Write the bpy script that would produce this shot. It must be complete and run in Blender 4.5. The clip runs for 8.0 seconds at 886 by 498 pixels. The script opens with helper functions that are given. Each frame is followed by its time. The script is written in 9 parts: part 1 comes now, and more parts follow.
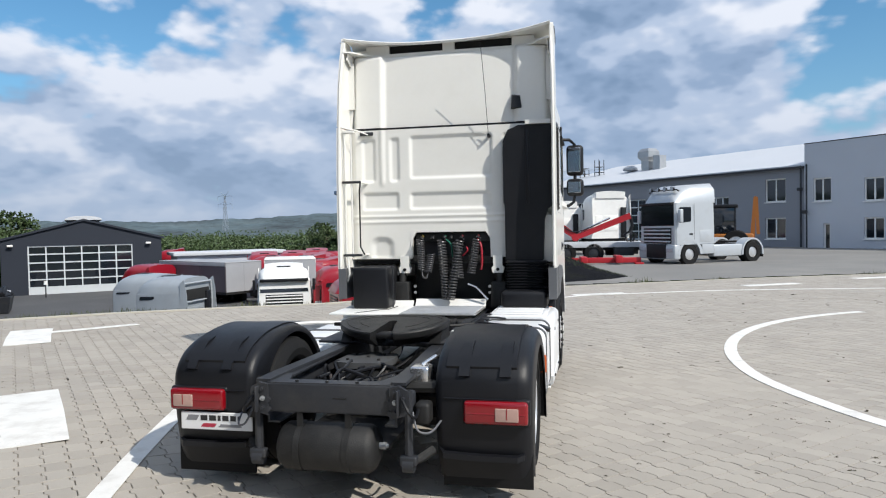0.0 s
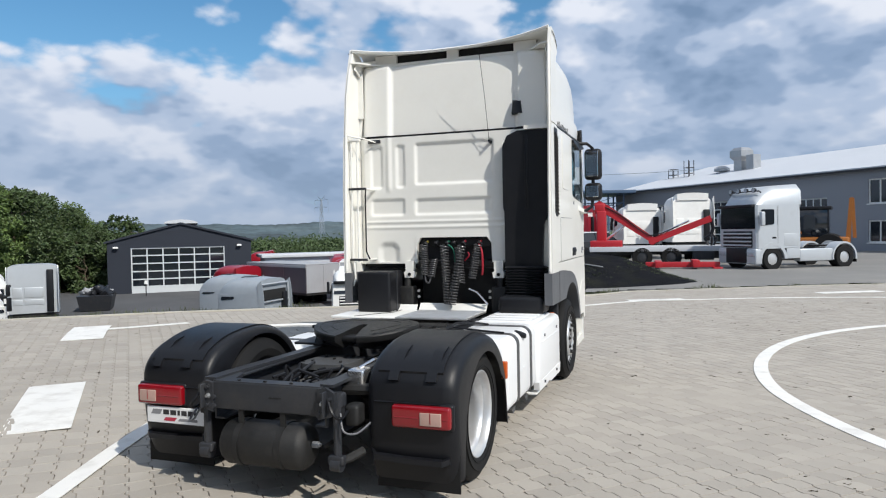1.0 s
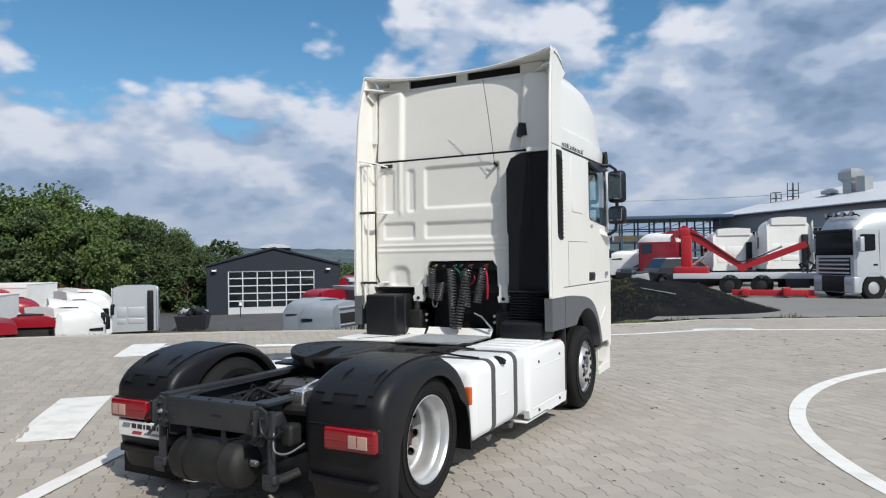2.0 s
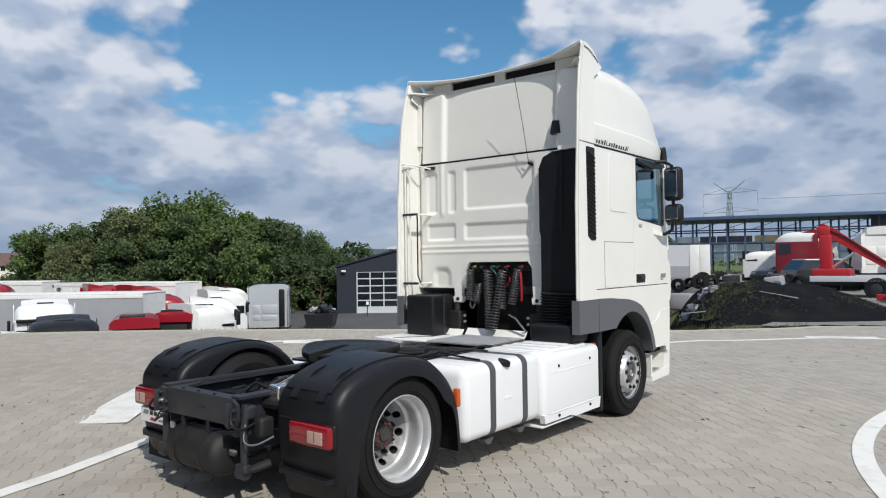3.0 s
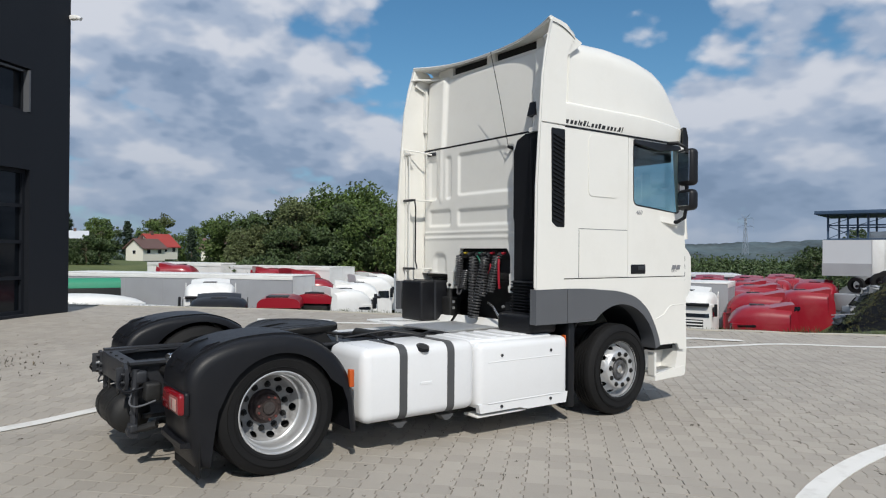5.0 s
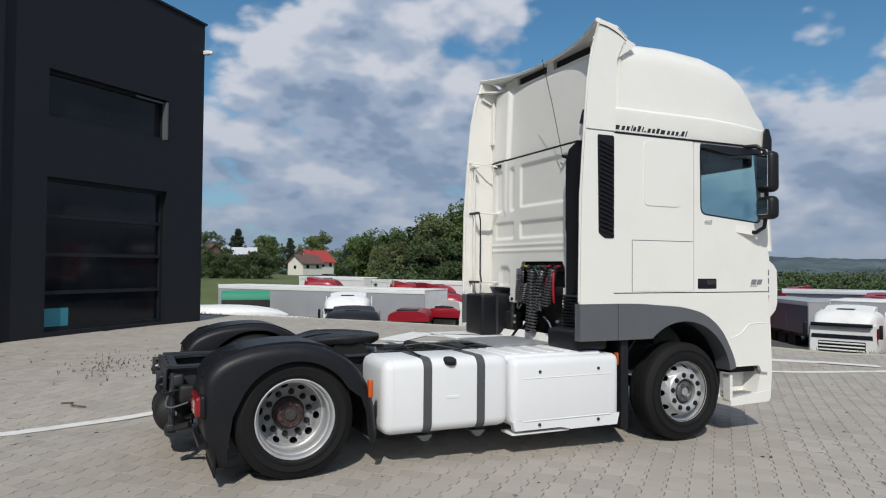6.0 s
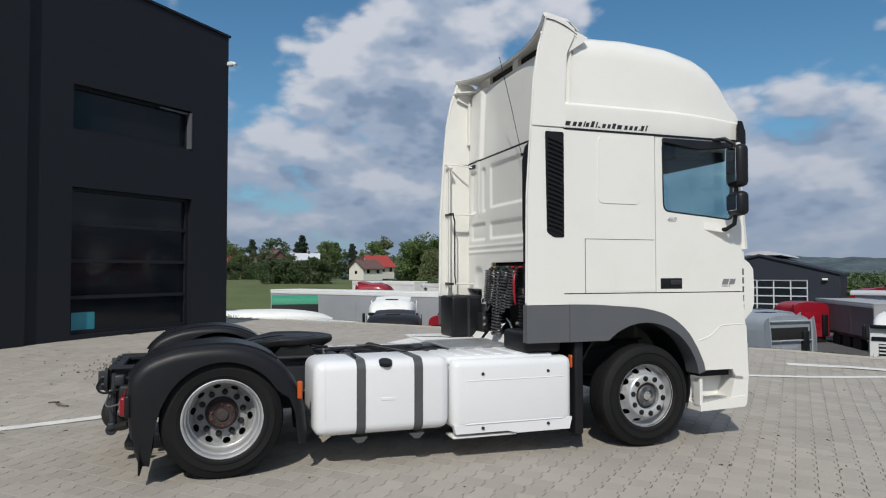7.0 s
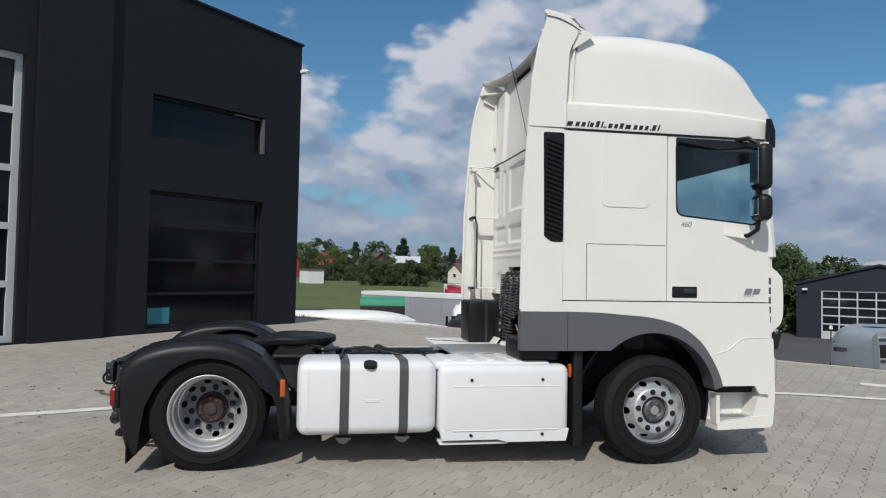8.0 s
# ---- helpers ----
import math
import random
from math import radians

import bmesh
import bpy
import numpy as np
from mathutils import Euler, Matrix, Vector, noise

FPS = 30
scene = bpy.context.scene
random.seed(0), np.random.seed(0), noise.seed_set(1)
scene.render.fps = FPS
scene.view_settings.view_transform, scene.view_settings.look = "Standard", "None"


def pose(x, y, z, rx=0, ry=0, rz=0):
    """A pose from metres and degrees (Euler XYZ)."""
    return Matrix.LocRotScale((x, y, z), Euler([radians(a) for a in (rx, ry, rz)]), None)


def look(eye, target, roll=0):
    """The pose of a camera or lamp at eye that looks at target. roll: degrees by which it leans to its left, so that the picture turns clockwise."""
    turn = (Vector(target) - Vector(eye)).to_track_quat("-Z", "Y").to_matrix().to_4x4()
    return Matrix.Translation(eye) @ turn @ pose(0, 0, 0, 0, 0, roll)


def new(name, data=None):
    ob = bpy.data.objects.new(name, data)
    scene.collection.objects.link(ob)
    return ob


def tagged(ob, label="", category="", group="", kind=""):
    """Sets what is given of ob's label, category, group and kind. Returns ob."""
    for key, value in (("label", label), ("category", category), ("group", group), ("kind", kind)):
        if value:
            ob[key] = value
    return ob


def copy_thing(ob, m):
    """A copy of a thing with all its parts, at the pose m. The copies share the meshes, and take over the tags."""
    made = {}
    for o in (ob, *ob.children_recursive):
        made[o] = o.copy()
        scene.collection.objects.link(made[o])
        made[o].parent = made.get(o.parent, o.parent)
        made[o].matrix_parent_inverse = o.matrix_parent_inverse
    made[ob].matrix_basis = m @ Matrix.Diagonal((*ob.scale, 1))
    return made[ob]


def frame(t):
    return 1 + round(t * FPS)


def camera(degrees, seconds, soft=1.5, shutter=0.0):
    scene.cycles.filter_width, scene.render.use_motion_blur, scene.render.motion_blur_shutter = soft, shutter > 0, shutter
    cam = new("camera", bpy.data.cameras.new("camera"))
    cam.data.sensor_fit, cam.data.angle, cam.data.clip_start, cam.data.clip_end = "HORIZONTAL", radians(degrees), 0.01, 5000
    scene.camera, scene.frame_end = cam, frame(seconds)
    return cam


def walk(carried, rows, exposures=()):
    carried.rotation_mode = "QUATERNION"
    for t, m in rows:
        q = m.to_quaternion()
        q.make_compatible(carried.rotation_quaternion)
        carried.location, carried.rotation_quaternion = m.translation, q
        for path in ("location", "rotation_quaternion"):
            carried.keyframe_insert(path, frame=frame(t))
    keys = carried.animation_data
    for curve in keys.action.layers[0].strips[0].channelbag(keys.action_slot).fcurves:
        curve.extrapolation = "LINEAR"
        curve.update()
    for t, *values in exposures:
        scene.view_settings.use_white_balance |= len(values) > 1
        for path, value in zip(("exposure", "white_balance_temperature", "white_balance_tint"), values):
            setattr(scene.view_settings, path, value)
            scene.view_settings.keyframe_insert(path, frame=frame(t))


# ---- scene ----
cam = camera(65.0, 8.0, soft=1.15)
METRES, EYE, TILT, LEAN, TURN = 8.537, 1.83, 0.0, 0.0, 12.2
ROWS = [
    (0.0, 0.0, 0.0, 0.0, -0.03, -1.8, 1.08),
    (0.5, 0.0607, -0.0012, 0.0004, 3.11, -1.9, 0.85),
    (1.0, 0.1214, -0.0042, 0.0016, 7.51, -1.45, 1.09),
    (1.5, 0.1815, 0.0077, -0.002, 10.64, -0.59, 0.99),
    (2.0, 0.2407, 0.0241, -0.0028, 15.49, 0.77, 0.83),
    (3.5, 0.4251, 0.1015, -0.0085, 30.39, 0.45, 0.86),
    (4.0, 0.4771, 0.1364, -0.0126, 32.25, 0.11, 0.67),
    (4.5, 0.5305, 0.1754, -0.0125, 35.51, -0.06, 0.06),
    (6.0, 0.6554, 0.3093, -0.0147, 53.48, 1.48, -0.47),
    (6.5, 0.6904, 0.3674, -0.0188, 56.79, 1.62, -0.06),
    (7.0, 0.7218, 0.4186, -0.0176, 58.78, 1.81, 0.03),
    (7.5, 0.7506, 0.4709, -0.0173, 63.62, 2.1, -0.39),
    (8.0, 0.7662, 0.5243, -0.0174, 67.23, 2.08, -1.05),
]
walk(cam, [(t, pose(1.624, -4.95, EYE, TILT, LEAN, TURN) @ pose(METRES * x, METRES * y, METRES * z, 90 + pitch, roll, yaw)) for t, x, y, z, yaw, pitch, roll in ROWS],
     [(0.0, 0.15), (2.0, -0.05), (3.5, -0.15), (4.5, -0.23), (6.0, -0.36), (8.0, -0.42)])

# ---- world, sun ----
SUN_DIR = Vector((0.90, -0.50, 1.0)).normalized()
world = bpy.data.worlds.new("world")
scene.world = world
world.use_nodes = True
wn, wl = world.node_tree.nodes, world.node_tree.links
wn.clear()
w_out = wn.new("ShaderNodeOutputWorld")
w_bg = wn.new("ShaderNodeBackground")
w_sky = wn.new("ShaderNodeTexSky")
w_sky.sky_type = "NISHITA"
w_sky.sun_disc = False
w_sky.sun_elevation = math.asin(SUN_DIR.z)
w_sky.sun_rotation = math.atan2(SUN_DIR.x, SUN_DIR.y)
w_sky.air_density, w_sky.dust_density, w_sky.ozone_density = 1.0, 0.6, 2.0
SKY = 0.10
w_bg.inputs["Strength"].default_value = SKY
w_co = wn.new("ShaderNodeTexCoord")
w_sep = wn.new("ShaderNodeSeparateXYZ")
wl.new(w_co.outputs["Generated"], w_sep.inputs[0])


def wmath(op, a, b=None, c=None):
    n = wn.new("ShaderNodeMath")
    n.operation = op
    for k, v in enumerate((a, b, c)):
        if v is None:
            continue
        if isinstance(v, (int, float)):
            n.inputs[k].default_value = v
        else:
            wl.new(v, n.inputs[k])
    return n.outputs[0]


def wramp(src, stops):
    n = wn.new("ShaderNodeValToRGB")
    n.color_ramp.interpolation = "EASE"
    e = n.color_ramp.elements
    while len(e) < len(stops):
        e.new(0.5)
    for k, (p, c) in enumerate(stops):
        e[k].position = p
        e[k].color = (*c, 1) if len(c) == 3 else c
    wl.new(src, n.inputs[0])
    return n.outputs[0]


def wnoise(vec, scale, detail, rough, dist=0.0):
    n = wn.new("ShaderNodeTexNoise")
    n.inputs["Scale"].default_value = scale
    n.inputs["Detail"].default_value = detail
    n.inputs["Roughness"].default_value = rough
    n.inputs["Distortion"].default_value = dist
    wl.new(vec, n.inputs["Vector"])
    return n.outputs["Fac"]


# cloud coordinates: a little flattened, more so towards the horizon
w_up = wmath("MAXIMUM", w_sep.outputs["Z"], 0.0)
w_comb = wn.new("ShaderNodeCombineXYZ")
wl.new(w_sep.outputs["X"], w_comb.inputs[0])
wl.new(w_sep.outputs["Y"], w_comb.inputs[1])
wl.new(wmath("MULTIPLY", wmath("POWER", wmath("ADD", w_up, 0.06), 0.8), 1.75), w_comb.inputs[2])
w_off = wn.new("ShaderNodeMapping")
w_off.inputs["Location"].default_value = (3.1, 1.7, 0.35)
wl.new(w_comb.outputs[0], w_off.inputs[0])
w_vec = w_off.outputs[0]


def wbillow(vec, scale):
    n = wn.new("ShaderNodeTexVoronoi")
    n.feature = "SMOOTH_F1"
    n.inputs["Scale"].default_value = scale
    n.inputs["Detail"].default_value = 3.0
    n.inputs["Roughness"].default_value = 0.55
    n.inputs["Smoothness"].default_value = 0.3
    wl.new(vec, n.inputs["Vector"])
    return n.outputs["Distance"]


def wcloud(vec, detail):
    """Thickness of cloud: soft masses with heaped, rounded heads."""
    a = wnoise(vec, 2.7, detail, 0.55, 0.15)
    b = wmath("MULTIPLY", wmath("SUBTRACT", wnoise(vec, 1.2, 2.0, 0.5), 0.5), 0.45)
    c = wmath("MULTIPLY", wmath("SUBTRACT", 0.42, wbillow(vec, 7.0)), 0.30)
    return wmath("ADD", wmath("ADD", a, b), c)


def wgap(west, height, width, depth):
    """A soft widening or closing of the cloud round one direction, degrees west of north and above the horizon."""
    p, e = radians(west), radians(height)
    n = wn.new("ShaderNodeVectorMath")
    n.operation = "DOT_PRODUCT"
    n.inputs[1].default_value = (-math.sin(p) * math.cos(e), math.cos(p) * math.cos(e), math.sin(e))
    wl.new(w_co.outputs["Generated"], n.inputs[0])
    k = 1.0 / radians(width) ** 2
    return wmath("MULTIPLY", wmath("EXPONENT", wmath("MULTIPLY", wmath("SUBTRACT", n.outputs["Value"], 1.0), k)), depth)


w_shift = wn.new("ShaderNodeVectorMath")
w_shift.operation = "ADD"
w_shift.inputs[1].default_value = (0.025, -0.015, 0.075)
wl.new(w_vec, w_shift.inputs[0])
w_big = wcloud(w_vec, 9.0)
w_above = wcloud(w_shift.outputs[0], 5.0)
# the cloud deck closes towards the horizon and breaks open higher up
w_cov = wmath("ADD", w_big, wmath("MULTIPLY", wmath("POWER", wmath("SUBTRACT", 1.0, wmath("MINIMUM", wmath("MULTIPLY", w_up, 2.2), 1.0)), 1.8), 0.20))
for gap in ((-19, 14, 6, -0.20), (6, 19, 5, -0.20), (38, 19, 7, -0.22), (55, 19, 6, -0.24), (86, 15, 6, -0.22), (99, 21, 6, -0.2), (-4, 13, 7, 0.14), (24, 12, 8, 0.10), (70, 14, 7, 0.12)):
    w_cov = wmath("ADD", w_cov, wgap(*gap))
w_mask = wramp(w_cov, [(0.205, (0, 0, 0)), (0.33, (1, 1, 1))])
# brightness inside a cloud: bright where little lies above it, blue-grey at the base and in the thick
w_lit = wmath("SUBTRACT", wmath("MULTIPLY", wmath("SUBTRACT", w_big, w_above), 2.3), wmath("MULTIPLY", wmath("SUBTRACT", w_cov, 0.44), 0.8))
w_tone = wramp(wmath("ADD", w_lit, 0.60), [(0.10, (1.75, 2.7, 4.25)), (0.36, (2.7, 3.75, 5.5)), (0.6, (4.5, 5.45, 7.1)), (0.95, (7.7, 8.1, 9.0))])
w_mix = wn.new("ShaderNodeMix")
w_mix.data_type = "RGBA"
wl.new(w_mask, w_mix.inputs[0])
w_hue = wn.new("ShaderNodeMix")
w_hue.data_type = "RGBA"
w_hue.blend_type = "MULTIPLY"
w_hue.inputs[0].default_value = 1.0
w_hue.inputs[7].default_value = (0.62, 1.05, 1.2, 1)
wl.new(w_sky.outputs[0], w_hue.inputs[6])
wl.new(w_hue.outputs[2], w_mix.inputs[6])
wl.new(w_tone, w_mix.inputs[7])
w_hz = wn.new("ShaderNodeMix")
w_hz.data_type = "RGBA"
w_hz.inputs[7].default_value = (3.2, 4.1, 5.5, 1)
wl.new(wmath("MULTIPLY", wmath("POWER", wmath("SUBTRACT", 1.0, wmath("MINIMUM", wmath("MULTIPLY", w_up, 1.6), 1.0)), 5.0), 0.92), w_hz.inputs[0])
wl.new(w_mix.outputs[2], w_hz.inputs[6])
wl.new(w_hz.outputs[2], w_bg.inputs["Color"])
wl.new(w_bg.outputs[0], w_out.inputs[0])

sun = new("sun", bpy.data.lights.new("sun", "SUN"))
sun.data.energy = 4.0
sun.data.angle = radians(0.6)
sun.data.color = (1.0, 0.95, 0.87)
sun.matrix_world = look(SUN_DIR * 60, (0, 0, 0))


# ---- materials ----
def mat(name, color, rough=0.6, metal=0.0, var=0.12, scale=6.0, fine=60.0, bump=0.0, dirt=None, dirt_amt=0.0, dirt_scale=1.5, coat=0.0, rand=0.0, island=0.0, spec=0.5, rough_var=0.1):
    """Paint, stone, metal or plastic with two scales of variation, optional stains and bump."""
    m = bpy.data.materials.new(name)
    m.use_nodes = True
    n, l = m.node_tree.nodes, m.node_tree.links
    b = n["Principled BSDF"]
    co = n.new("ShaderNodeTexCoord")
    src = co.outputs["Object"]

    def noise_tex(s, d=4.0, r=0.55):
        t = n.new("ShaderNodeTexNoise")
        t.inputs["Scale"].default_value, t.inputs["Detail"].default_value, t.inputs["Roughness"].default_value = s, d, r
        l.new(src, t.inputs["Vector"])
        return t.outputs["Fac"]

    def mth(op, a, b2):
        t = n.new("ShaderNodeMath")
        t.operation = op
        for k, v in enumerate((a, b2)):
            if isinstance(v, (int, float)):
                t.inputs[k].default_value = v
            else:
                l.new(v, t.inputs[k])
        return t.outputs[0]

    big, small = noise_tex(scale), noise_tex(fine, 3.0)
    f = mth("ADD", mth("MULTIPLY", mth("SUBTRACT", big, 0.5), 2.2 * var), mth("MULTIPLY", mth("SUBTRACT", small, 0.5), 1.4 * var))
    if rand:
        oi = n.new("ShaderNodeObjectInfo")
        f = mth("ADD", f, mth("MULTIPLY", mth("SUBTRACT", oi.outputs["Random"], 0.5), rand))
    if island:
        ge = n.new("ShaderNodeNewGeometry")
        f = mth("ADD", f, mth("MULTIPLY", mth("SUBTRACT", ge.outputs["Random Per Island"], 0.5), island))
    f = mth("ADD", f, 1.0)
    mul = n.new("ShaderNodeVectorMath")
    mul.operation = "SCALE"
    mul.inputs[0].default_value = color
    l.new(f, mul.inputs["Scale"])
    col = mul.outputs[0]
    if dirt is not None:
        rp = n.new("ShaderNodeValToRGB")
        rp.color_ramp.elements[0].position, rp.color_ramp.elements[1].position = 0.5, 0.75
        l.new(noise_tex(dirt_scale, 6.0, 0.62), rp.inputs[0])
        mx = n.new("ShaderNodeMix")
        mx.data_type = "RGBA"
        l.new(mth("MULTIPLY", rp.outputs[0], dirt_amt), mx.inputs[0])
        l.new(col, mx.inputs[6])
        mx.inputs[7].default_value = (*dirt, 1)
        col = mx.outputs[2]
    l.new(col, b.inputs["Base Color"])
    l.new(mth("ADD", mth("MULTIPLY", mth("SUBTRACT", big, 0.5), 2 * rough_var), rough), b.inputs["Roughness"])
    b.inputs["Metallic"].default_value = metal
    b.inputs["Coat Weight"].default_value = coat
    b.inputs["Coat Roughness"].default_value = 0.08
    b.inputs["Specular IOR Level"].default_value = spec
    if bump:
        bp = n.new("ShaderNodeBump")
        bp.inputs["Strength"].default_value = 1.0
        bp.inputs["Distance"].default_value = bump
        l.new(mth("ADD", small, mth("MULTIPLY", big, 0.6)), bp.inputs["Height"])
        l.new(bp.outputs[0], b.inputs["Normal"])
    return m


def glass(name, color=(0.8, 0.9, 0.9), rough=0.02, thin=0.0):
    m = bpy.data.materials.new(name)
    m.use_nodes = True
    b = m.node_tree.nodes["Principled BSDF"]
    b.inputs["Base Color"].default_value = (*color, 1)
    b.inputs["Roughness"].default_value = rough
    b.inputs["Transmission Weight"].default_value = 1.0
    b.inputs["IOR"].default_value = 1.1 if thin else 1.45
    return m


WHITE = mat("white_truck_paint", (0.80, 0.79, 0.745), 0.32, var=0.02, scale=1.2, fine=25, dirt=(0.55, 0.52, 0.45), dirt_amt=0.10, dirt_scale=2.2, coat=0.35)
WHITE_PLAIN = mat("white_paint", (0.78, 0.78, 0.76), 0.42, var=0.05, scale=2, dirt=(0.45, 0.42, 0.38), dirt_amt=0.25, dirt_scale=1.4)
SILVERWHITE = mat("pearl_white_tank_paint", (0.76, 0.77, 0.78), 0.38, metal=0.0, var=0.03, scale=3, fine=40, dirt=(0.55, 0.53, 0.5), dirt_amt=0.15, coat=0.15)
BLACKPLASTIC = mat("black_plastic", (0.0078, 0.0084, 0.0108), 0.44, var=0.25, scale=5, fine=220, bump=0.0006, dirt=(0.02, 0.02, 0.021), dirt_amt=0.3, dirt_scale=3, spec=0.32)
HOSE = mat("coiled_hose", (0.05, 0.05, 0.053), 0.3, var=0.1)
GREYPLASTIC = mat("grey_plastic", (0.10, 0.105, 0.115), 0.5, var=0.08, scale=4, fine=200, bump=0.0004)
FRAMEGREY = mat("chassis_paint", (0.022, 0.024, 0.029), 0.52, var=0.2, scale=6, fine=80, bump=0.0008, dirt=(0.06, 0.055, 0.05), dirt_amt=0.35, dirt_scale=5)
BLACKDIRT = mat("grimy_black_metal", (0.009, 0.009, 0.009), 0.62, var=0.4, scale=10, fine=120, bump=0.002, dirt=(0.035, 0.032, 0.03), dirt_amt=0.45, dirt_scale=7)
GREASE = mat("greased_steel", (0.011, 0.011, 0.0115), 0.5, metal=0.1, var=0.5, scale=9, fine=90, bump=0.002, dirt=(0.035, 0.033, 0.03), dirt_amt=0.4, spec=0.35)
RUBBER = mat("tyre_rubber", (0.0085, 0.0085, 0.009), 0.72, var=0.2, scale=6, fine=150, bump=0.0006, dirt=(0.02, 0.019, 0.018), dirt_amt=0.3, dirt_scale=4, spec=0.25)
RIM = mat("silver_rim_paint", (0.62, 0.63, 0.64), 0.36, metal=0.6, var=0.08, scale=6, fine=90, dirt=(0.24, 0.2, 0.17), dirt_amt=0.35, dirt_scale=6)
# dirt stains over a base darkened for the shade inside the dish
RIM_DULL = mat("dusty_shaded_rim_paint", (0.27, 0.27, 0.27), 0.55, metal=0.25, var=0.2, scale=7, fine=80, dirt=(0.10, 0.085, 0.075), dirt_amt=0.65, dirt_scale=9)
TIN_DULL = mat("scuffed_hub_metal", (0.075, 0.065, 0.062), 0.5, metal=0.5, var=0.5, scale=22, dirt=(0.05, 0.035, 0.03), dirt_amt=0.7, dirt_scale=25)
HUB_WORN = mat("worn_hub", (0.10, 0.10, 0.105), 0.4, metal=0.5, var=0.5, scale=20, dirt=(0.45, 0.44, 0.42), dirt_amt=0.6, dirt_scale=14)
RUST_RED = mat("red_rusty_bolt", (0.14, 0.035, 0.03), 0.7, var=0.4, scale=30)
RUST = mat("rusty_hub", (0.035, 0.022, 0.02), 0.75, var=0.4, scale=18, fine=90, bump=0.002, dirt=(0.16, 0.12, 0.11), dirt_amt=0.4, dirt_scale=20)
HOLE = mat("dark_recess", (0.01, 0.01, 0.01), 0.9, var=0.1)
ALU = mat("aluminium_plate", (0.62, 0.62, 0.61), 0.42, metal=0.8, var=0.1, scale=5, fine=70, dirt=(0.3, 0.28, 0.25), dirt_amt=0.4, dirt_scale=4)
CHROME = mat("bright_metal", (0.7, 0.7, 0.7), 0.25, metal=0.95, var=0.1)
REDLENS = mat("red_lens", (0.22, 0.003, 0.008), 0.18, var=0.08, scale=20, coat=0.5)
CLEARLENS = mat("clear_lens", (0.42, 0.27, 0.23), 0.2, var=0.08, scale=30, coat=0.5)
HEADLAMP = mat("headlamp_glass", (0.40, 0.42, 0.45), 0.12, var=0.15, scale=20, coat=0.6)
ORANGE = mat("orange_lens", (0.5, 0.09, 0.015), 0.3, var=0.05)
REDPAINT = mat("red_truck_paint", (0.28, 0.008, 0.02), 0.33, var=0.1, scale=1.5, coat=0.3, dirt=(0.30, 0.12, 0.1), dirt_amt=0.25, dirt_scale=0.8)
STRAP = mat("strap_grey", (0.07, 0.072, 0.075), 0.55, var=0.1)
INTERIOR = mat("cab_interior", (0.05, 0.05, 0.055), 0.8, var=0.1)
CURTAIN = mat("cab_curtain", (0.03, 0.05, 0.055), 0.8, var=0.2)
GLASS = glass("window_glass", (0.62, 0.8, 0.82), 0.01)
MIRROR = mat("mirror_glass", (0.85, 0.87, 0.9), 0.03, metal=1.0, var=0.0)
BUILDGLASS = mat("building_glass", (0.007, 0.009, 0.012), 0.09, var=0.2, scale=0.8, spec=0.28)
DARKGLASS = mat("dark_glass", (0.012, 0.016, 0.022), 0.04, var=0.1, coat=0.6)
PAVER = mat("concrete_paver", (0.366, 0.335, 0.293), 0.85, var=0.10, scale=1.3, fine=160, bump=0.0012, dirt=(0.25, 0.22, 0.18), dirt_amt=0.35, dirt_scale=0.35, rand=0.16)
PAVER_BED = mat("concrete_paver_field", (0.366, 0.335, 0.293), 0.85, var=0.10, scale=1.3, fine=160, bump=0.0012, dirt=(0.25, 0.22, 0.18), dirt_amt=0.35, dirt_scale=0.35, island=0.16)
SAND = mat("joint_sand", (0.25, 0.22, 0.18), 0.95, var=0.3, scale=2, fine=90, bump=0.003, dirt=(0.035, 0.03, 0.024), dirt_amt=0.9, dirt_scale=7)
LINE = mat("road_paint", (0.74, 0.73, 0.70), 0.7, var=0.06, scale=4, fine=120, bump=0.001, dirt=(0.34, 0.31, 0.27), dirt_amt=0.45, dirt_scale=3.5)
KERB = mat("kerb_concrete", (0.46, 0.43, 0.37), 0.85, var=0.12, scale=2, fine=80, bump=0.002)
ASPHALT = mat("asphalt", (0.075, 0.076, 0.08), 0.9, var=0.22, scale=0.35, fine=40, bump=0.004, dirt=(0.14, 0.135, 0.13), dirt_amt=0.4, dirt_scale=0.2)
ASPHALT_PALE = mat("pale_concrete_yard", (0.20, 0.195, 0.185), 0.9, var=0.18, scale=0.3, fine=30, bump=0.003, dirt=(0.30, 0.28, 0.25), dirt_amt=0.5, dirt_scale=0.15)
GRASS = mat("rough_grass", (0.085, 0.11, 0.03), 0.9, var=0.45, scale=0.2, fine=3.0, bump=0.05, dirt=(0.14, 0.13, 0.06), dirt_amt=0.5, dirt_scale=0.05)
SPOIL = mat("black_spoil", (0.010, 0.0105, 0.013), 0.95, var=0.6, scale=1.2, fine=14, bump=0.06, spec=0.06, dirt=(0.028, 0.03, 0.018), dirt_amt=0.5, dirt_scale=0.9)
CLAD = mat("anthracite_cladding", (0.0095, 0.0115, 0.016), 0.6, var=0.08, scale=0.5, fine=20, spec=0.3)
CLAD_BLUE = mat("blue_grey_anthracite_cladding", (0.024, 0.029, 0.041), 0.6, var=0.1, scale=0.5, fine=20, spec=0.3)
CLAD_HALL = mat("dull_grey_cladding", (0.23, 0.245, 0.275), 0.55, var=0.05, scale=0.4, fine=20)
CLAD_GREY = mat("grey_cladding", (0.50, 0.53, 0.58), 0.5, var=0.05, scale=0.4, fine=20)
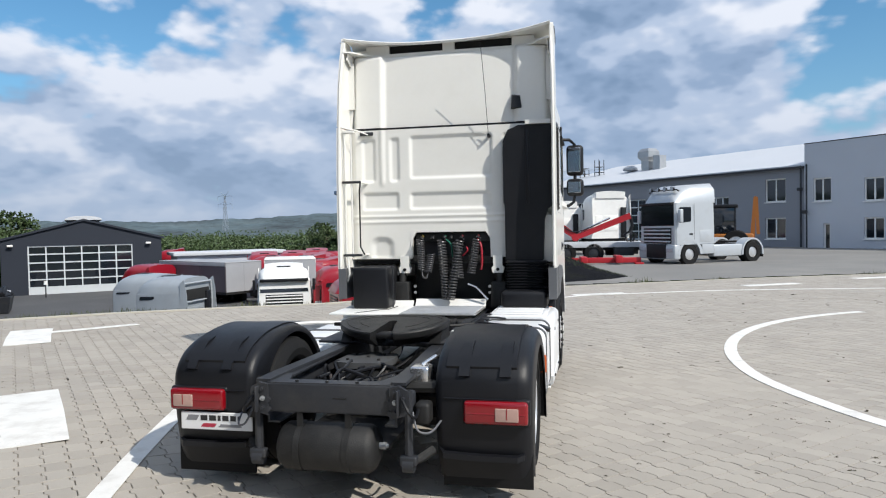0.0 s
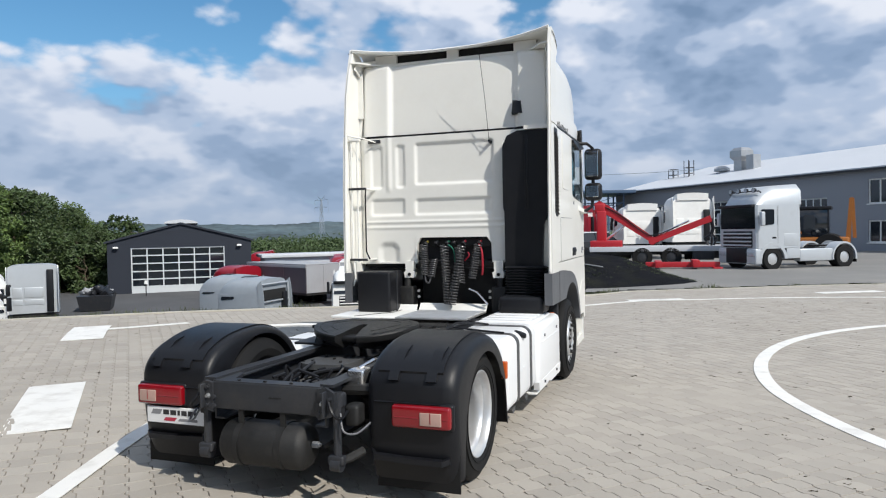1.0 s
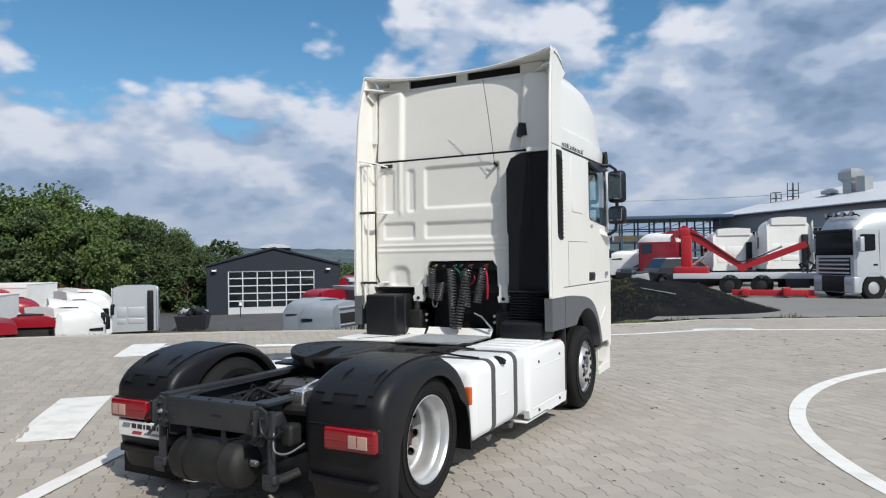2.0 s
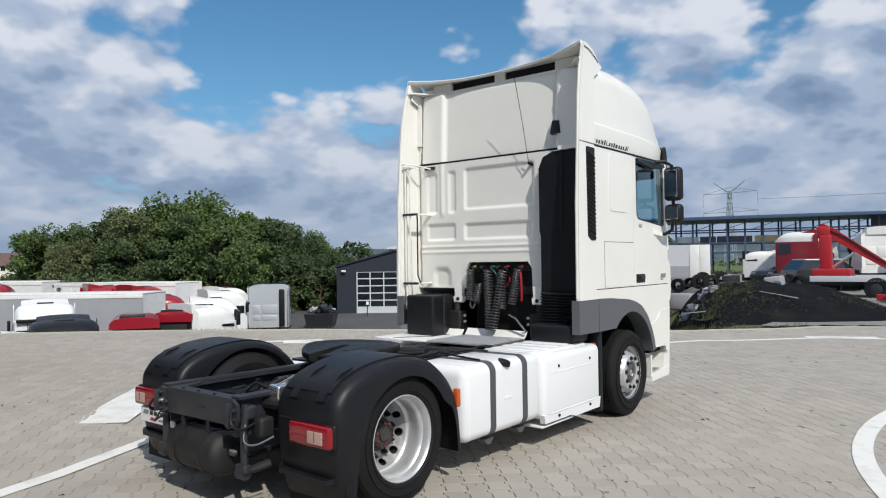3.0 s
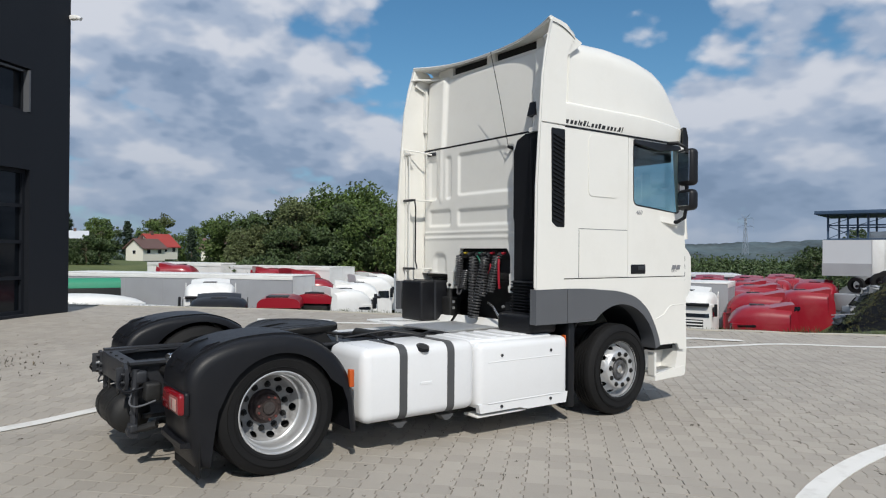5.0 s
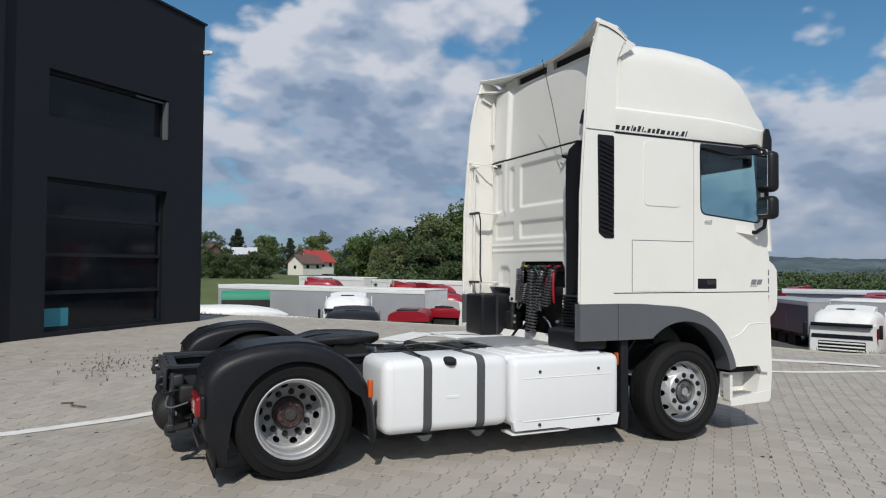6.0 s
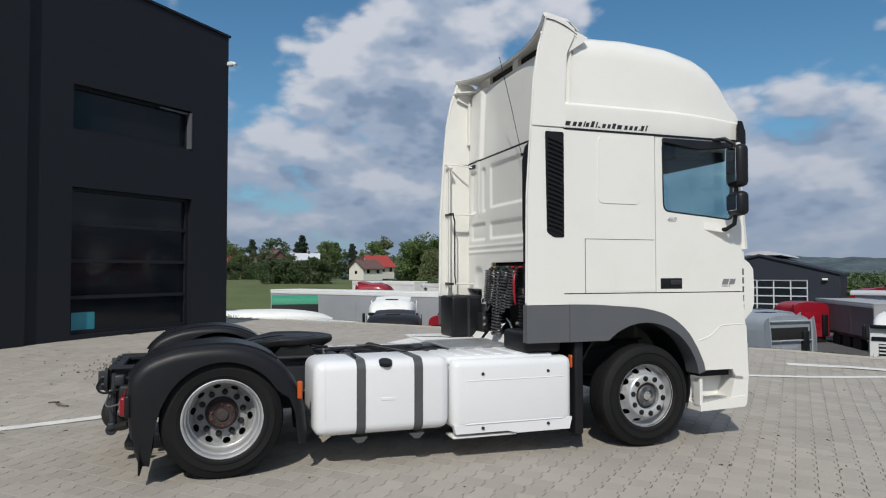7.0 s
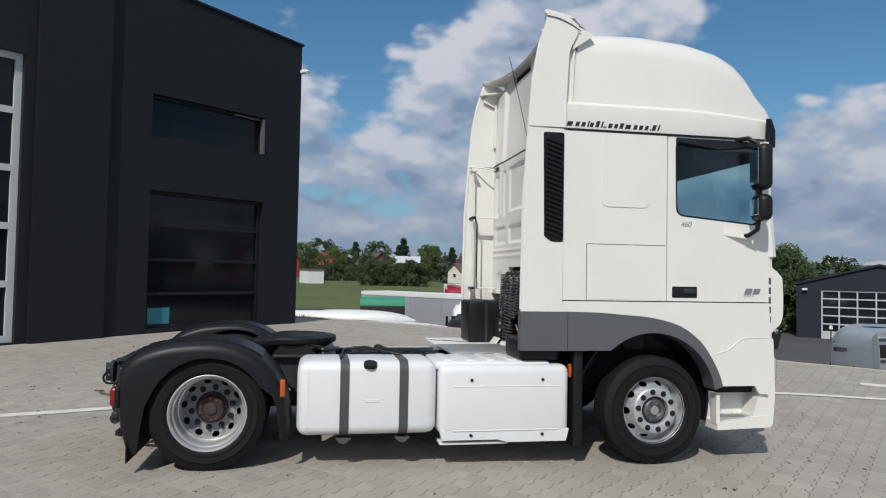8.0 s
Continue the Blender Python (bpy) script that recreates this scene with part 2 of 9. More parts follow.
ROOFPALE = mat("pale_roof_sheet", (0.55, 0.57, 0.60), 0.5, var=0.08, scale=0.4)
FRAMEALU = mat("door_frame_grey", (0.55, 0.58, 0.6), 0.5, var=0.05)
TIN = mat("galvanised_duct", (0.42, 0.43, 0.44), 0.4, metal=0.7, var=0.15, scale=2)
BLUESTEEL = mat("blue_grey_steel", (0.05, 0.09, 0.155), 0.5, var=0.1)
YELLOW = mat("digger_yellow", (0.32, 0.11, 0.015), 0.5, var=0.15)
CRANERED = mat("crane_red", (0.38, 0.014, 0.022), 0.42, var=0.12)
TARP = mat("grey_tarpaulin", (0.33, 0.34, 0.36), 0.6, var=0.12, scale=0.8, bump=0.01)
TARPDARK = mat("dark_tarpaulin", (0.10, 0.085, 0.095), 0.6, var=0.15, scale=0.8, bump=0.01)
GREEN = mat("green_tarpaulin", (0.03, 0.26, 0.15), 0.6, var=0.1)
DULLSILVER = mat("weathered_silver_paint", (0.33, 0.365, 0.40), 0.42, metal=0.2, var=0.1, scale=1.5, dirt=(0.2, 0.2, 0.2), dirt_amt=0.3)
SILVER = mat("silver_cab_paint", (0.50, 0.53, 0.56), 0.4, metal=0.3, var=0.06, scale=1.5, dirt=(0.3, 0.3, 0.3), dirt_amt=0.3)
BARK = mat("bark", (0.11, 0.085, 0.06), 0.9, var=0.3, scale=3, fine=20, bump=0.01)
LEAF = mat("leaves", (0.082, 0.130, 0.030), 0.6, var=0.3, scale=0.35, fine=2.0, island=0.8)
LEAF_B = mat("leaves_bluish", (0.055, 0.088, 0.028), 0.6, var=0.3, scale=0.35, fine=2.0, island=0.7)
LEAF_C = mat("leaves_pale", (0.105, 0.13, 0.048), 0.6, var=0.3, scale=0.35, fine=2.0, island=0.7)
CONIFER = mat("conifer", (0.022, 0.042, 0.022), 0.7, var=0.3, scale=0.5, fine=3.0, island=0.6)
# wooded green shifted to blue-grey: distance haze is in the base colour
HILL_HAZED = mat("hazed_wooded_hill", (0.060, 0.088, 0.098), 0.95, var=1.3, scale=0.012, fine=0.09, dirt=(0.12, 0.14, 0.13), dirt_amt=0.5, dirt_scale=0.008)
STUCCO = mat("cream_stucco", (0.72, 0.70, 0.62), 0.8, var=0.06, scale=0.6)
STUCCO_Y = mat("ochre_stucco", (0.60, 0.45, 0.22), 0.8, var=0.08, scale=0.6)
TILE_R = mat("red_roof_tiles", (0.36, 0.05, 0.04), 0.7, var=0.15, scale=1, fine=6, bump=0.03)
TILE_B = mat("brown_roof_tiles", (0.13, 0.075, 0.065), 0.7, var=0.15, scale=1, fine=6, bump=0.03)
# steel grey made paler and bluer, to carry the haze of distance
PYLON = mat("hazed_pylon_steel", (0.34, 0.38, 0.43), 0.6, var=0.05)
PLATEWHITE = mat("plate_white", (0.72, 0.73, 0.74), 0.35, var=0.04)
INK = mat("black_print", (0.02, 0.02, 0.022), 0.5, var=0.05)
GREYINK = mat("grey_print", (0.20, 0.205, 0.22), 0.5, var=0.05)
REDINK = mat("red_print", (0.40, 0.03, 0.06), 0.5, var=0.05)
COIL_Y = mat("yellow_coupling", (0.4, 0.3, 0.03), 0.4, var=0.1)
COIL_R = mat("red_coupling", (0.35, 0.015, 0.03), 0.4, var=0.1)
COIL_G = mat("green_coupling", (0.015, 0.16, 0.10), 0.4, var=0.1)


# ---- mesh helpers ----
def thing(name, label, category, loc=(0, 0, 0), rz=0.0, group="", kind="", rx=0.0, ry=0.0):
    ob = new(name)
    ob.empty_display_size = 0.2
    ob.matrix_world = pose(*loc, rx, ry, rz)
    return tagged(ob, label, category, group, kind)


def part(name, bm, material, parent=None, label="", smooth=None, bevel=0.0, segs=2):
    """Links a bmesh as one mesh object under a thing or a part."""
    me = bpy.data.meshes.new(name)
    if bevel:
        es = [e for e in bm.edges if len(e.link_faces) == 2 and e.calc_face_angle(0) > 0.6]
        bmesh.ops.bevel(bm, geom=es, offset=bevel, segments=segs, profile=0.5, affect="EDGES", clamp_overlap=True)
    bmesh.ops.recalc_face_normals(bm, faces=bm.faces)
    if smooth is None:
        smooth = 35
    lim = radians(smooth)
    for f in bm.faces:
        f.smooth = smooth > 0
    if smooth > 0:
        for e in bm.edges:
            e.smooth = not (len(e.link_faces) == 2 and e.calc_face_angle(0) > lim)
    bm.to_mesh(me)
    bm.free()
    me.materials.append(material)
    ob = new(name, me)
    if parent is not None:
        ob.parent = parent
    if label:
        ob["label"] = label
    return ob


def struct(name, bm, material, label, category, smooth=None, bevel=0.0):
    return tagged(part(name, bm, material, None, "", smooth, bevel), label, category, kind="structure")


def B():
    return bmesh.new()


def box(bm, x0, x1, y0, y1, z0, z1, m=None):
    vs = [bm.verts.new((x, y, z)) for x in (x0, x1) for y in (y0, y1) for z in (z0, z1)]
    for q in ((0, 1, 3, 2), (4, 6, 7, 5), (0, 4, 5, 1), (2, 3, 7, 6), (0, 2, 6, 4), (1, 5, 7, 3)):
        bm.faces.new([vs[k] for k in q])
    if m is not None:
        bmesh.ops.transform(bm, matrix=m, verts=vs)
    return bm


def rbox(bm, x0, x1, y0, y1, z0, z1, r=0.03, segs=3, m=None):
    """A box with rounded edges."""
    t = box(B(), x0, x1, y0, y1, z0, z1)
    bmesh.ops.bevel(t, geom=list(t.edges), offset=r, segments=segs, profile=0.5, affect="EDGES", clamp_overlap=True)
    return join(bm, t, m)


def join(bm, t, m=None):
    vm = {}
    for v in t.verts:
        vm[v] = bm.verts.new(m @ v.co if m is not None else v.co)
    for f in t.faces:
        try:
            bm.faces.new([vm[v] for v in f.verts])
        except ValueError:
            pass
    t.free()
    return bm


def loft(bm, rings, close=True, caps=True):
    rows = [[bm.verts.new(p) for p in r] for r in rings]
    n = len(rows[0])
    for a, b in zip(rows, rows[1:]):
        for k in range(n if close else n - 1):
            bm.faces.new((a[k], a[(k + 1) % n], b[(k + 1) % n], b[k]))
    if caps and close:
        bm.faces.new(rows[0][::-1])
        bm.faces.new(rows[-1])
    return rows


def prism(bm, poly, lo, hi, axis="x"):
    """A closed outline of (a, b) pairs pushed from lo to hi along an axis."""
    def at(a, b, c):
        return {"x": (c, a, b), "y": (a, c, b), "z": (a, b, c)}[axis]
    loft(bm, [[at(a, b, lo) for a, b in poly], [at(a, b, hi) for a, b in poly]])
    return bm


def cyl(bm, p0, p1, r0, r1=None, n=16, caps=True):
    r1 = r0 if r1 is None else r1
    p0, p1 = Vector(p0), Vector(p1)
    q = (p1 - p0).to_track_quat("Z", "Y")
    ring = lambda p, r: [p + q @ Vector((r * math.cos(2 * math.pi * k / n), r * math.sin(2 * math.pi * k / n), 0)) for k in range(n)]
    loft(bm, [ring(p0, r0), ring(p1, r1)], True, caps)
    return bm


def tube(bm, pts, r, n=8):
    """A round bar along points; r may be a list."""
    pts = [Vector(p) for p in pts]
    rings = []
    up = None
    for k, p in enumerate(pts):
        d = (pts[min(k + 1, len(pts) - 1)] - pts[max(k - 1, 0)]).normalized()
        if up is None:
            up = d.orthogonal().normalized()
        up = (up - d * up.dot(d)).normalized()
        s = d.cross(up)
        rr = r[k] if isinstance(r, (list, tuple)) else r
        rings.append([p + rr * (math.cos(2 * math.pi * j / n) * up + math.sin(2 * math.pi * j / n) * s) for j in range(n)])
    loft(bm, rings)
    return bm


def lathe(bm, prof, n=48, axis="x"):
    """Turns (along, radius) pairs round an axis through the origin."""
    rings = []
    for k in range(n):
        a = 2 * math.pi * k / n
        c, s = math.cos(a), math.sin(a)
        rings.append([bm.verts.new({"x": (h, r * c, r * s), "z": (r * c, r * s, h), "y": (r * c, h, r * s)}[axis]) for h, r in prof])
    for k in range(n):
        a, b = rings[k], rings[(k + 1) % n]
        for j in range(len(prof) - 1):
            if prof[j][1] < 1e-6 and prof[j + 1][1] < 1e-6:
                continue
            bm.faces.new((a[j], a[j + 1], b[j + 1], b[j]))
    bmesh.ops.remove_doubles(bm, verts=bm.verts, dist=1e-5)
    return bm


def arc(cx, cy, r, a0, a1, n):
    return [(cx + r * math.cos(radians(a0 + (a1 - a0) * k / n)), cy + r * math.sin(radians(a0 + (a1 - a0) * k / n))) for k in range(n + 1)]


def rrect(x0, x1, y0, y1, r, n=5):
    return arc(x1 - r, y0 + r, r, -90, 0, n) + arc(x1 - r, y1 - r, r, 0, 90, n) + arc(x0 + r, y1 - r, r, 90, 180, n) + arc(x0 + r, y0 + r, r, 180, 270, n)


def grid_sheet(xs, ys, zf):
    bm = B()
    rows = [[bm.verts.new((x, y, zf(x, y))) for y in ys] for x in xs]
    for a, b in zip(rows, rows[1:]):
        for k in range(len(ys) - 1):
            bm.faces.new((a[k], b[k], b[k + 1], a[k + 1]))
    return bm


# ---- ground ----
def smooth01(t):
    t = min(max(t, 0.0), 1.0)
    return t * t * (3 - 2 * t)


def interp(v, table):
    for (a, za), (b, zb) in zip(table, table[1:]):
        if v <= b:
            return za + (zb - za) * smooth01((v - a) / (b - a)) if v > a else za
    return table[-1][1]


def pave_z(x, y):
    """The paved yard: falling gently past the truck, rising to the dark building."""
    fall = interp(y, [(-2.5, 0.072), (0.4, 0.062), (2.4, 0.03), (4.0, -0.005), (7.0, 0.0)])
    return interp(-x, [(-0.4, 0.0), (1.05, 0.06), (2.0, 0.13), (3.6, 0.2), (11.0, 0.37)]) + fall * smooth01((x + 1.7) / 1.7) * (1 - 0.4 * smooth01((x - 2.2) / 3.0))


EDGE = [(-22.0, -9.0), (-15.0, -1.0), (-13.2, 0.8), (-10.6, 3.4), (-8.5, 5.6), (-7.5, 6.7), (-5.86, 8.2), (-4.1, 9.4), (-2.3, 11.1), (0.85, 16.0), (6.3, 18.8), (14.0, 21.8), (40.0, 30.0)]


def edge_d(x, y):
    """Distance beyond the yard's edge; negative on the paving."""
    best, sign = 1e9, 1
    for (ax, ay), (bx, by) in zip(EDGE, EDGE[1:]):
        dx, dy = bx - ax, by - ay
        t = min(max(((x - ax) * dx + (y - ay) * dy) / (dx * dx + dy * dy), 0), 1)
        px, py = ax + t * dx, ay + t * dy
        d = math.hypot(x - px, y - py)
        if d < best:
            best, sign = d, 1 if dx * (y - ay) - dy * (x - ax) > 0 else -1
    return best * sign


def ground_z(x, y):
    d = edge_d(x, y)
    if d < 0:
        return pave_z(x, y) - 0.07
    side = (x + 2.5) * 0.91 + (y - 14) * 0.4
    upper = smooth01((side + 1) / 5)
    far = math.hypot(x, y)
    low = -2.55 + 2.7 * smooth01((-x - 45) / 50) * smooth01((60 - y) / 40)
    up = -0.12 + 0.35 * smooth01((y - 32) / 40) * smooth01((6 - x) / 20)
    goal = low + (up - low) * upper
    z = pave_z(x, y) - 0.07 + (goal - pave_z(x, y) + 0.07) * smooth01(d / (4.5 if upper < 0.5 else 10))
    if far > 250:
        z -= 6 * smooth01((far - 250) / 600)
    return z


def span(lo, hi, step):
    n = int(round((hi - lo) / step))
    return [lo + (hi - lo) * k / n for k in range(n + 1)]


far_steps = [60, 66, 74, 84, 100, 130, 180, 260, 400, 700, 1200, 2500]
gx = [-v for v in reversed(far_steps)] + span(-58, 58, 0.8)[0:] + far_steps
gy = [-v for v in reversed(far_steps[2:])] + span(-58, 72, 0.8) + [v + 14 for v in far_steps[1:]]
struct("ground", grid_sheet(gx, gy, ground_z), GRASS, "rough grass and soil ground falling away beyond the paved yard", "ground")

# asphalt of the lower yard and pale concrete of the upper yard follow the ground
def patch(name, pts, material, label, lift=0.03, step=1.0):
    x0, x1 = min(p[0] for p in pts), max(p[0] for p in pts)
    y0, y1 = min(p[1] for p in pts), max(p[1] for p in pts)

    def inside(x, y):
        c = False
        for (ax, ay), (bx, by) in zip(pts, pts[1:] + pts[:1]):
            if (ay > y) != (by > y) and x < (bx - ax) * (y - ay) / (by - ay) + ax:
                c = not c
        return c
    bm = B()
    xs, ys = span(x0, x1, step), span(y0, y1, step)
    vv = {}

    def v(i, j):
        if (i, j) not in vv:
            vv[i, j] = bm.verts.new((xs[i], ys[j], ground_z(xs[i], ys[j]) + lift))
        return vv[i, j]
    for i in range(len(xs) - 1):
        for j in range(len(ys) - 1):
            if inside((xs[i] + xs[i + 1]) / 2, (ys[j] + ys[j + 1]) / 2) and (step > 0.9 or all(edge_d(xs[a], ys[b]) > 0.3 for a in (i, i + 1) for b in (j, j + 1))):
                bm.faces.new((v(i, j), v(i + 1, j), v(i + 1, j + 1), v(i, j + 1)))
    return struct(name, bm, material, label, "yard")


patch("lower_yard", [(-20, -3), (-13.5, 6.8), (-7.5, 12), (-5.5, 14), (-9, 22), (-24, 56), (-44, 52), (-46, 6), (-34, -6)], ASPHALT, "dark grey asphalt yard lying below the paved area", 0.06)
patch("upper_yard", [(0.5, 13.0), (8, 12.5), (20, 12), (40, 16), (40, 58), (4, 74), (-28, 74), (-14, 40), (-3, 27)], ASPHALT_PALE, "pale worn concrete yard before the grey workshop", 0.06, 0.4)

# sand bed under the paving
def strip(name, pts, w, z0, z1, material, label, cat, step=0.5, zf=pave_z, m_top=True):
    """A band of width w along points, following the paving."""
    dense = []
    for a, b in zip(pts, pts[1:]):
        n = max(1, int(math.hypot(b[0] - a[0], b[1] - a[1]) / step))
        dense += [(a[0] + (b[0] - a[0]) * k / n, a[1] + (b[1] - a[1]) * k / n) for k in range(n)]
    dense.append(pts[-1])
    rings = []
    for k, (x, y) in enumerate(dense):
        ax, ay = dense[max(k - 1, 0)]
        bx, by = dense[min(k + 1, len(dense) - 1)]
        l = math.hypot(bx - ax, by - ay)
        nx, ny = -(by - ay) / l * w / 2, (bx - ax) / l * w / 2
        z = zf(x, y)
        rings.append([(x - nx, y - ny, z + z0), (x + nx, y + ny, z + z0), (x + nx, y + ny, z + z1), (x - nx, y - ny, z + z1)])
    bm = B()
    loft(bm, rings)
    return struct(name, bm, material, label, cat, smooth=0)


strip("kerb", EDGE[1:-1], 0.14, -0.3, 0.012, KERB, "pale concrete edging kerb round the paved yard", "kerb")


def catmull(pts, n=6):
    out = []
    for k in range(len(pts) - 1):
        p0, p1, p2, p3 = pts[max(k - 1, 0)], pts[k], pts[k + 1], pts[min(k + 2, len(pts) - 1)]
        for j in range(n):
            t = j / n
            out.append(tuple(0.5 * (2 * b + (c - a) * t + (2 * a - 5 * b + 4 * c - d) * t * t + (3 * b - a - 3 * c + d) * t ** 3) for a, b, c, d in zip(p0, p1, p2, p3)))
    return out + [pts[-1]]


PAINT = (0.003, 0.009)
strip("line_1", [(-0.95, -3.3), (-1.15, -2.5), (-1.48, -1.25), (-1.78, -0.4), (-2.15, 0.7), (-2.4, 1.5)], 0.16, *PAINT, LINE, "straight white painted line on the paving", "road marking")
strip("line_2", arc(9.766, 4.592, 6.32, 118, 262, 48), 0.17, *PAINT, LINE, "white painted circle on the paving", "road marking", 0.3)
strip("line_3", catmull([(-1.8, 4.2), (-1.75, 5.5), (-1.65, 7.2), (-1.25, 8.7), (-0.95, 9.8), (-0.45, 11.1), (1.2, 13.1), (2.5, 13.75), (5.2, 14.75), (9.1, 15.35), (16, 16.2)]), 0.14, *PAINT, LINE, "thin white curving edge line on the paving", "road marking")
strip("line_4", [(-6.85, 4.5), (-6.45, 5.1), (-6.1, 5.65)], 0.2, *PAINT, LINE, "short white painted line near the kerb", "road marking")
strip("line_5", [(-2.2, 9.0), (-1.7, 9.75), (-1.25, 10.5)], 0.26, *PAINT, LINE, "white painted bar near the kerb", "road marking")
strip("line_6", [(5.8, 16.1), (7.4, 16.9)], 0.4, *PAINT, LINE, "white painted bar near the upper yard", "road marking")
strip("line_7", [(1.1, 13.35), (2.4, 13.95)], 0.3, *PAINT, LINE, "white painted bar on the paving", "road marking")
strip("line_8", [(9.5, 18.7), (11.5, 19.6)], 0.4, *PAINT, LINE, "white painted bar near the upper yard", "road marking")
strip("mark_1", [(-2.76, -0.315), (-3.4, 0.37), (-4.08, 1.08)], 0.56, *PAINT, LINE, "large white painted rectangle on the paving", "road marking", 0.2)
strip("mark_2", [(-6.36, 3.52), (-6.85, 4.08), (-7.3, 4.63)], 0.6, *PAINT, LINE, "white painted rectangle near the kerb", "road marking", 0.2)


# ---- dark office building beside the yard ----
def dark_building():
    t = thing("office_building", "anthracite clad office building with large dark windows", "building", (-11.0, 0.39, 0.0), math.degrees(math.atan2(-0.755, 0.655)))
    # local x runs along the front, local y into the yard
    bm = B()
    L, D, H0, H1, z0 = 17.0, 9.0, 7.1, 8.0, -2.6
    top = lambda s: 7.47 + s * 0.055
    holes = [(1.08, 3.97, 4.5, 5.4), (1.08, 3.97, 0.42, 3.35), (6.45, 10.6, 0.3, 5.6), (11.8, 15.9, 0.3, 5.6)]
    xs = sorted({0.0, L, *[h[0] for h in holes], *[h[1] for h in holes]})
    for a, b in zip(xs, xs[1:]):
        cuts = [z0]
        for h in sorted(holes, key=lambda q: q[2]):
            if h[0] <= a and b <= h[1]:
                cuts += [h[2], h[3]]
        cuts.append(None)
        for lo, hi in zip(cuts[::2], cuts[1::2]):
            loft(bm, [[(x, 0, lo), (x, -0.3, lo), (x, -0.3, top(x) if hi is None else hi), (x, 0, top(x) if hi is None else hi)] for x in (a, b)])
    bmesh.ops.remove_doubles(bm, verts=bm.verts, dist=0.001)
    part("front_wall", bm, CLAD, t, smooth=0)
    bm = B()
    for x in (0.0, L - 0.3):
        loft(bm, [[(x, -0.302, z0), (x + 0.3, -0.302, z0), (x + 0.3, -0.302, top(x)), (x, -0.302, top(x))], [(x, -D, z0), (x + 0.3, -D, z0), (x + 0.3, -D, top(x)), (x, -D, top(x))]])
    box(bm, 0, L, -D - 0.3, -D, z0, 7.4)
    part("side_wall", bm, CLAD, t, smooth=0)
    bm = B()
    loft(bm, [[(0.3, -0.3, 7.1), (0.3, -D, 7.1), (0.3, -D, 7.3), (0.3, -0.3, 7.3)], [(L - 0.3, -0.3, 8.0), (L - 0.3, -D, 8.0), (L - 0.3, -D, 8.2), (L - 0.3, -0.3, 8.2)]])
    part("roof", bm, CLAD, t, smooth=0)
    bm = B()
    loft(bm, [[(x, 0.04, top(x)), (x, -0.34, top(x)), (x, -0.34, top(x) + 0.05), (x, 0.04, top(x) + 0.05)] for x in (-0.04, L)])
    part("coping", bm, CLAD, t, smooth=0)
    # panel joints
    for s in (4.9, 11.2):
        bm = B()
        box(bm, s, s + 1.35, 0.0, 0.10, z0, top(s) - 0.02)
        part("pilaster", bm, CLAD, t, smooth=0, bevel=0.01)
    for (a, b, lo, hi), rows in zip(holes[:2], (1, 4)):
        w = part("window_frame", frame_mesh(a, b, lo, hi, -0.2, 0.07, 1, rows), CLAD, t, "dark window frame", smooth=0)
        for k in range(rows):
            bm = B()
            box(bm, a + 0.05, b - 0.05, -0.19, -0.175, lo + (hi - lo) * k / rows + 0.03, lo + (hi - lo) * (k + 1) / rows - 0.03)
            part("pane", bm, BUILDGLASS, w, smooth=0)
    # open tilt of the upper window, towards the corner
    bm = B()
    box(bm, 1.10, 1.14, -0.16, 0.02, 4.52, 5.36)
    box(bm, 1.10, 1.9, -0.12, -0.08, 5.33, 5.37)
    part("vent_sash", bm, GREYPLASTIC, t, smooth=0)
    bm = B()
    box(bm, 3.35, 3.85, -0.17, -0.165, 0.5, 0.85)
    part("sticker", bm, mat("blue_sticker", (0.03, 0.22, 0.28), 0.4), t, "blue sticker on the window", smooth=0)
    for a, b, lo, hi in holes[2:]:
        d = part("sectional_door", frame_mesh(a, b, lo, hi, -0.2, 0.12, 2, 5), FRAMEALU, t, "grey framed glazed sectional door", smooth=0)
        for i in range(2):
            for k in range(5):
                bm = B()
                box(bm, a + (b - a) * i / 2 + 0.06, a + (b - a) * (i + 1) / 2 - 0.06, -0.2, -0.18, lo + (hi - lo) * k / 5 + 0.06, lo + (hi - lo) * (k + 1) / 5 - 0.06)
                part("pane", bm, BUILDGLASS, d, smooth=0)
    bm = B()
    rbox(bm, -0.06, 0.06, 0.0, 0.16, 6.75, 6.85, 0.02)
    cyl(bm, (0, 0.16, 6.8), (0.0, 0.26, 6.76), 0.05, 0.04, 10)
    part("security_camera", bm, WHITE_PLAIN, t, "small white security camera")


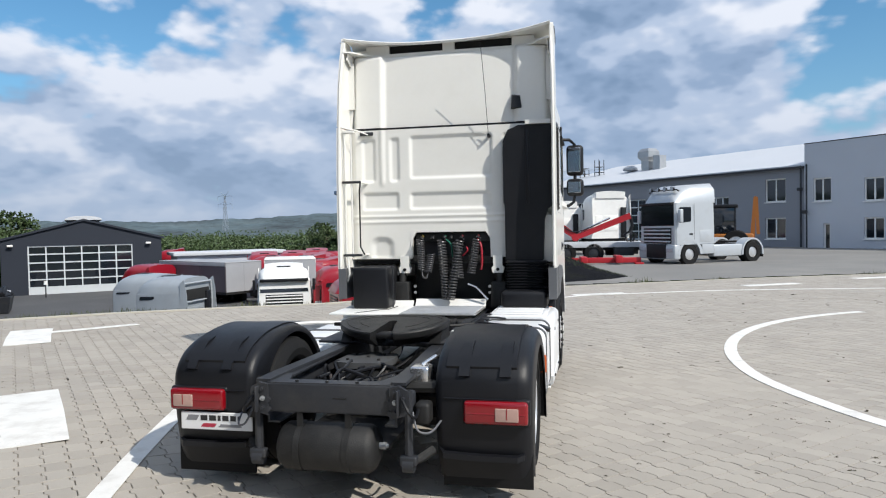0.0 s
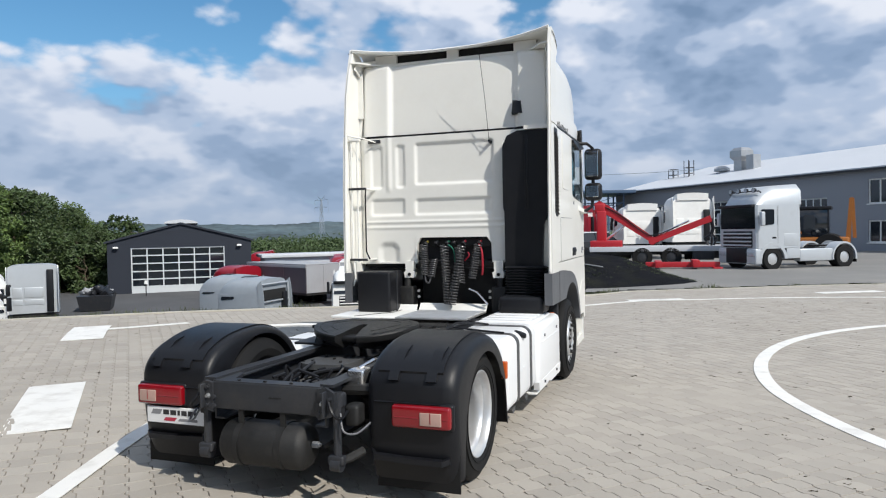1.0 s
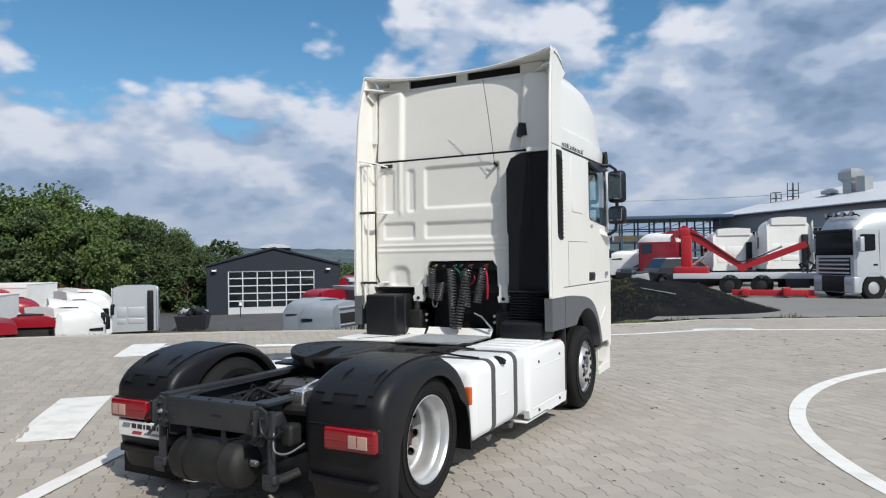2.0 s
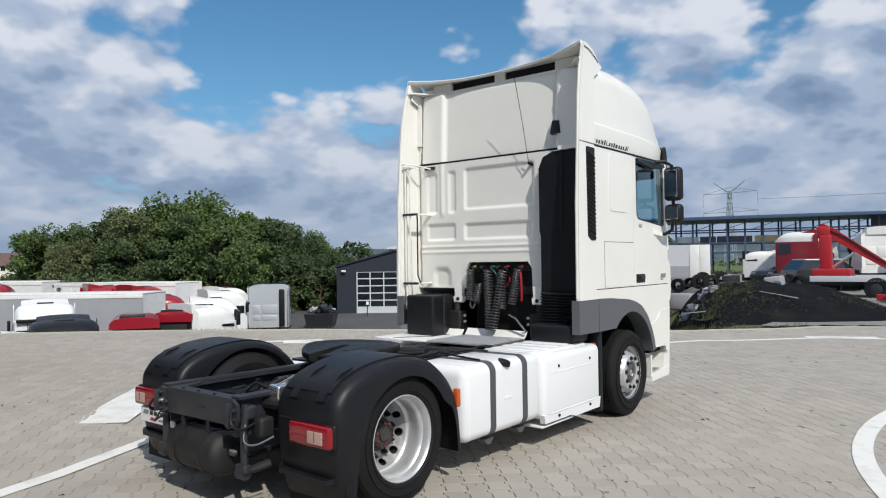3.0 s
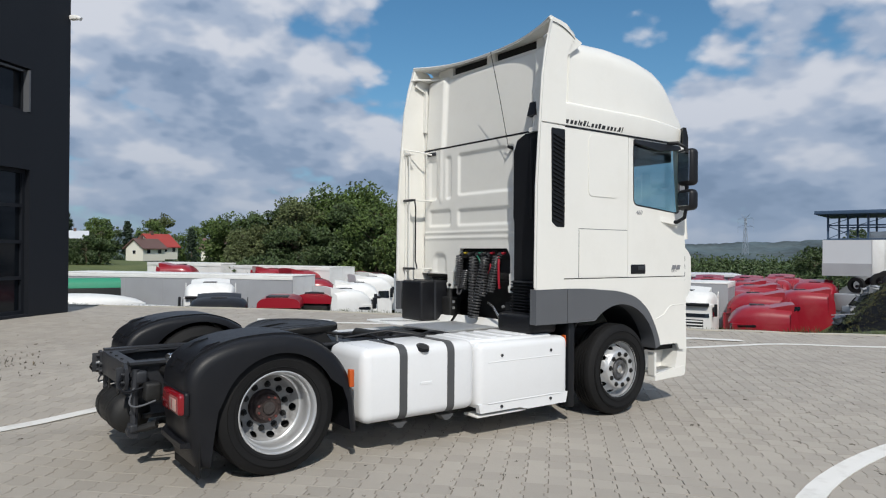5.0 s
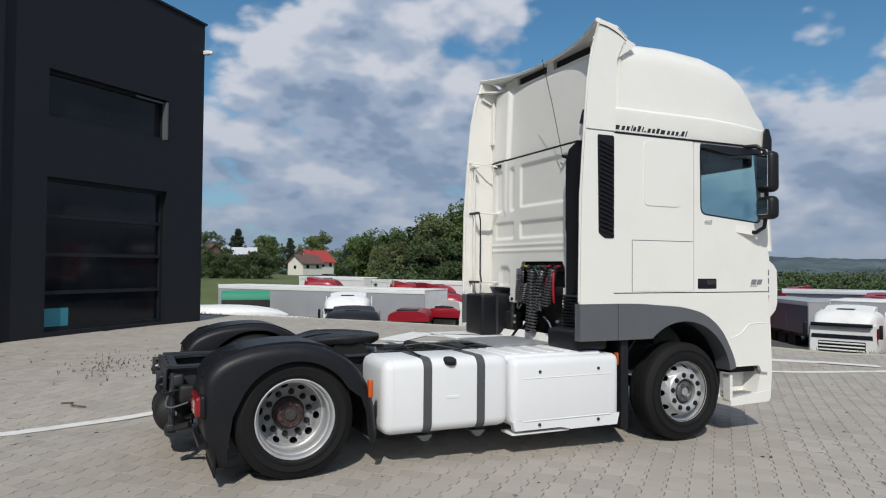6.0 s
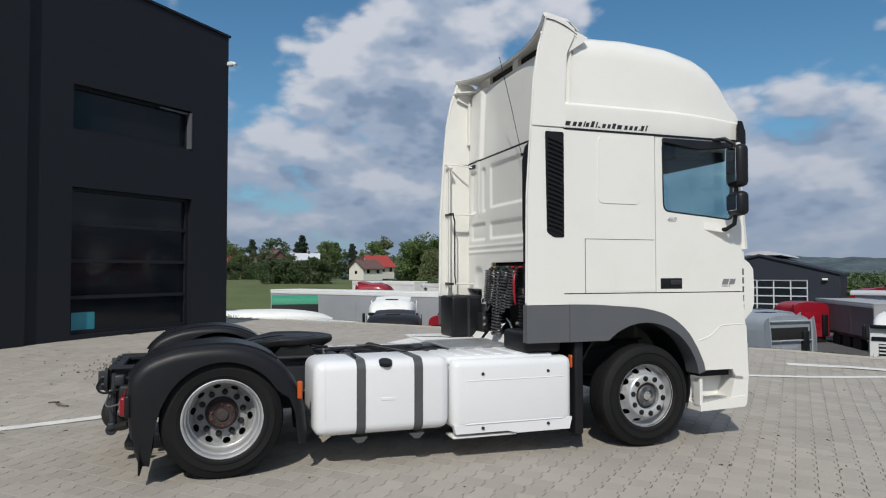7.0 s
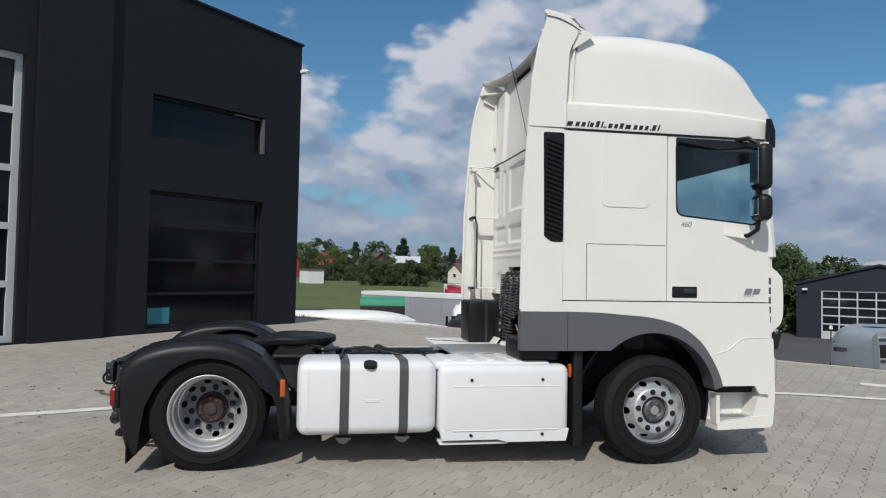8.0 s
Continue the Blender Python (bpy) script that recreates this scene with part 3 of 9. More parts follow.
def frame_mesh(a, b, lo, hi, y, w, nx, nz, depth=0.08):
    """One welded lattice of nx by nz openings."""
    def cuts(p, q, n):
        out = [p, p + w]
        for k in range(1, n):
            c = p + (q - p) * k / n
            out += [c - w / 2, c + w / 2]
        return out + [q - w, q]
    xs, zs = cuts(a, b, nx), cuts(lo, hi, nz)
    bm = B()
    vs = {}

    def v(i, j, k):
        if (i, j, k) not in vs:
            vs[i, j, k] = bm.verts.new((xs[i], y + depth * k, zs[j]))
        return vs[i, j, k]

    def solid(i, j):
        return 0 <= i < len(xs) - 1 and 0 <= j < len(zs) - 1 and (i % 2 == 0 or j % 2 == 0)
    for i in range(len(xs) - 1):
        for j in range(len(zs) - 1):
            if not solid(i, j):
                continue
            for k in (0, 1):
                bm.faces.new((v(i, j, k), v(i + 1, j, k), v(i + 1, j + 1, k), v(i, j + 1, k)))
            for di, dj, p, q in ((-1, 0, (i, j), (i, j + 1)), (1, 0, (i + 1, j), (i + 1, j + 1)), (0, -1, (i, j), (i + 1, j)), (0, 1, (i, j + 1), (i + 1, j + 1))):
                if not solid(i + di, j + dj):
                    bm.faces.new((v(*p, 0), v(*q, 0), v(*q, 1), v(*p, 1)))
    return bm


dark_building()


# ---- gabled hall in the lower yard ----
def gable_hall():
    rz = math.degrees(math.atan2(4.4, 5.3))
    t = thing("workshop_hall", "anthracite gabled workshop hall with a glazed sectional door", "building", (-38.2, 37.2, 0.0), rz)
    x0, x1, e, r, z0, dep = -1.35, 9.25, 1.42, 2.8, -2.7, 22.0
    xm = (x0 + x1) / 2
    bm = B()
    roofz = lambda x: e + (r - e) * (1 - abs(x - xm) / (x1 - xm))
    a, b, lo, hi = 0.3, 7.2, -2.58, 1.02
    for p, q, zl in ((x0, a, z0), (a, xm, hi), (xm, b, hi), (b, x1, z0)):
        loft(bm, [[(x, 0, zl), (x, 0.25, zl), (x, 0.25, roofz(x)), (x, 0, roofz(x))] for x in (p, q)])
    bmesh.ops.remove_doubles(bm, verts=bm.verts, dist=0.001)
    part("gable_wall", bm, CLAD_BLUE, t, smooth=0)
    for x in (x0, x1 - 0.25):
        bm = B()
        box(bm, x, x + 0.25, 0.25, dep, z0, e - 0.02)
        part("side_wall", bm, CLAD_BLUE, t, smooth=0)
    bm = B()
    box(bm, x0 + 0.26, x1 - 0.26, dep - 0.2, dep, z0, e)
    part("back_wall", bm, CLAD_BLUE, t, smooth=0)
    for sx in (-1, 1):
        bm = B()
        xe = xm + sx * (x1 - xm + 0.2)
        loft(bm, [[(xm, y, r), (xe, y, e - 0.05), (xe, y, e + 0.1), (xm, y, r + 0.15)] for y in (-0.15, dep + 0.1)])
        part("roof", bm, CLAD_BLUE, t, smooth=0)
    bm = B()
    loft(bm, [[(xm + 1.3 * math.cos(v), y, r + 0.1 + 0.32 * math.sin(v)) for v in [math.pi * k / 10 for k in range(11)]] for y in (2, dep - 2)])
    part("roof_light", bm, ROOFPALE, t, "pale arched roof light")
    d = part("sectional_door", frame_mesh(a, b, lo + 0.55, hi, 0.05, 0.09, 6, 5), FRAMEALU, t, "light grey framed sectional door", smooth=0)
    bm = B()
    box(bm, a, b, 0.06, 0.12, lo, lo + 0.55)
    part("bottom_panel", bm, FRAMEALU, d, smooth=0)
    for i in range(6):
        for k in range(5):
            bm = B()
            w, h = (b - a) / 6, (hi - lo - 0.55) / 5
            box(bm, a + w * i + 0.05, a + w * (i + 1) - 0.05, 0.09, 0.1, lo + 0.55 + h * k + 0.05, lo + 0.55 + h * (k + 1) - 0.05)
            part("pane", bm, DARKGLASS, d, smooth=0)
    for x in (-0.75, 8.3):
        bm = B()
        rbox(bm, x - 0.18, x + 0.18, -0.3, 0.0, 0.98, 1.14, 0.04)
        part("floodlight", bm, WHITE_PLAIN, t, "white wall floodlight")


gable_hall()


# ---- grey workshop beyond the upper yard ----
def grey_workshop():
    rz = math.degrees(math.atan2(0.76, -0.65))
    t = thing("workshop_building", "grey clad workshop with a two-storey office end", "building", (16.3, 48.0, -0.3), rz)
    # local x along the hall wall away from the office, local -y behind it
    f = -1
    e = 5.9
    wins = [(1.68, 3.36, 3.5, 5.2), (1.68, 3.36, 0.8, 2.35)]
    gates = [(6.6, 9.2, 0.0, 4.1), (15.5, 19.5, 0.0, 4.3), (23, 27, 0.0, 4.3)]

    def wall(x0, x1, top, holes, y0, y1, name):
        bm = B()
        xs = sorted({x0, x1, *[h[0] for h in holes], *[h[1] for h in holes]})
        for a, b in zip(xs, xs[1:]):
            cuts = [-0.4]
            for h in sorted(holes, key=lambda q: q[2]):
                if h[0] <= a and b <= h[1]:
                    cuts += [h[2], h[3]]
            cuts.append(top)
            for lo, hi in zip(cuts[::2], cuts[1::2]):
                if hi - lo > 0.01:
                    box(bm, a, b, y0, y1, lo, hi)
        bmesh.ops.remove_doubles(bm, verts=bm.verts, dist=0.001)
        part(name, bm, CLAD_HALL if name == "hall_wall" else CLAD_GREY, t, smooth=0)
    wall(0.0, 33.0, e, wins + gates, -0.25, 0.0, "hall_wall")
    bwins = [(-1.94, -0.65, 3.4, 5.0), (-5.4, -4.12, 3.3, 4.8), (-5.4, -4.12, 0.85, 2.25), (-1.85, -1.38, 0.05, 1.9), (-9.2, -7.9, 3.3, 4.8), (-9.2, -7.9, 0.85, 2.25), (-12.6, -11.3, 3.3, 4.8)]
    wall(-15.0, 0.0, 7.4, bwins, -0.1, 0.35, "office_wall")
    # horizontal panel joints stand proud as thin ribs
    for z in span(0.9, 6.9, 1.0):
        for a, b in ((-15.0, -5.45), (-4.08, -1.98), (-0.6, -0.002)):
            part("panel_joint", box(B(), a, b, 0.352, 0.362, z, z + 0.025), CLAD_GREY, t, smooth=0)
    for w in wins + bwins:
        y = -0.18 if w[0] > 0 else 0.18
        o = part("window", frame_mesh(*w, y, 0.09, 2 if w[3] - w[2] < 1.84 and w[1] - w[0] > 0.6 else 1, 1), WHITE_PLAIN, t, "white framed window", smooth=0)
        bm = B()
        box(bm, w[0] + 0.03, w[1] - 0.03, y + 0.02, y + 0.03, w[2] + 0.03, w[3] - 0.03)
        part("pane", bm, DARKGLASS, o, smooth=0)
        bm = B()
        box(bm, w[0] - 0.05, w[1] + 0.05, y + 0.08, y + 0.26, w[2] - 0.06, w[2] - 0.004)
        part("window_sill", bm, WHITE_PLAIN, o, smooth=0)
    for g in gates:
        o = part("sectional_door", frame_mesh(*g, -0.2, 0.1, 4, 6), FRAMEALU, t, "grey framed sectional door", smooth=0)
        for i in range(4):
            for k in range(6):
                bm = B()
                w, h = (g[1] - g[0]) / 4, (g[3] - g[2]) / 6
                box(bm, g[0] + w * i + 0.04, g[0] + w * (i + 1) - 0.04, -0.17, -0.16, g[2] + h * k + 0.04, g[2] + h * (k + 1) - 0.04)
                part("pane", bm, DARKGLASS, o, smooth=0)
    bm = B()
    loft(bm, [[(x, 0.3, e), (x, 0.3, e + 0.12), (x, -13, 9.0), (x, -26, e), (x, -26, e - 0.1), (x, -13, 8.85)] for x in (0.0, 33.3)])
    part("roof", bm, ROOFPALE, t, "pale sheet-metal roof", smooth=0)
    bm = B()
    box(bm, 0, 33.3, 0.3, 0.42, e - 0.12, e + 0.02)
    part("gutter", bm, FRAMEGREY, t, smooth=0)
    bm = B()
    box(bm, 0.0, 33, -26, -25.8, -0.4, e - 0.15)
    for x in (-15.0, 32.8):
        box(bm, x, x + 0.2, -25.8, -0.26, -0.4, e - 0.15)
    part("back_wall", bm, CLAD_GREY, t, smooth=0)
    bm = B()
    box(bm, -15, -0.01, -26, -0.1, 7.2, 7.38)
    part("office_roof", bm, ROOFPALE, t, smooth=0)
    bm = B()
    box(bm, -15, 0.03, -0.12, 0.37, 7.4, 7.46)
    part("coping", bm, FRAMEGREY, t, smooth=0)
    for x in (0.35, -0.35):
        bm = B()
        cyl(bm, (x, 0.25 + (0.4 if x < 0 else 0), -0.2), (x, 0.25 + (0.4 if x < 0 else 0), 6.0), 0.06, n=8)
        part("downpipe", bm, FRAMEGREY, t)
    for z, x in ((4.2, 0.25), (2.6, -0.1)):
        bm = B()
        rbox(bm, x - 0.15, x + 0.15, 0.36, 0.65, z, z + 0.22, 0.04)
        part("floodlight", bm, FRAMEGREY, t)
    # ventilation on the roof
    bm = B()
    box(bm, 21.3, 22.3, -7.2, -6.2, 7.0, 8.5)
    loft(bm, [[(x0, y0, z) for x0, y0 in ((21.8 - w, -6.7 - w), (21.8 + w, -6.7 - w), (21.8 + w, -6.7 + w), (21.8 - w, -6.7 + w))] for z, w in ((8.5, 0.5), (8.8, 0.75), (9.4, 0.75), (9.7, 0.5))])
    part("roof_cowl", bm, TIN, t, "galvanised roof ventilation stack", smooth=0)
    bm = B()
    box(bm, 19.9, 20.8, -7.2, -6.3, 7.0, 8.9)
    part("roof_cowl", bm, TIN, t, "galvanised roof ventilation stack", smooth=0)
    bm = B()
    lathe(bm, [(0, 0.0), (0, 0.3), (0.4, 0.3), (0.45, 0.75), (0.7, 0.75), (0.95, 0.35), (0.95, 0.0)], 20, "z")
    bmesh.ops.translate(bm, vec=(24.2, -6.5, 7.2), verts=bm.verts)
    part("roof_fan", bm, TIN, t, "galvanised roof fan")
    for x in (28.5, 31.0):
        bm = B()
        for dx in (0, 0.7):
            for dy in (0, 0.7):
                cyl(bm, (x + dx, -6 - dy, 7.0), (x + dx, -6 - dy, 9.2 - 0.35 * (x - 28.5)), 0.04, n=6)
        for z in (7.8, 8.4):
            box(bm, x - 0.04, x + 0.74, -6.74, -5.96, z, z + 0.06)
        part("roof_ladder_cage", bm, FRAMEGREY, t, smooth=0)


grey_workshop()


# ---- the tractor truck ----
truck = thing("tractor_truck", "white high-roof tractor truck with black mudguards and silver wheels", "truck")


def sheet(xs, zs, yf, keep=lambda x, z: True):
    """An upright sheet y = yf(x, z), with faces left out where keep says so."""
    bm = B()
    vs = {}

    def v(i, j):
        if (i, j) not in vs:
            vs[i, j] = bm.verts.new((xs[i], yf(xs[i], zs[j]), zs[j]))
        return vs[i, j]
    for i in range(len(xs) - 1):
        for j in range(len(zs) - 1):
            if keep((xs[i] + xs[i + 1]) / 2, (zs[j] + zs[j + 1]) / 2):
                bm.faces.new((v(i, j), v(i + 1, j), v(i + 1, j + 1), v(i, j + 1)))
    return bm


def in_rrect(x, z, x0, x1, z0, z1, r=0.05, soft=0.022):
    """1 inside a rounded rectangle, falling to 0 over its soft edge."""
    cx, cz = (x0 + x1) / 2, (z0 + z1) / 2
    qx, qz = abs(x - cx) - (x1 - x0) / 2 + r, abs(z - cz) - (z1 - z0) / 2 + r
    d = math.hypot(max(qx, 0), max(qz, 0)) + min(max(qx, qz), 0) - r
    return 1 - smooth01((d + soft) / soft)


def ring_plate(inner, x0, x1, y0, y1, z0, z1):
    """A plate x0..x1 thick over y0..y1, z0..z1, with an opening of the given outline."""
    cy, cz = sum(p[0] for p in inner) / len(inner), sum(p[1] for p in inner) / len(inner)
    outer = []
    for y, z in inner:
        dy, dz = y - cy, z - cz
        k = min(((y1 if dy > 0 else y0) - cy) / dy if abs(dy) > 1e-9 else 1e9, ((z1 if dz > 0 else z0) - cz) / dz if abs(dz) > 1e-9 else 1e9)
        outer.append([cy + dy * k, cz + dz * k])
    for qy in (y0, y1):
        for qz in (z0, z1):
            n = min(range(len(outer)), key=lambda i: math.hypot(outer[i][0] - qy, outer[i][1] - qz))
            outer[n] = [qy, qz]
    bm = B()
    loft(bm, [[(x0, y, z) for y, z in inner], [(x0, y, z) for y, z in outer], [(x1, y, z) for y, z in outer], [(x1, y, z) for y, z in inner], [(x0, y, z) for y, z in inner]], True, False)
    bmesh.ops.remove_doubles(bm, verts=bm.verts, dist=1e-5)
    return bm


def quad_round(pts, r, n=5):
    """A polygon with rounded corners."""
    out = []
    m = len(pts)
    for k in range(m):
        p, a, b = Vector(pts[k]), Vector(pts[k - 1]), Vector(pts[(k + 1) % m])
        u, w = (a - p).normalized(), (b - p).normalized()
        s, e = p + u * r, p + w * r
        for j in range(n + 1):
            t = j / n
            out.append(tuple(s * (1 - t) ** 2 + p * 2 * t * (1 - t) + e * t * t))
    return out


ARCH = catmull([(3.05, 1.368), (3.3, 1.362), (3.53, 1.345), (3.78, 1.325), (3.99, 1.283), (4.12, 1.235), (4.22, 1.172), (4.32, 1.085), (4.40, 0.975), (4.46, 0.87), (4.505, 0.77), (4.525, 0.69)], 4)


def cab():
    c = part("cab_body", rbox(B(), -1.17, 1.17, 3.0, 4.0, 1.42, 1.5, 0.02), BLACKDIRT, truck, "dark underside of the cab")
    # inside walls and bulkhead
    part("bulkhead", box(B(), -1.14, 1.14, 3.14, 3.17, 1.5, 3.80), INTERIOR, c)
    part("cab_floor", box(B(), -1.14, 1.14, 3.07, 4.95, 1.40, 1.5), INTERIOR, c)
    part("headlining", box(B(), -1.14, 1.14, 3.07, 4.95, 3.0, 3.03), INTERIOR, c)
    for s in (1, -1):
        x0, x1 = s * 1.195, s * 1.228
        # fixed side panel behind the door
        bm = prism(B(), [(2.965, 1.475), (3.96, 1.475), (3.96, 2.985), (2.965, 2.985)], x0, x1)
        sp = part("side_panel", bm, WHITE, truck, bevel=0.006, segs=2)
        # storage hatch and pressed ribs on it
        for ya, yb, za, zb in ((3.19, 3.196, 1.478, 1.978), (3.196, 3.952, 1.974, 1.98)):
            part("panel_gap", box(B(), min(s * 1.2275, s * 1.2295), max(s * 1.2275, s * 1.2295), ya, yb, za, zb), GREYPLASTIC, sp, smooth=0)
        part("hatch", prism(B(), rrect(3.2, 3.948, 1.485, 1.972, 0.015, 3), s * 1.228, s * 1.231), WHITE, sp, bevel=0.0015)
        part("pressing", prism(B(), rrect(3.33, 3.785, 2.315, 2.945, 0.06, 5), s * 1.222, s * 1.2345), WHITE, sp, bevel=0.006, segs=3)
        # lower panel with the wheel opening
        poly = [(2.965, 1.37)] + ARCH[1:-1] + [(4.53, 0.70), (4.86, 0.70), (4.90, 0.63), (5.0, 0.62), (5.03, 1.15), (5.0, 1.465), (2.965, 1.465)]
        part("lower_side_panel", prism(B(), poly, x0, s * 1.226), WHITE, truck, bevel=0.005)
        part("panel_gap", tube(B(), catmull([(s * 1.2255, 4.46, 0.995), (s * 1.2255, 4.60, 1.04), (s * 1.2255, 4.70, 1.12), (s * 1.2255, 4.78, 1.14), (s * 1.2245, 5.0, 1.145)], 4), 0.006, 6), WHITE, truck)
        # door with its window
        win = quad_round([(4.06, 2.94), (4.07, 2.27), (4.885, 2.20), (4.87, 2.94)], 0.07)
        d = part("door", ring_plate(win, x0, s * 1.224, 3.972, 5.0, 1.475, 2.985), WHITE, truck, "white cab door", smooth=30)
        seal = quad_round([(4.045, 2.955), (4.055, 2.255), (4.90, 2.185), (4.885, 2.955)], 0.08)
        bm = B()
        loft(bm, [[(s * 1.2245, y, z) for y, z in seal], [(s * 1.2245, y, z) for y, z in win], [(s * 1.205, y, z) for y, z in win]], True, False)
        part("window_seal", bm, BLACKPLASTIC, d)
        g = part("window_pane", prism(B(), win, s * 1.205, s * 1.21), GLASS, d, "tinted side window", smooth=0)
        g.visible_shadow = False
        part("rain_visor", loft_ob([[(s * 1.226, 4.05 + 0.82 * k / 8, 2.96), (s * 1.226, 4.05 + 0.82 * k / 8, 2.87 + 0.05 * abs(k - 4) / 4), (s * 1.262, 4.05 + 0.82 * k / 8, 2.88 + 0.05 * abs(k - 4) / 4), (s * 1.245, 4.05 + 0.82 * k / 8, 2.97)] for k in range(9)]), BLACKPLASTIC, d)
        h = part("door_handle", rbox(B(), min(s * 1.21, s * 1.232), max(s * 1.21, s * 1.232), 4.02, 4.27, 1.505, 1.61, 0.018), BLACKPLASTIC, d, "black recessed door handle")
        part("handle_grip", rbox(B(), min(s * 1.229, s * 1.243), max(s * 1.229, s * 1.243), 4.13, 4.25, 1.545, 1.59, 0.008), FRAMEGREY, h)
        part("mirror_shroud", loft_ob([[(s * 1.22, 4.54 + 0.26 * k / 4, 2.17 - 0.02 * k), (s * 1.22, 4.54 + 0.26 * k / 4, 2.085 - 0.01 * k), (s * (1.225 + 0.02 * k), 4.54 + 0.26 * k / 4, 2.09 - 0.01 * k), (s * (1.225 + 0.02 * k), 4.54 + 0.26 * k / 4, 2.16 - 0.02 * k)] for k in range(5)]), WHITE, d)
        # mirrors on their arms
        m = part("mirror_arm", tube(B(), [(s * 1.20, 4.66, 2.985), (s * 1.32, 4.72, 2.985), (s * 1.385, 4.77, 2.93), (s * 1.39, 4.79, 2.6), (s * 1.39, 4.79, 2.3), (s * 1.37, 4.78, 2.14), (s * 1.30, 4.74, 2.09), (s * 1.21, 4.70, 2.09)], 0.022), BLACKPLASTIC, truck)
        for z0, z1 in ((2.50, 2.92), (2.22, 2.46)):
            mh = part("mirror_housing", rbox(B(), -0.115, 0.115, -0.06, 0.075, z0, z1, 0.055, 4, pose(s * 1.39, 4.80, 0, 0, 0, s * -10)), BLACKPLASTIC, m, "black mirror housing")
            part("mirror_glass", rbox(B(), -0.085, 0.085, -0.064, -0.058, z0 + 0.05, z1 - 0.04, 0.004, 1, pose(s * 1.39, 4.80, 0, 0, 0, s * -10)), MIRROR, mh)
        # grey lower wing with the wheel arch
        bm = prism(B(), [(2.592, 1.03), (3.02, 1.028)] + [(3.02, 1.372), (2.592, 1.372)], s * 1.15, s * 1.236)
        part("wing_rear_panel", bm, GREYPLASTIC, truck, "grey plastic lower panel", bevel=0.01)
        outer = [(3.024, 1.372)] + [(y, z + 0.004) for y, z in ARCH]
        inner = arc(3.84, 0.575, 0.612, 9, 132, 22) + [(3.024, 1.028)]
        part("wheel_arch", prism(B(), outer + inner, s * 1.05, s * 1.24), GREYPLASTIC, truck, "grey plastic wheel arch", bevel=0.008)
        # black wheel housing
        bm = B()
        ring = arc(3.845, 0.55, 0.655, -18, 172, 22)
        ring2 = arc(3.845, 0.55, 0.635, 172, -18, 22)
        prism(bm, ring + ring2, s * 0.62, s * 1.045)
        part("wheel_housing", bm, BLACKPLASTIC, truck)
        part("front_mudflap", rbox(B(), min(s * 0.8, s * 1.19), max(s * 0.8, s * 1.19), 3.10, 3.19, 0.17, 1.03, 0.02), BLACKPLASTIC, truck)
        # bumper corner, step and front apron
        b = part("bumper_corner", prism(B(), quad_round([(4.97, 0.29), (5.07, 0.32), (5.095, 0.62), (5.075, 1.14), (4.99, 1.13), (4.95, 0.72)], 0.03, 3), s * 0.62, s * 1.19), WHITE, truck, "white bumper corner", bevel=0.02)
        st = part("entry_step", prism(B(), [(4.49, 0.295), (5.04, 0.31), (5.04, 0.42), (4.95, 0.42), (4.50, 0.365)], s * 0.98, s * 1.2), WHITE, truck, "white entry step", bevel=0.015)
        part("step_end", prism(B(), [(4.49, 0.35), (4.525, 0.36), (4.525, 0.61), (4.49, 0.615)], s * 1.1, s * 1.19), WHITE, st, bevel=0.01)
        part("step_back", box(B(), min(s * 0.98, s * 1.0), max(s * 0.98, s * 1.0), 4.50, 4.99, 0.36, 0.62), WHITE, st)
        part("step_pillar", prism(B(), [(4.86, 0.40), (5.0, 0.40), (5.0, 0.66), (4.93, 0.66)], s * 0.99, s * 1.195), WHITE, st, bevel=0.02)
        part("step_recess", box(B(), min(s * 0.9, s * 1.15), max(s * 0.9, s * 1.15), 4.53, 4.88, 0.63, 0.72), HOLE, st)
        part("step_tread", rbox(B(), min(s * 1.01, s * 1.17), max(s * 1.01, s * 1.17), 4.54, 4.90, 0.375, 0.405, 0.006), ALU, st, "ribbed metal tread")
        for k in range(7):
            part("tread_rib", rbox(B(), min(s * 1.02, s * 1.16), max(s * 1.02, s * 1.16), 4.57 + 0.045 * k, 4.584 + 0.045 * k, 0.402, 0.413, 0.003, 1), ALU, st)
        # air inlet fins beside the grille
        f = part("corner_deflector", loft_ob([[(s * 1.14, 5.0, z), (s * 1.2, 5.01, z), (s * 1.19, 5.01 + q, z), (s * 1.12, 5.02 + q, z)] for z, q in ((1.18, 0.04), (1.27, 0.14), (1.34, 0.165), (1.5, 0.17), (1.70, 0.16), (1.76, 0.11), (1.80, 0.05), (2.2, 0.02))]), WHITE, truck)
        for k in range(5):
            part("fin", rbox(B(), min(s * 1.188, s * 1.204), max(s * 1.188, s * 1.204), 5.015, 5.045, 1.28 + 0.09 * k, 1.345 + 0.09 * k, 0.006, 1), GREYPLASTIC, f)
        part("headlight", rbox(B(), min(s * 0.75, s * 1.12), max(s * 0.75, s * 1.12), 5.1, 5.185, 0.72, 0.95, 0.04), HEADLAMP, truck, "clear headlight")
        part("black_corner_trim", loft_ob([[(s * 1.205, 4.985, z), (s * 1.21, 5.05 + q, z), (s * 1.12, 5.10 + q, z), (s * 1.1, 5.08, z)] for z, q in ((2.95, 0.03), (3.1, 0.03), (3.21, -0.01))]), BLACKPLASTIC, truck)
        # side deflectors
        lowp = [(2.59, 1.372), (2.965, 1.372), (2.965, 2.99), (2.64, 2.99), (2.6, 2.37)]
        ld = part("side_deflector", prism(B(), lowp, s * 1.205, s * 1.242), WHITE, truck, "white side deflector", bevel=0.012, segs=3)
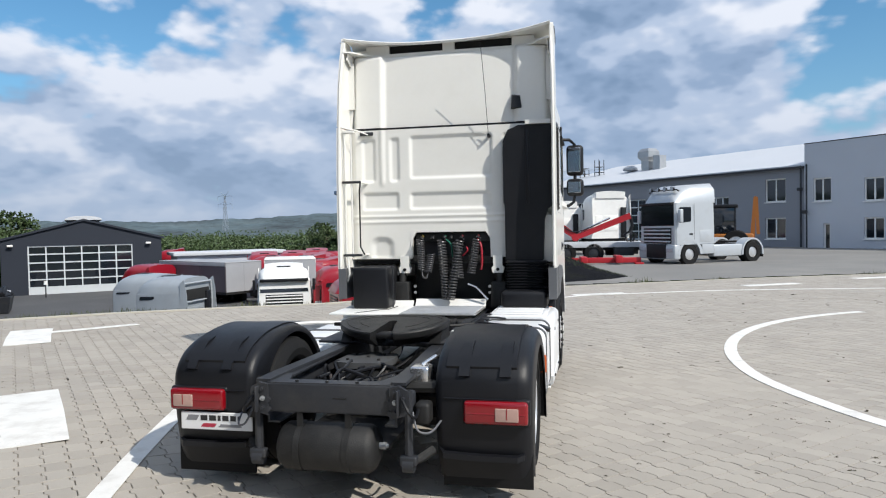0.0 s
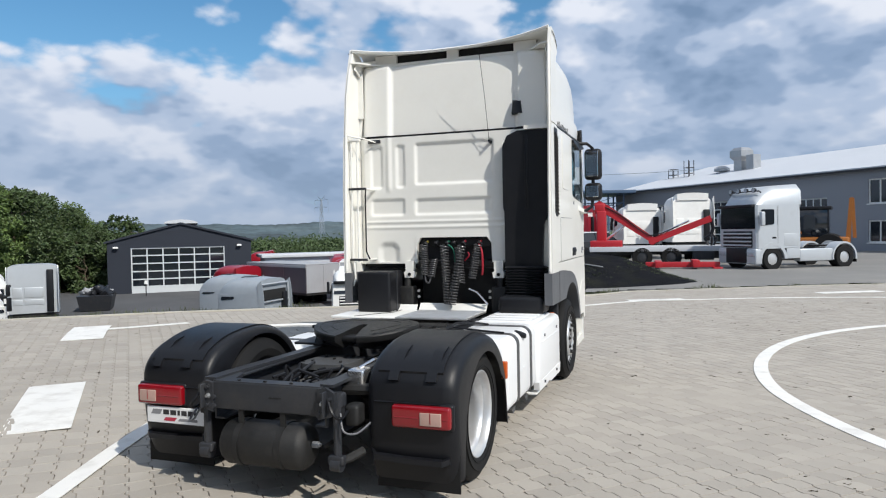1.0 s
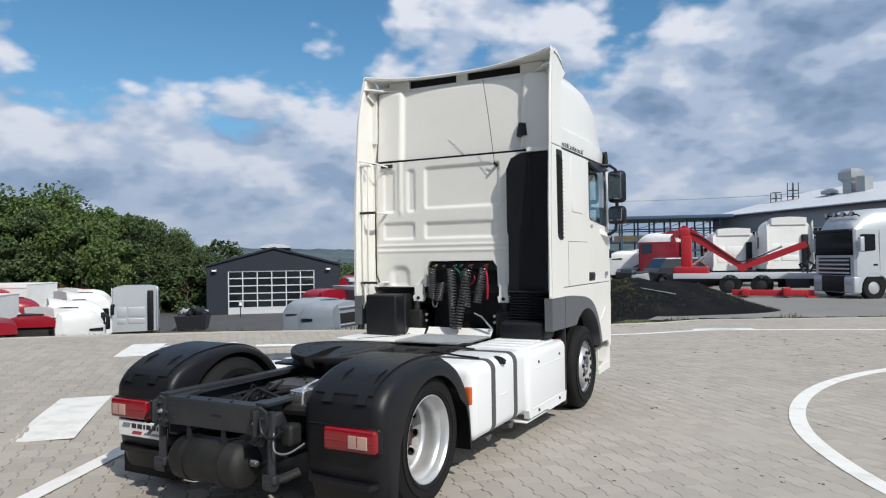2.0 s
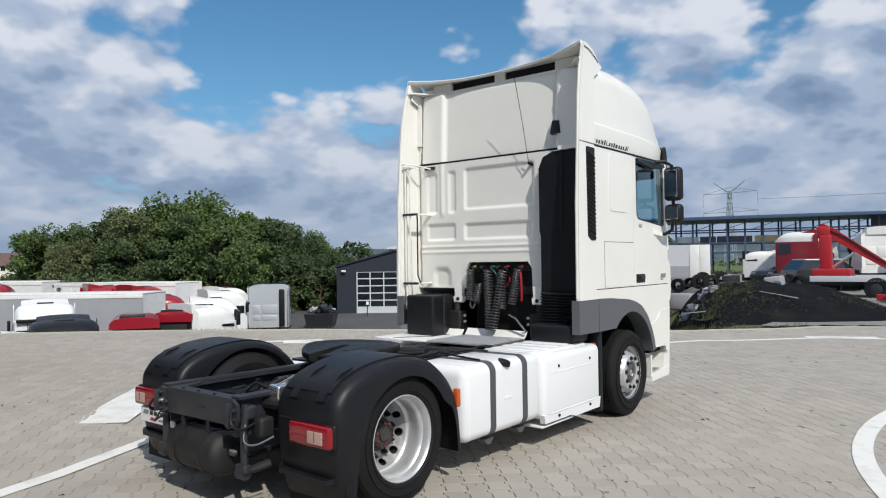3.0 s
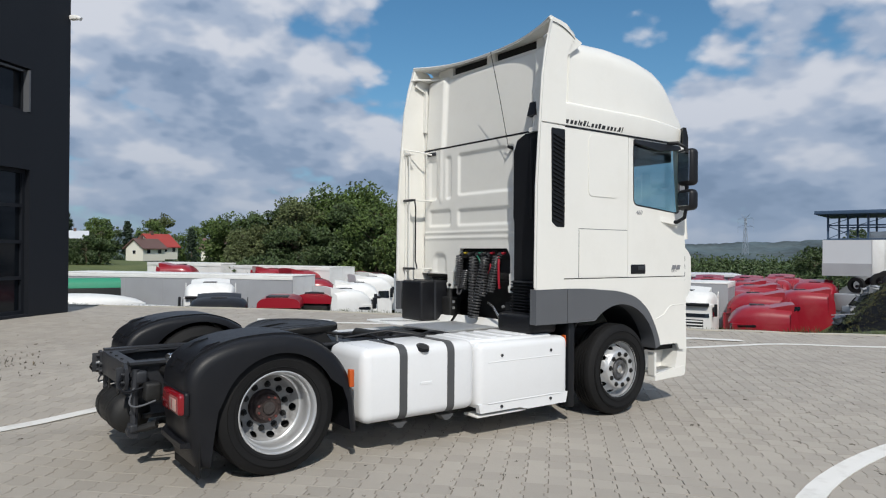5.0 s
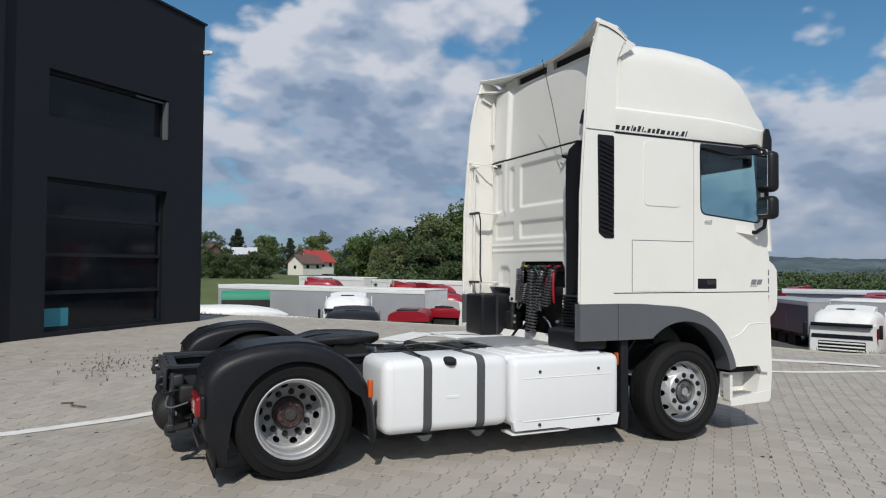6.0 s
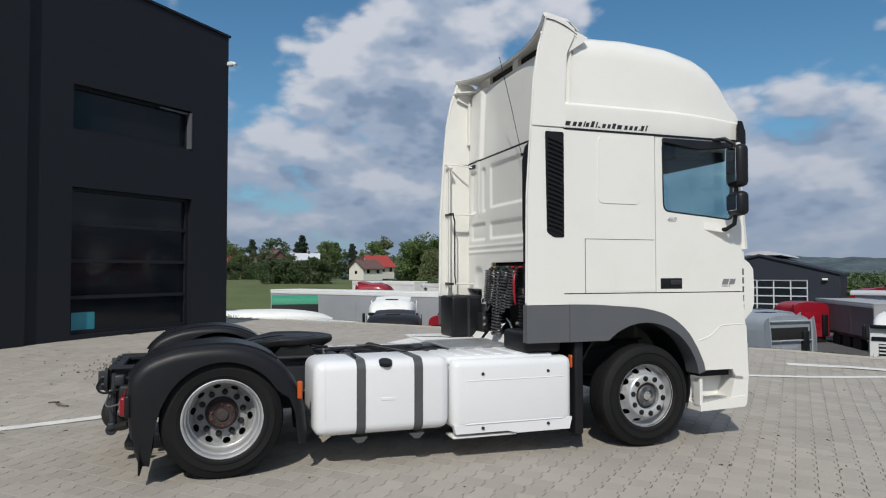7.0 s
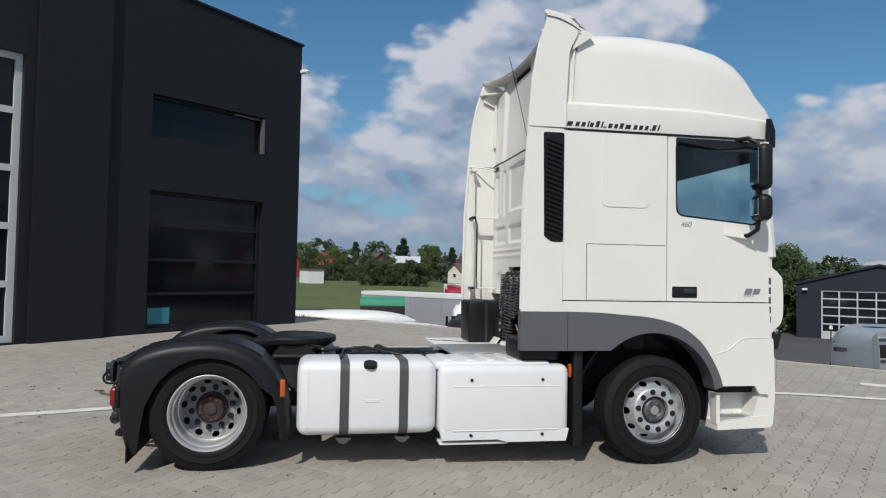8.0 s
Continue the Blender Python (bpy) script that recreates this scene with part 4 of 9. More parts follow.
        upp = [(2.642, 3.005), (2.68, 3.47), (2.735, 3.75), (2.82, 4.05), (2.92, 4.035), (3.02, 3.995), (3.10, 3.93), (3.09, 3.86), (3.04, 3.76), (3.01, 3.68), (2.99, 3.3), (2.985, 3.005)]
        bm = B()
        lean = lambda z: -0.015 * max(z - 3.0, 0)
        loft(bm, [[(s * (xx + lean(z)), y, z) for y, z in upp] for xx in (1.2, 1.24)])
        ud = part("upper_side_deflector", bm, WHITE, truck, "white upper side deflector", bevel=0.012, segs=3)
        part("deflector_lip", tube(B(), [(s * 1.215, 2.600, 1.39), (s * 1.215, 2.61, 2.37), (s * 1.215, 2.652, 3.0), (s * 1.21, 2.69, 3.47), (s * 1.20, 2.745, 3.75), (s * 1.195, 2.835, 4.02)], 0.018, 8), WHITE, ud)
        part("deflector_fillet", loft_ob([[(s * x, 3.05, 3.95), (s * x, 3.25, 3.875 + q), (s * x, 3.22, 3.84), (s * x, 3.05, 3.72)] for x, q in ((1.0, 0.06), (1.12, 0.03), (1.205, 0.0))]), WHITE, ud, bevel=0.02, segs=3)
        part("cap_seam", tube(B(), catmull([(s * 1.232, 2.80, 4.0), (s * 1.232, 2.90, 3.985), (s * 1.232, 3.02, 3.94), (s * 1.225, 3.12, 3.885)], 4), 0.0045, 6), GREYPLASTIC, ud)
        lv = part("air_louvre", prism(B(), quad_round([(2.775, 2.955), (2.79, 2.03), (2.86, 1.985), (2.965, 1.985), (2.965, 2.955)], 0.02, 3), s * 1.235, s * 1.246), BLACKPLASTIC, ld, "black slatted air louvre")
        for k in range(21):
            z = 2.05 + 0.0415 * k
            bm = B()
            loft(bm, [[(s * 1.244, 2.80, z), (s * 1.262, 2.80, z + 0.012), (s * 1.244, 2.80, z + 0.024)], [(s * 1.244, 2.955, z - 0.05), (s * 1.262, 2.955, z - 0.038), (s * 1.244, 2.955, z - 0.026)]])
            part("slat", bm, BLACKPLASTIC, lv)
        part("trim_strip", box(B(), min(s * 1.2, s * 1.235), max(s * 1.2, s * 1.235), 3.0, 4.95, 2.988, 3.004), BLACKPLASTIC, truck)
    # lettering stripe, model figures
    n = 0
    for k, (w, h) in enumerate([(0.05, 1), (0.035, 1), (0.035, 1), (0.015, 1.3), (0.032, 1), (0.034, 1.4), (0.015, 1.3), (0.028, 0.3), (0.035, 1), (0.032, 1), (0.034, 1.25), (0.05, 1), (0.034, 1), (0.035, 1), (0.032, 1), (0.012, 0.35), (0.034, 1.25), (0.015, 1.4)]):
        y0 = 3.0 + n * 1.28
        q = 0.04 * h
        w = w * 1.2
        flank = lambda z: 1.1985 + (z - 3.006) * 0.112
        za, zb = 3.030, 3.030 + q
        outl = [(y0, za), (y0 + w * 0.85, za), (y0 + w * 0.85 + q * 0.3, zb), (y0 + q * 0.3, zb)]
        part("printed_bar", loft_ob([[(flank(z) + d, y, z) for y, z in outl] for d in (0.0, 0.0025)]), INK, truck, smooth=0)
        n += w * 1.05
    tc = bpy.data.curves.new("model_figures", "FONT")
    tc.body = "460"
    tc.size, tc.extrude, tc.shear = 0.07, 0.001, 0.3
    tc.materials.append(GREYINK)
    to = new("model_figures", tc)
    to.matrix_world = pose(1.2255, 4.1, 2.155, 90, 0, 90)
    to.parent = truck
    tc = bpy.data.curves.new("standard_lettering", "FONT")
    tc.body = "EURO 6"
    tc.size, tc.extrude, tc.shear = 0.03, 0.001, 0.3
    tc.materials.append(GREYINK)
    to = new("standard_lettering", tc)
    to.matrix_world = pose(1.2245, 4.74, 1.52, 90, 0, 90)
    to.parent = truck
    for y0, y1, z0, z1, sh in ((4.745, 4.815, 1.548, 1.6, 0.02), (4.83, 4.895, 1.548, 1.6, 0.02)):
        part("badge_bar", loft_ob([[(x, y0, z0), (x, y1, z0), (x, y1 + sh, z1), (x, y0 + sh, z1)] for x in (1.2245, 1.229)]), GREYINK, truck, smooth=0)
    # front: windscreen, grille, bumper
    ws = part("windscreen", loft_ob([[(-1.12, 5.08, 1.95), (1.12, 5.08, 1.95), (1.12, 5.1, 1.95), (-1.12, 5.1, 1.95)], [(-1.1, 4.98, 2.95), (1.1, 4.98, 2.95), (1.1, 5.0, 2.95), (-1.1, 5.0, 2.95)]]), GLASS, truck, smooth=0)
    ws.visible_shadow = False
    for s in (1, -1):
        part("front_pillar", tube(B(), [(s * 1.16, 5.05, 1.9), (s * 1.15, 4.96, 2.98)], 0.06), WHITE, truck)
    gp = part("grille_panel", rbox(B(), -1.13, 1.13, 5.02, 5.13, 1.1, 1.95, 0.05), WHITE, truck)
    for k in range(5):
        part("grille_slot", rbox(B(), -0.85, 0.85, 5.12, 5.14, 1.18 + 0.13 * k, 1.25 + 0.13 * k, 0.01), BLACKPLASTIC, gp)
    part("front_bumper", rbox(B(), -0.62, 0.62, 5.0, 5.16, 0.3, 1.08, 0.05), WHITE, truck)
    part("sun_visor", rbox(B(), -1.1, 1.1, 5.0, 5.14, 3.0, 3.17, 0.03), BLACKPLASTIC, truck)
    # roof
    tops = [(3.115, 3.955), (3.37, 3.962), (3.77, 3.975), (4.22, 3.945), (4.56, 3.875), (4.73, 3.80), (4.86, 3.69), (4.97, 3.53), (5.055, 3.36), (5.10, 3.25), (5.115, 3.16), (5.10, 3.02)]
    rings = []
    for y, t in tops:
        f = max(0.0, (y - 4.2) / 1.05)
        w = 1.215 - 0.11 * f ** 2
        def at(z0):
            return min(z0, t - 0.004)
        ld_z = 3.225 - 0.05 * max(0.0, y - 4.3)
        half = [(w - 0.015, at(3.006)), (w + 0.006, at(ld_z - 0.03)), (w + 0.002, at(ld_z)), (w - 0.04, at(ld_z + 0.03))]
        r = min(0.26, max(0.02, (t - 3.27) * 0.9)) if t > 3.29 else 0.02
        wt = w - 0.035 - 0.02 * (t - 3.26)
        for a in range(0, 91, 15):
            half.append((wt - r + r * math.cos(radians(a)), t - r + r * math.sin(radians(a))))
        half = [(x, max(z, 3.006)) for x, z in half]
        half.append((wt * 0.45, t + 0.012))
        rings.append([(x, y, z) for x, z in half] + [(-x, y, z) for x, z in half[::-1]])
    part("roof", loft_ob(rings), WHITE, truck, "white high roof", smooth=40)
    for s in (1, -1):
        ring = [(1.2, 3.006), (1.221, 3.195), (1.217, 3.225), (1.175, 3.255), (1.166, 3.72), (1.145, 3.72), (1.15, 3.24), (1.18, 3.006)]
        part("flank_return", box(B(), min(s * 1.13, s * 1.205), max(s * 1.13, s * 1.205), 2.95, 2.975, 3.24, 3.78), WHITE, truck, smooth=0)
        part("roof_flank", loft_ob([[(s * x, y, z) for x, z in ring] for y in (2.98, 3.118)]), WHITE, truck, smooth=30)
    # rear wall
    pads = [(-1.06, -0.87, 2.36, 2.90), (-0.72, -0.58, 2.36, 2.90), (-0.475, 0.52, 2.39, 2.91), (-0.48, 0.50, 2.03, 2.25), (-1.06, -0.59, 2.03, 2.26), (0.62, 1.1, 2.0, 2.9)]

    def low_y(x, z):
        y = 2.95
        for p in pads:
            y += 0.022 * in_rrect(x, z, *p, 0.05, 0.045)
        for zz in (1.90, 1.965):
            y -= 0.012 * max(0, 1 - abs(z - zz) / 0.022)
        y += 0.03 * in_rrect(x, z, -0.98, -0.66, 1.40, 1.74, 0.12, 0.09)
        y += 0.05 * smooth01((abs(x) - 1.12) / 0.08)
        y -= 0.018 * (1 - smooth01(abs(x + 0.8) / 0.05)) * smooth01((z - 2.3) / 0.1)
        return y

    def keep(x, z):
        return not (-0.46 < x < 0.485 and z < 1.80)
    xs = sorted(set([round(v, 4) for v in span(-1.2, 1.2, 0.015)] + [-0.46, 0.485]))
    part("rear_wall", sheet(xs, span(1.48, 2.985, 0.0125), low_y, keep), WHITE, truck, "white pressed steel rear wall", smooth=50)
    bm = B()
    prism(bm, [(-0.47, 1.48), (-0.45, 1.48), (-0.445, 1.70), (-0.40, 1.775), (0.42, 1.775), (0.47, 1.70), (0.475, 1.48), (0.495, 1.48), (0.495, 1.81), (-0.47, 1.81)], 2.945, 3.0, "y")
    part("opening_edge", bm, WHITE, truck, bevel=0.004)
    part("lower_flange", box(B(), -1.19, -0.462, 2.952, 3.0, 1.465, 1.482), WHITE, truck)

    def up_y(x, z):
        y = 2.95 + 0.05 * (1 - smooth01((abs(x) - 0.755) / 0.055)) + 0.04 * (z - 3.0)
        y += 0.10 * smooth01((abs(x) - 1.1) / 0.1)
        y += 0.05 * smooth01((z - 3.84) / 0.05)
        return y
    part("upper_rear_wall", sheet(span(-1.195, 1.195, 0.02), span(3.012, 3.89, 0.02), up_y), WHITE, truck, "white upper rear wall", smooth=50)
    part("seam_strip", prism(B(), [(-1.16, 2.986), (1.1, 2.986), (1.1, 3.008), (-1.16, 3.008)], 2.955, 2.985, "y"), BLACKPLASTIC, truck)
    # roof spoiler over the rear wall
    rings = []
    for k in range(25):
        u = -1 + 2 * k / 24
        x = 1.19 * u
        yr = 2.975 - 0.175 * abs(u) ** 2.6
        zr = 3.975 + 0.07 * abs(u) ** 2.2 + 0.012 * u
        rings.append([(x, yr, zr - 0.02), (x, yr - 0.012, zr + 0.004), (x, yr + 0.01, zr + 0.018), (x, 3.04, 4.012 + 0.02 * u * u), (x, 3.36 - 0.2 * u ** 4, 3.975 - 0.03 * u ** 6), (x, 3.36 - 0.2 * u ** 4, 3.955 - 0.03 * u ** 6), (x, 3.07, 3.99 + 0.02 * u * u)])
    part("roof_spoiler", loft_ob(rings), WHITE, truck, "white roof spoiler", smooth=60)
    sl = B()
    for a, b in ((-1.0, -0.72), (-0.07, 0.07), (0.74, 1.0)):
        box(sl, a, b, 3.06, 3.1, 3.86, 3.995)
    box(sl, -1.0, 1.0, 3.058, 3.1, 3.86, 3.892)
    part("spoiler_support", sl, WHITE, truck, smooth=0)
    part("slot_recess", box(B(), -0.99, 0.99, 3.102, 3.11, 3.86, 3.99), HOLE, truck)
    for s in (1, -1):
        part("bracket_plate", prism(B(), [(s * 1.19, 2.76), (s * 1.19, 3.05), (s * 0.86, 3.05), (s * 0.98, 2.98), (s * 1.10, 2.80)], 3.872, 3.888, "z"), WHITE, truck)
        part("corner_gusset", prism(B(), [(2.80, 3.80), (2.84, 3.875), (3.04, 3.875), (3.04, 3.70)], s * 1.15, s * 1.165), WHITE, truck)
    # marker, antenna
    part("rear_marker", loft_ob([[(0.725, 2.995, 3.155), (0.86, 2.995, 3.155), (0.85, 2.93, 3.165), (0.735, 2.93, 3.165)], [(0.735, 2.995, 3.32), (0.85, 2.995, 3.32), (0.835, 2.955, 3.3), (0.75, 2.955, 3.3)]]), BLACKPLASTIC, truck, "black work lamp housing", bevel=0.008)
    an = part("antenna_base", cyl(B(), (0.475, 2.97, 2.86), (0.475, 2.90, 2.87), 0.022, 0.014, 12), BLACKPLASTIC, truck)
    part("antenna_rod", tube(B(), [(0.475, 2.905, 2.87), (0.46, 2.80, 3.35), (0.435, 2.68, 3.86)], 0.0035, 6), BLACKPLASTIC, an)
    part("wire_clip", tube(B(), [(0.475, 2.93, 2.87), (0.40, 2.935, 2.90)], 0.005, 6), WHITE, an)
    # left rail with brackets and cable
    for z in (2.365, 1.525):
        part("rail_bracket", rbox(B(), -1.2, -0.98, 2.66, 2.70, z - 0.014, z + 0.014, 0.006), FRAMEGREY, truck)
        part("rail_tie", rbox(B(), -1.02, -0.98, 2.7, 2.95, z - 0.01, z + 0.01, 0.004), WHITE, truck)
    part("rail_tie", tube(B(), [(-1.2, 2.66, 3.0), (-1.05, 2.8, 2.97), (-0.95, 2.95, 2.93)], 0.009), WHITE, truck)
    part("rail_bracket", rbox(B(), -1.19, -1.05, 2.66, 2.72, 2.925, 2.955, 0.006), WHITE, truck)
    for x in (-1.165, -1.09):
        part("rail", tube(B(), [(x, 2.68, 1.5), (x, 2.68, 2.94)], 0.011), WHITE, truck)
    part("cable", tube(B(), [(-0.99, 2.69, 2.37), (-0.995, 2.70, 2.33), (-1.01, 2.72, 2.28), (-1.01, 2.72, 1.62), (-0.985, 2.72, 1.57), (-0.96, 2.71, 1.53)], 0.009), BLACKPLASTIC, truck)
    part("top_clip", rbox(B(), -1.06, -0.9, 2.925, 2.95, 2.925, 2.965, 0.006), FRAMEGREY, truck)
    part("step_bar", tube(B(), [(-1.15, 2.68, 1.5), (-1.13, 2.66, 1.3), (-1.2, 2.64, 1.1), (-1.16, 2.64, 1.06)], 0.013), WHITE, truck)
    # feet below the rear wall
    for x in (-0.535, 0.56):
        f = part("rear_foot", prism(B(), [(x - 0.055, 1.50), (x + 0.055, 1.50), (x + 0.05, 1.38), (x + 0.075, 1.36), (x + 0.06, 1.30), (x - 0.06, 1.30), (x - 0.075, 1.36), (x - 0.05, 1.38)], 2.90, 2.96, "y"), WHITE, truck, bevel=0.008)
        part("bolt", cyl(B(), (x, 2.90, 1.34), (x, 2.885, 1.34), 0.02, n=8), BLACKPLASTIC, f)
    # seat and wheel seen through the window
    for x in (-0.62, 0.62):
        part("seat", rbox(rbox(B(), x - 0.26, x + 0.26, 3.85, 4.4, 1.9, 2.1, 0.06), x - 0.25, x + 0.25, 3.85, 4.0, 2.05, 2.7, 0.06), INTERIOR, c)
    part("overhead_shelf", rbox(B(), -1.1, 1.1, 4.3, 4.93, 2.80, 2.99, 0.03), INTERIOR, c)
    part("curtain", loft_ob([[(1.15 - 0.02 * (k % 2), 3.95 + 0.05 * k, 1.9), (1.17 - 0.02 * (k % 2), 3.95 + 0.05 * k, 1.9), (1.17 - 0.02 * (k % 2), 3.95 + 0.05 * k, 2.98), (1.15 - 0.02 * (k % 2), 3.95 + 0.05 * k, 2.98)] for k in range(4)]), CURTAIN, c)
    part("bunk", rbox(B(), -1.12, 1.12, 3.1, 3.8, 2.55, 2.7, 0.04), INTERIOR, c)
    bm = B()
    tube(bm, [(-0.62 + 0.22 * math.cos(a), 4.72 + 0.1 * math.sin(a), 2.25 + 0.2 * math.sin(a)) for a in [2 * math.pi * k / 24 for k in range(25)]], 0.016)
    part("steering_wheel", bm, BLACKPLASTIC, c)
    part("dashboard", rbox(B(), -1.12, 1.12, 4.75, 5.0, 1.5, 2.18, 0.08), INTERIOR, c)


def loft_ob(rings):
    bm = B()
    loft(bm, rings)
    return bm


def intake():
    """The black snorkel at the back of the cab, with its bellows."""
    p = [(0.66, 1.42), (0.66, 2.05), (0.645, 2.1), (0.645, 2.78), (0.70, 2.90), (0.82, 2.95), (1.19, 2.95), (1.19, 2.05), (1.14, 2.02), (1.10, 1.9), (1.08, 1.42)]
    i = part("air_intake", prism(B(), p, 2.83, 2.965, "y"), BLACKPLASTIC, truck, "black plastic air intake", bevel=0.035, segs=4)
    part("intake_rib", rbox(B(), 0.90, 0.935, 2.818, 2.84, 2.08, 2.9, 0.008), BLACKPLASTIC, i)
    part("intake_cap", prism(B(), [(0.90, 2.955), (1.18, 2.955), (1.18, 3.0), (0.9, 3.0)], 2.80, 2.95, "y"), WHITE, truck, bevel=0.005)
    rings = []
    for k in range(25):
        z = 1.44 - 0.37 * k / 24
        o = 0.012 if k % 2 else -0.008
        rings.append([(x, y, z) for x, y in rrect(0.67 - o, 1.12 + o, 2.76 - o, 2.95 + o, 0.06, 4)])
    part("bellows", loft_ob(rings), BLACKPLASTIC, i, "ribbed black rubber bellows", smooth=20)
    part("air_filter", rbox(B(), 0.62, 1.13, 2.62, 3.0, 0.92, 1.12, 0.05), BLACKPLASTIC, truck)
    part("white_liner", rbox(B(), 1.08, 1.19, 2.90, 2.96, 1.42, 1.95, 0.01), WHITE, truck)


def spiral(name, p0, p1, turns, r, wire, material, sag=0.0, parent=None):
    pts = []
    n = turns * 10
    for k in range(n + 1):
        t = k / n
        a = 2 * math.pi * turns * t
        c = Vector(p0).lerp(Vector(p1), t) + Vector((0, -0.3 * sag * math.sin(math.pi * t), -sag * math.sin(math.pi * t)))
        pts.append(c + Vector((r * math.cos(a), r * math.sin(a), 0)))
    bm = B()
    tube(bm, pts, wire, 6)
    return part(name, bm, material, parent or truck)


def behind_cab():
    e = part("gearbox_shield", rbox(B(), -0.5, 0.62, 3.2, 3.6, 0.75, 1.9, 0.05), BLACKDIRT, truck, "grimy black engine bay")
    part("coupling_panel", rbox(B(), -0.42, 0.45, 3.0, 3.05, 1.66, 1.76, 0.012), BLACKDIRT, truck)
    cols = [(-0.33, COIL_Y), (-0.06, COIL_G), (0.14, COIL_R), (0.33, COIL_R), (-0.2, BLACKPLASTIC), (0.02, CHROME)]
    for x, m in cols:
        c = part("coupling", cyl(B(), (x, 3.0, 1.725), (x, 2.93, 1.715), 0.015, 0.012, 12), m, truck)
        part("coupling_cap", cyl(B(), (x, 2.93, 1.715), (x, 2.90, 1.69), 0.022, 0.022, 10), BLACKPLASTIC, c)
    for p0, p1, turns, r in (((-0.34, 2.89, 1.70), (-0.32, 2.86, 1.34), 11, 0.045), ((-0.25, 2.86, 1.31), (-0.21, 2.88, 1.52), 6, 0.045), ((-0.09, 2.89, 1.69), (-0.03, 2.83, 1.00), 18, 0.05), ((0.13, 2.89, 1.69), (0.02, 2.81, 1.00), 18, 0.05), ((0.08, 2.91, 1.66), (0.13, 2.85, 1.25), 11, 0.045), ((0.33, 2.89, 1.70), (0.26, 2.85, 1.30), 11, 0.047)):
        spiral("air_hose", p0, p1, turns + 3, r * 0.92, 0.0088, HOSE)
    part("hose_loop", tube(B(), catmull([(-0.32, 2.86, 1.34), (-0.30, 2.83, 1.26), (-0.26, 2.83, 1.25), (-0.25, 2.86, 1.31)], 4), 0.0115), HOSE, truck)
    part("red_hose", tube(B(), catmull([(0.33, 2.91, 1.69), (0.38, 2.86, 1.6), (0.385, 2.86, 1.42), (0.37, 2.88, 1.34)], 4), 0.013), COIL_R, truck)
    part("red_hose", tube(B(), catmull([(0.2, 2.9, 1.60), (0.22, 2.88, 1.56), (0.16, 2.9, 1.50)], 4), 0.008), COIL_R, truck)
    part("green_hose", tube(B(), catmull([(-0.06, 2.91, 1.70), (0.02, 2.9, 1.63), (0.03, 2.93, 1.48)], 4), 0.008), COIL_G, truck)
    part("grey_strut", tube(B(), [(0.22, 2.85, 1.18), (0.32, 2.84, 1.14), (0.45, 2.84, 1.0)], 0.012), CHROME, truck)
    for x in (-0.60, 0.60):
        part("cab_damper", cyl(B(), (x * 0.97, 2.9, 0.95), (x * 0.95, 2.95, 1.36), 0.05, 0.042, 14), BLACKDIRT, truck)
        part("cab_mount", rbox(B(), x * 0.95 - 0.09, x * 0.95 + 0.09, 2.86, 3.02, 0.9, 1.2, 0.02), BLACKDIRT, truck)
    for x, z in ((-0.4, 1.15), (-0.4, 1.08), (0.47, 1.15), (0.47, 1.08)):
        part("bolt", cyl(B(), (x, 2.86, z), (x, 2.84, z), 0.016, n=8), TIN, truck)
    bb = part("battery_box", rbox(B(), -1.06, -0.64, 2.55, 2.98, 0.918, 1.39, 0.03), BLACKPLASTIC, truck, "black battery box")
    part("battery_box_strap", box(B(), -1.065, -0.635, 2.74, 2.77, 0.92, 1.395), FRAMEGREY, bb)
    part("left_apron", prism(B(), [(2.59, 1.02), (3.02, 1.02), (3.02, 1.37), (2.59, 1.37)], -1.24, -1.21), GREYPLASTIC, truck)
    # catwalk
    cw = part("catwalk", rbox(B(), -0.405, 0.42, 2.14, 2.86, 0.902, 0.922, 0.004), ALU, truck, "ribbed aluminium catwalk plate")
    for k in range(23):
        part("catwalk_rib", rbox(B(), -0.39, 0.405, 2.16 + 0.03 * k, 2.172 + 0.03 * k, 0.92, 0.929, 0.003, 1), ALU, cw)
    part("catwalk_upstand", prism(B(), [(2.845, 0.922), (2.86, 0.922), (2.93, 0.998), (2.915, 1.0)], -0.405, 0.42), WHITE_PLAIN, cw, "white upstand")
    dk = part("white_deck_plate", rbox(B(), -1.19, -0.415, 2.14, 2.86, 0.90, 0.92, 0.006), WHITE_PLAIN, truck, "white deck plate")
    part("deck_upstand", prism(B(), [(2.80, 0.92), (2.815, 0.92), (2.865, 0.985), (2.85, 0.985)], -1.18, -0.42), WHITE_PLAIN, dk)
    part("deck_seam", tube(B(), [(-0.9, 2.15, 0.922), (-0.7, 2.45, 0.923), (-0.62, 2.5, 0.923), (-0.60, 2.8, 0.923)], 0.004, 5), BLACKDIRT, dk)


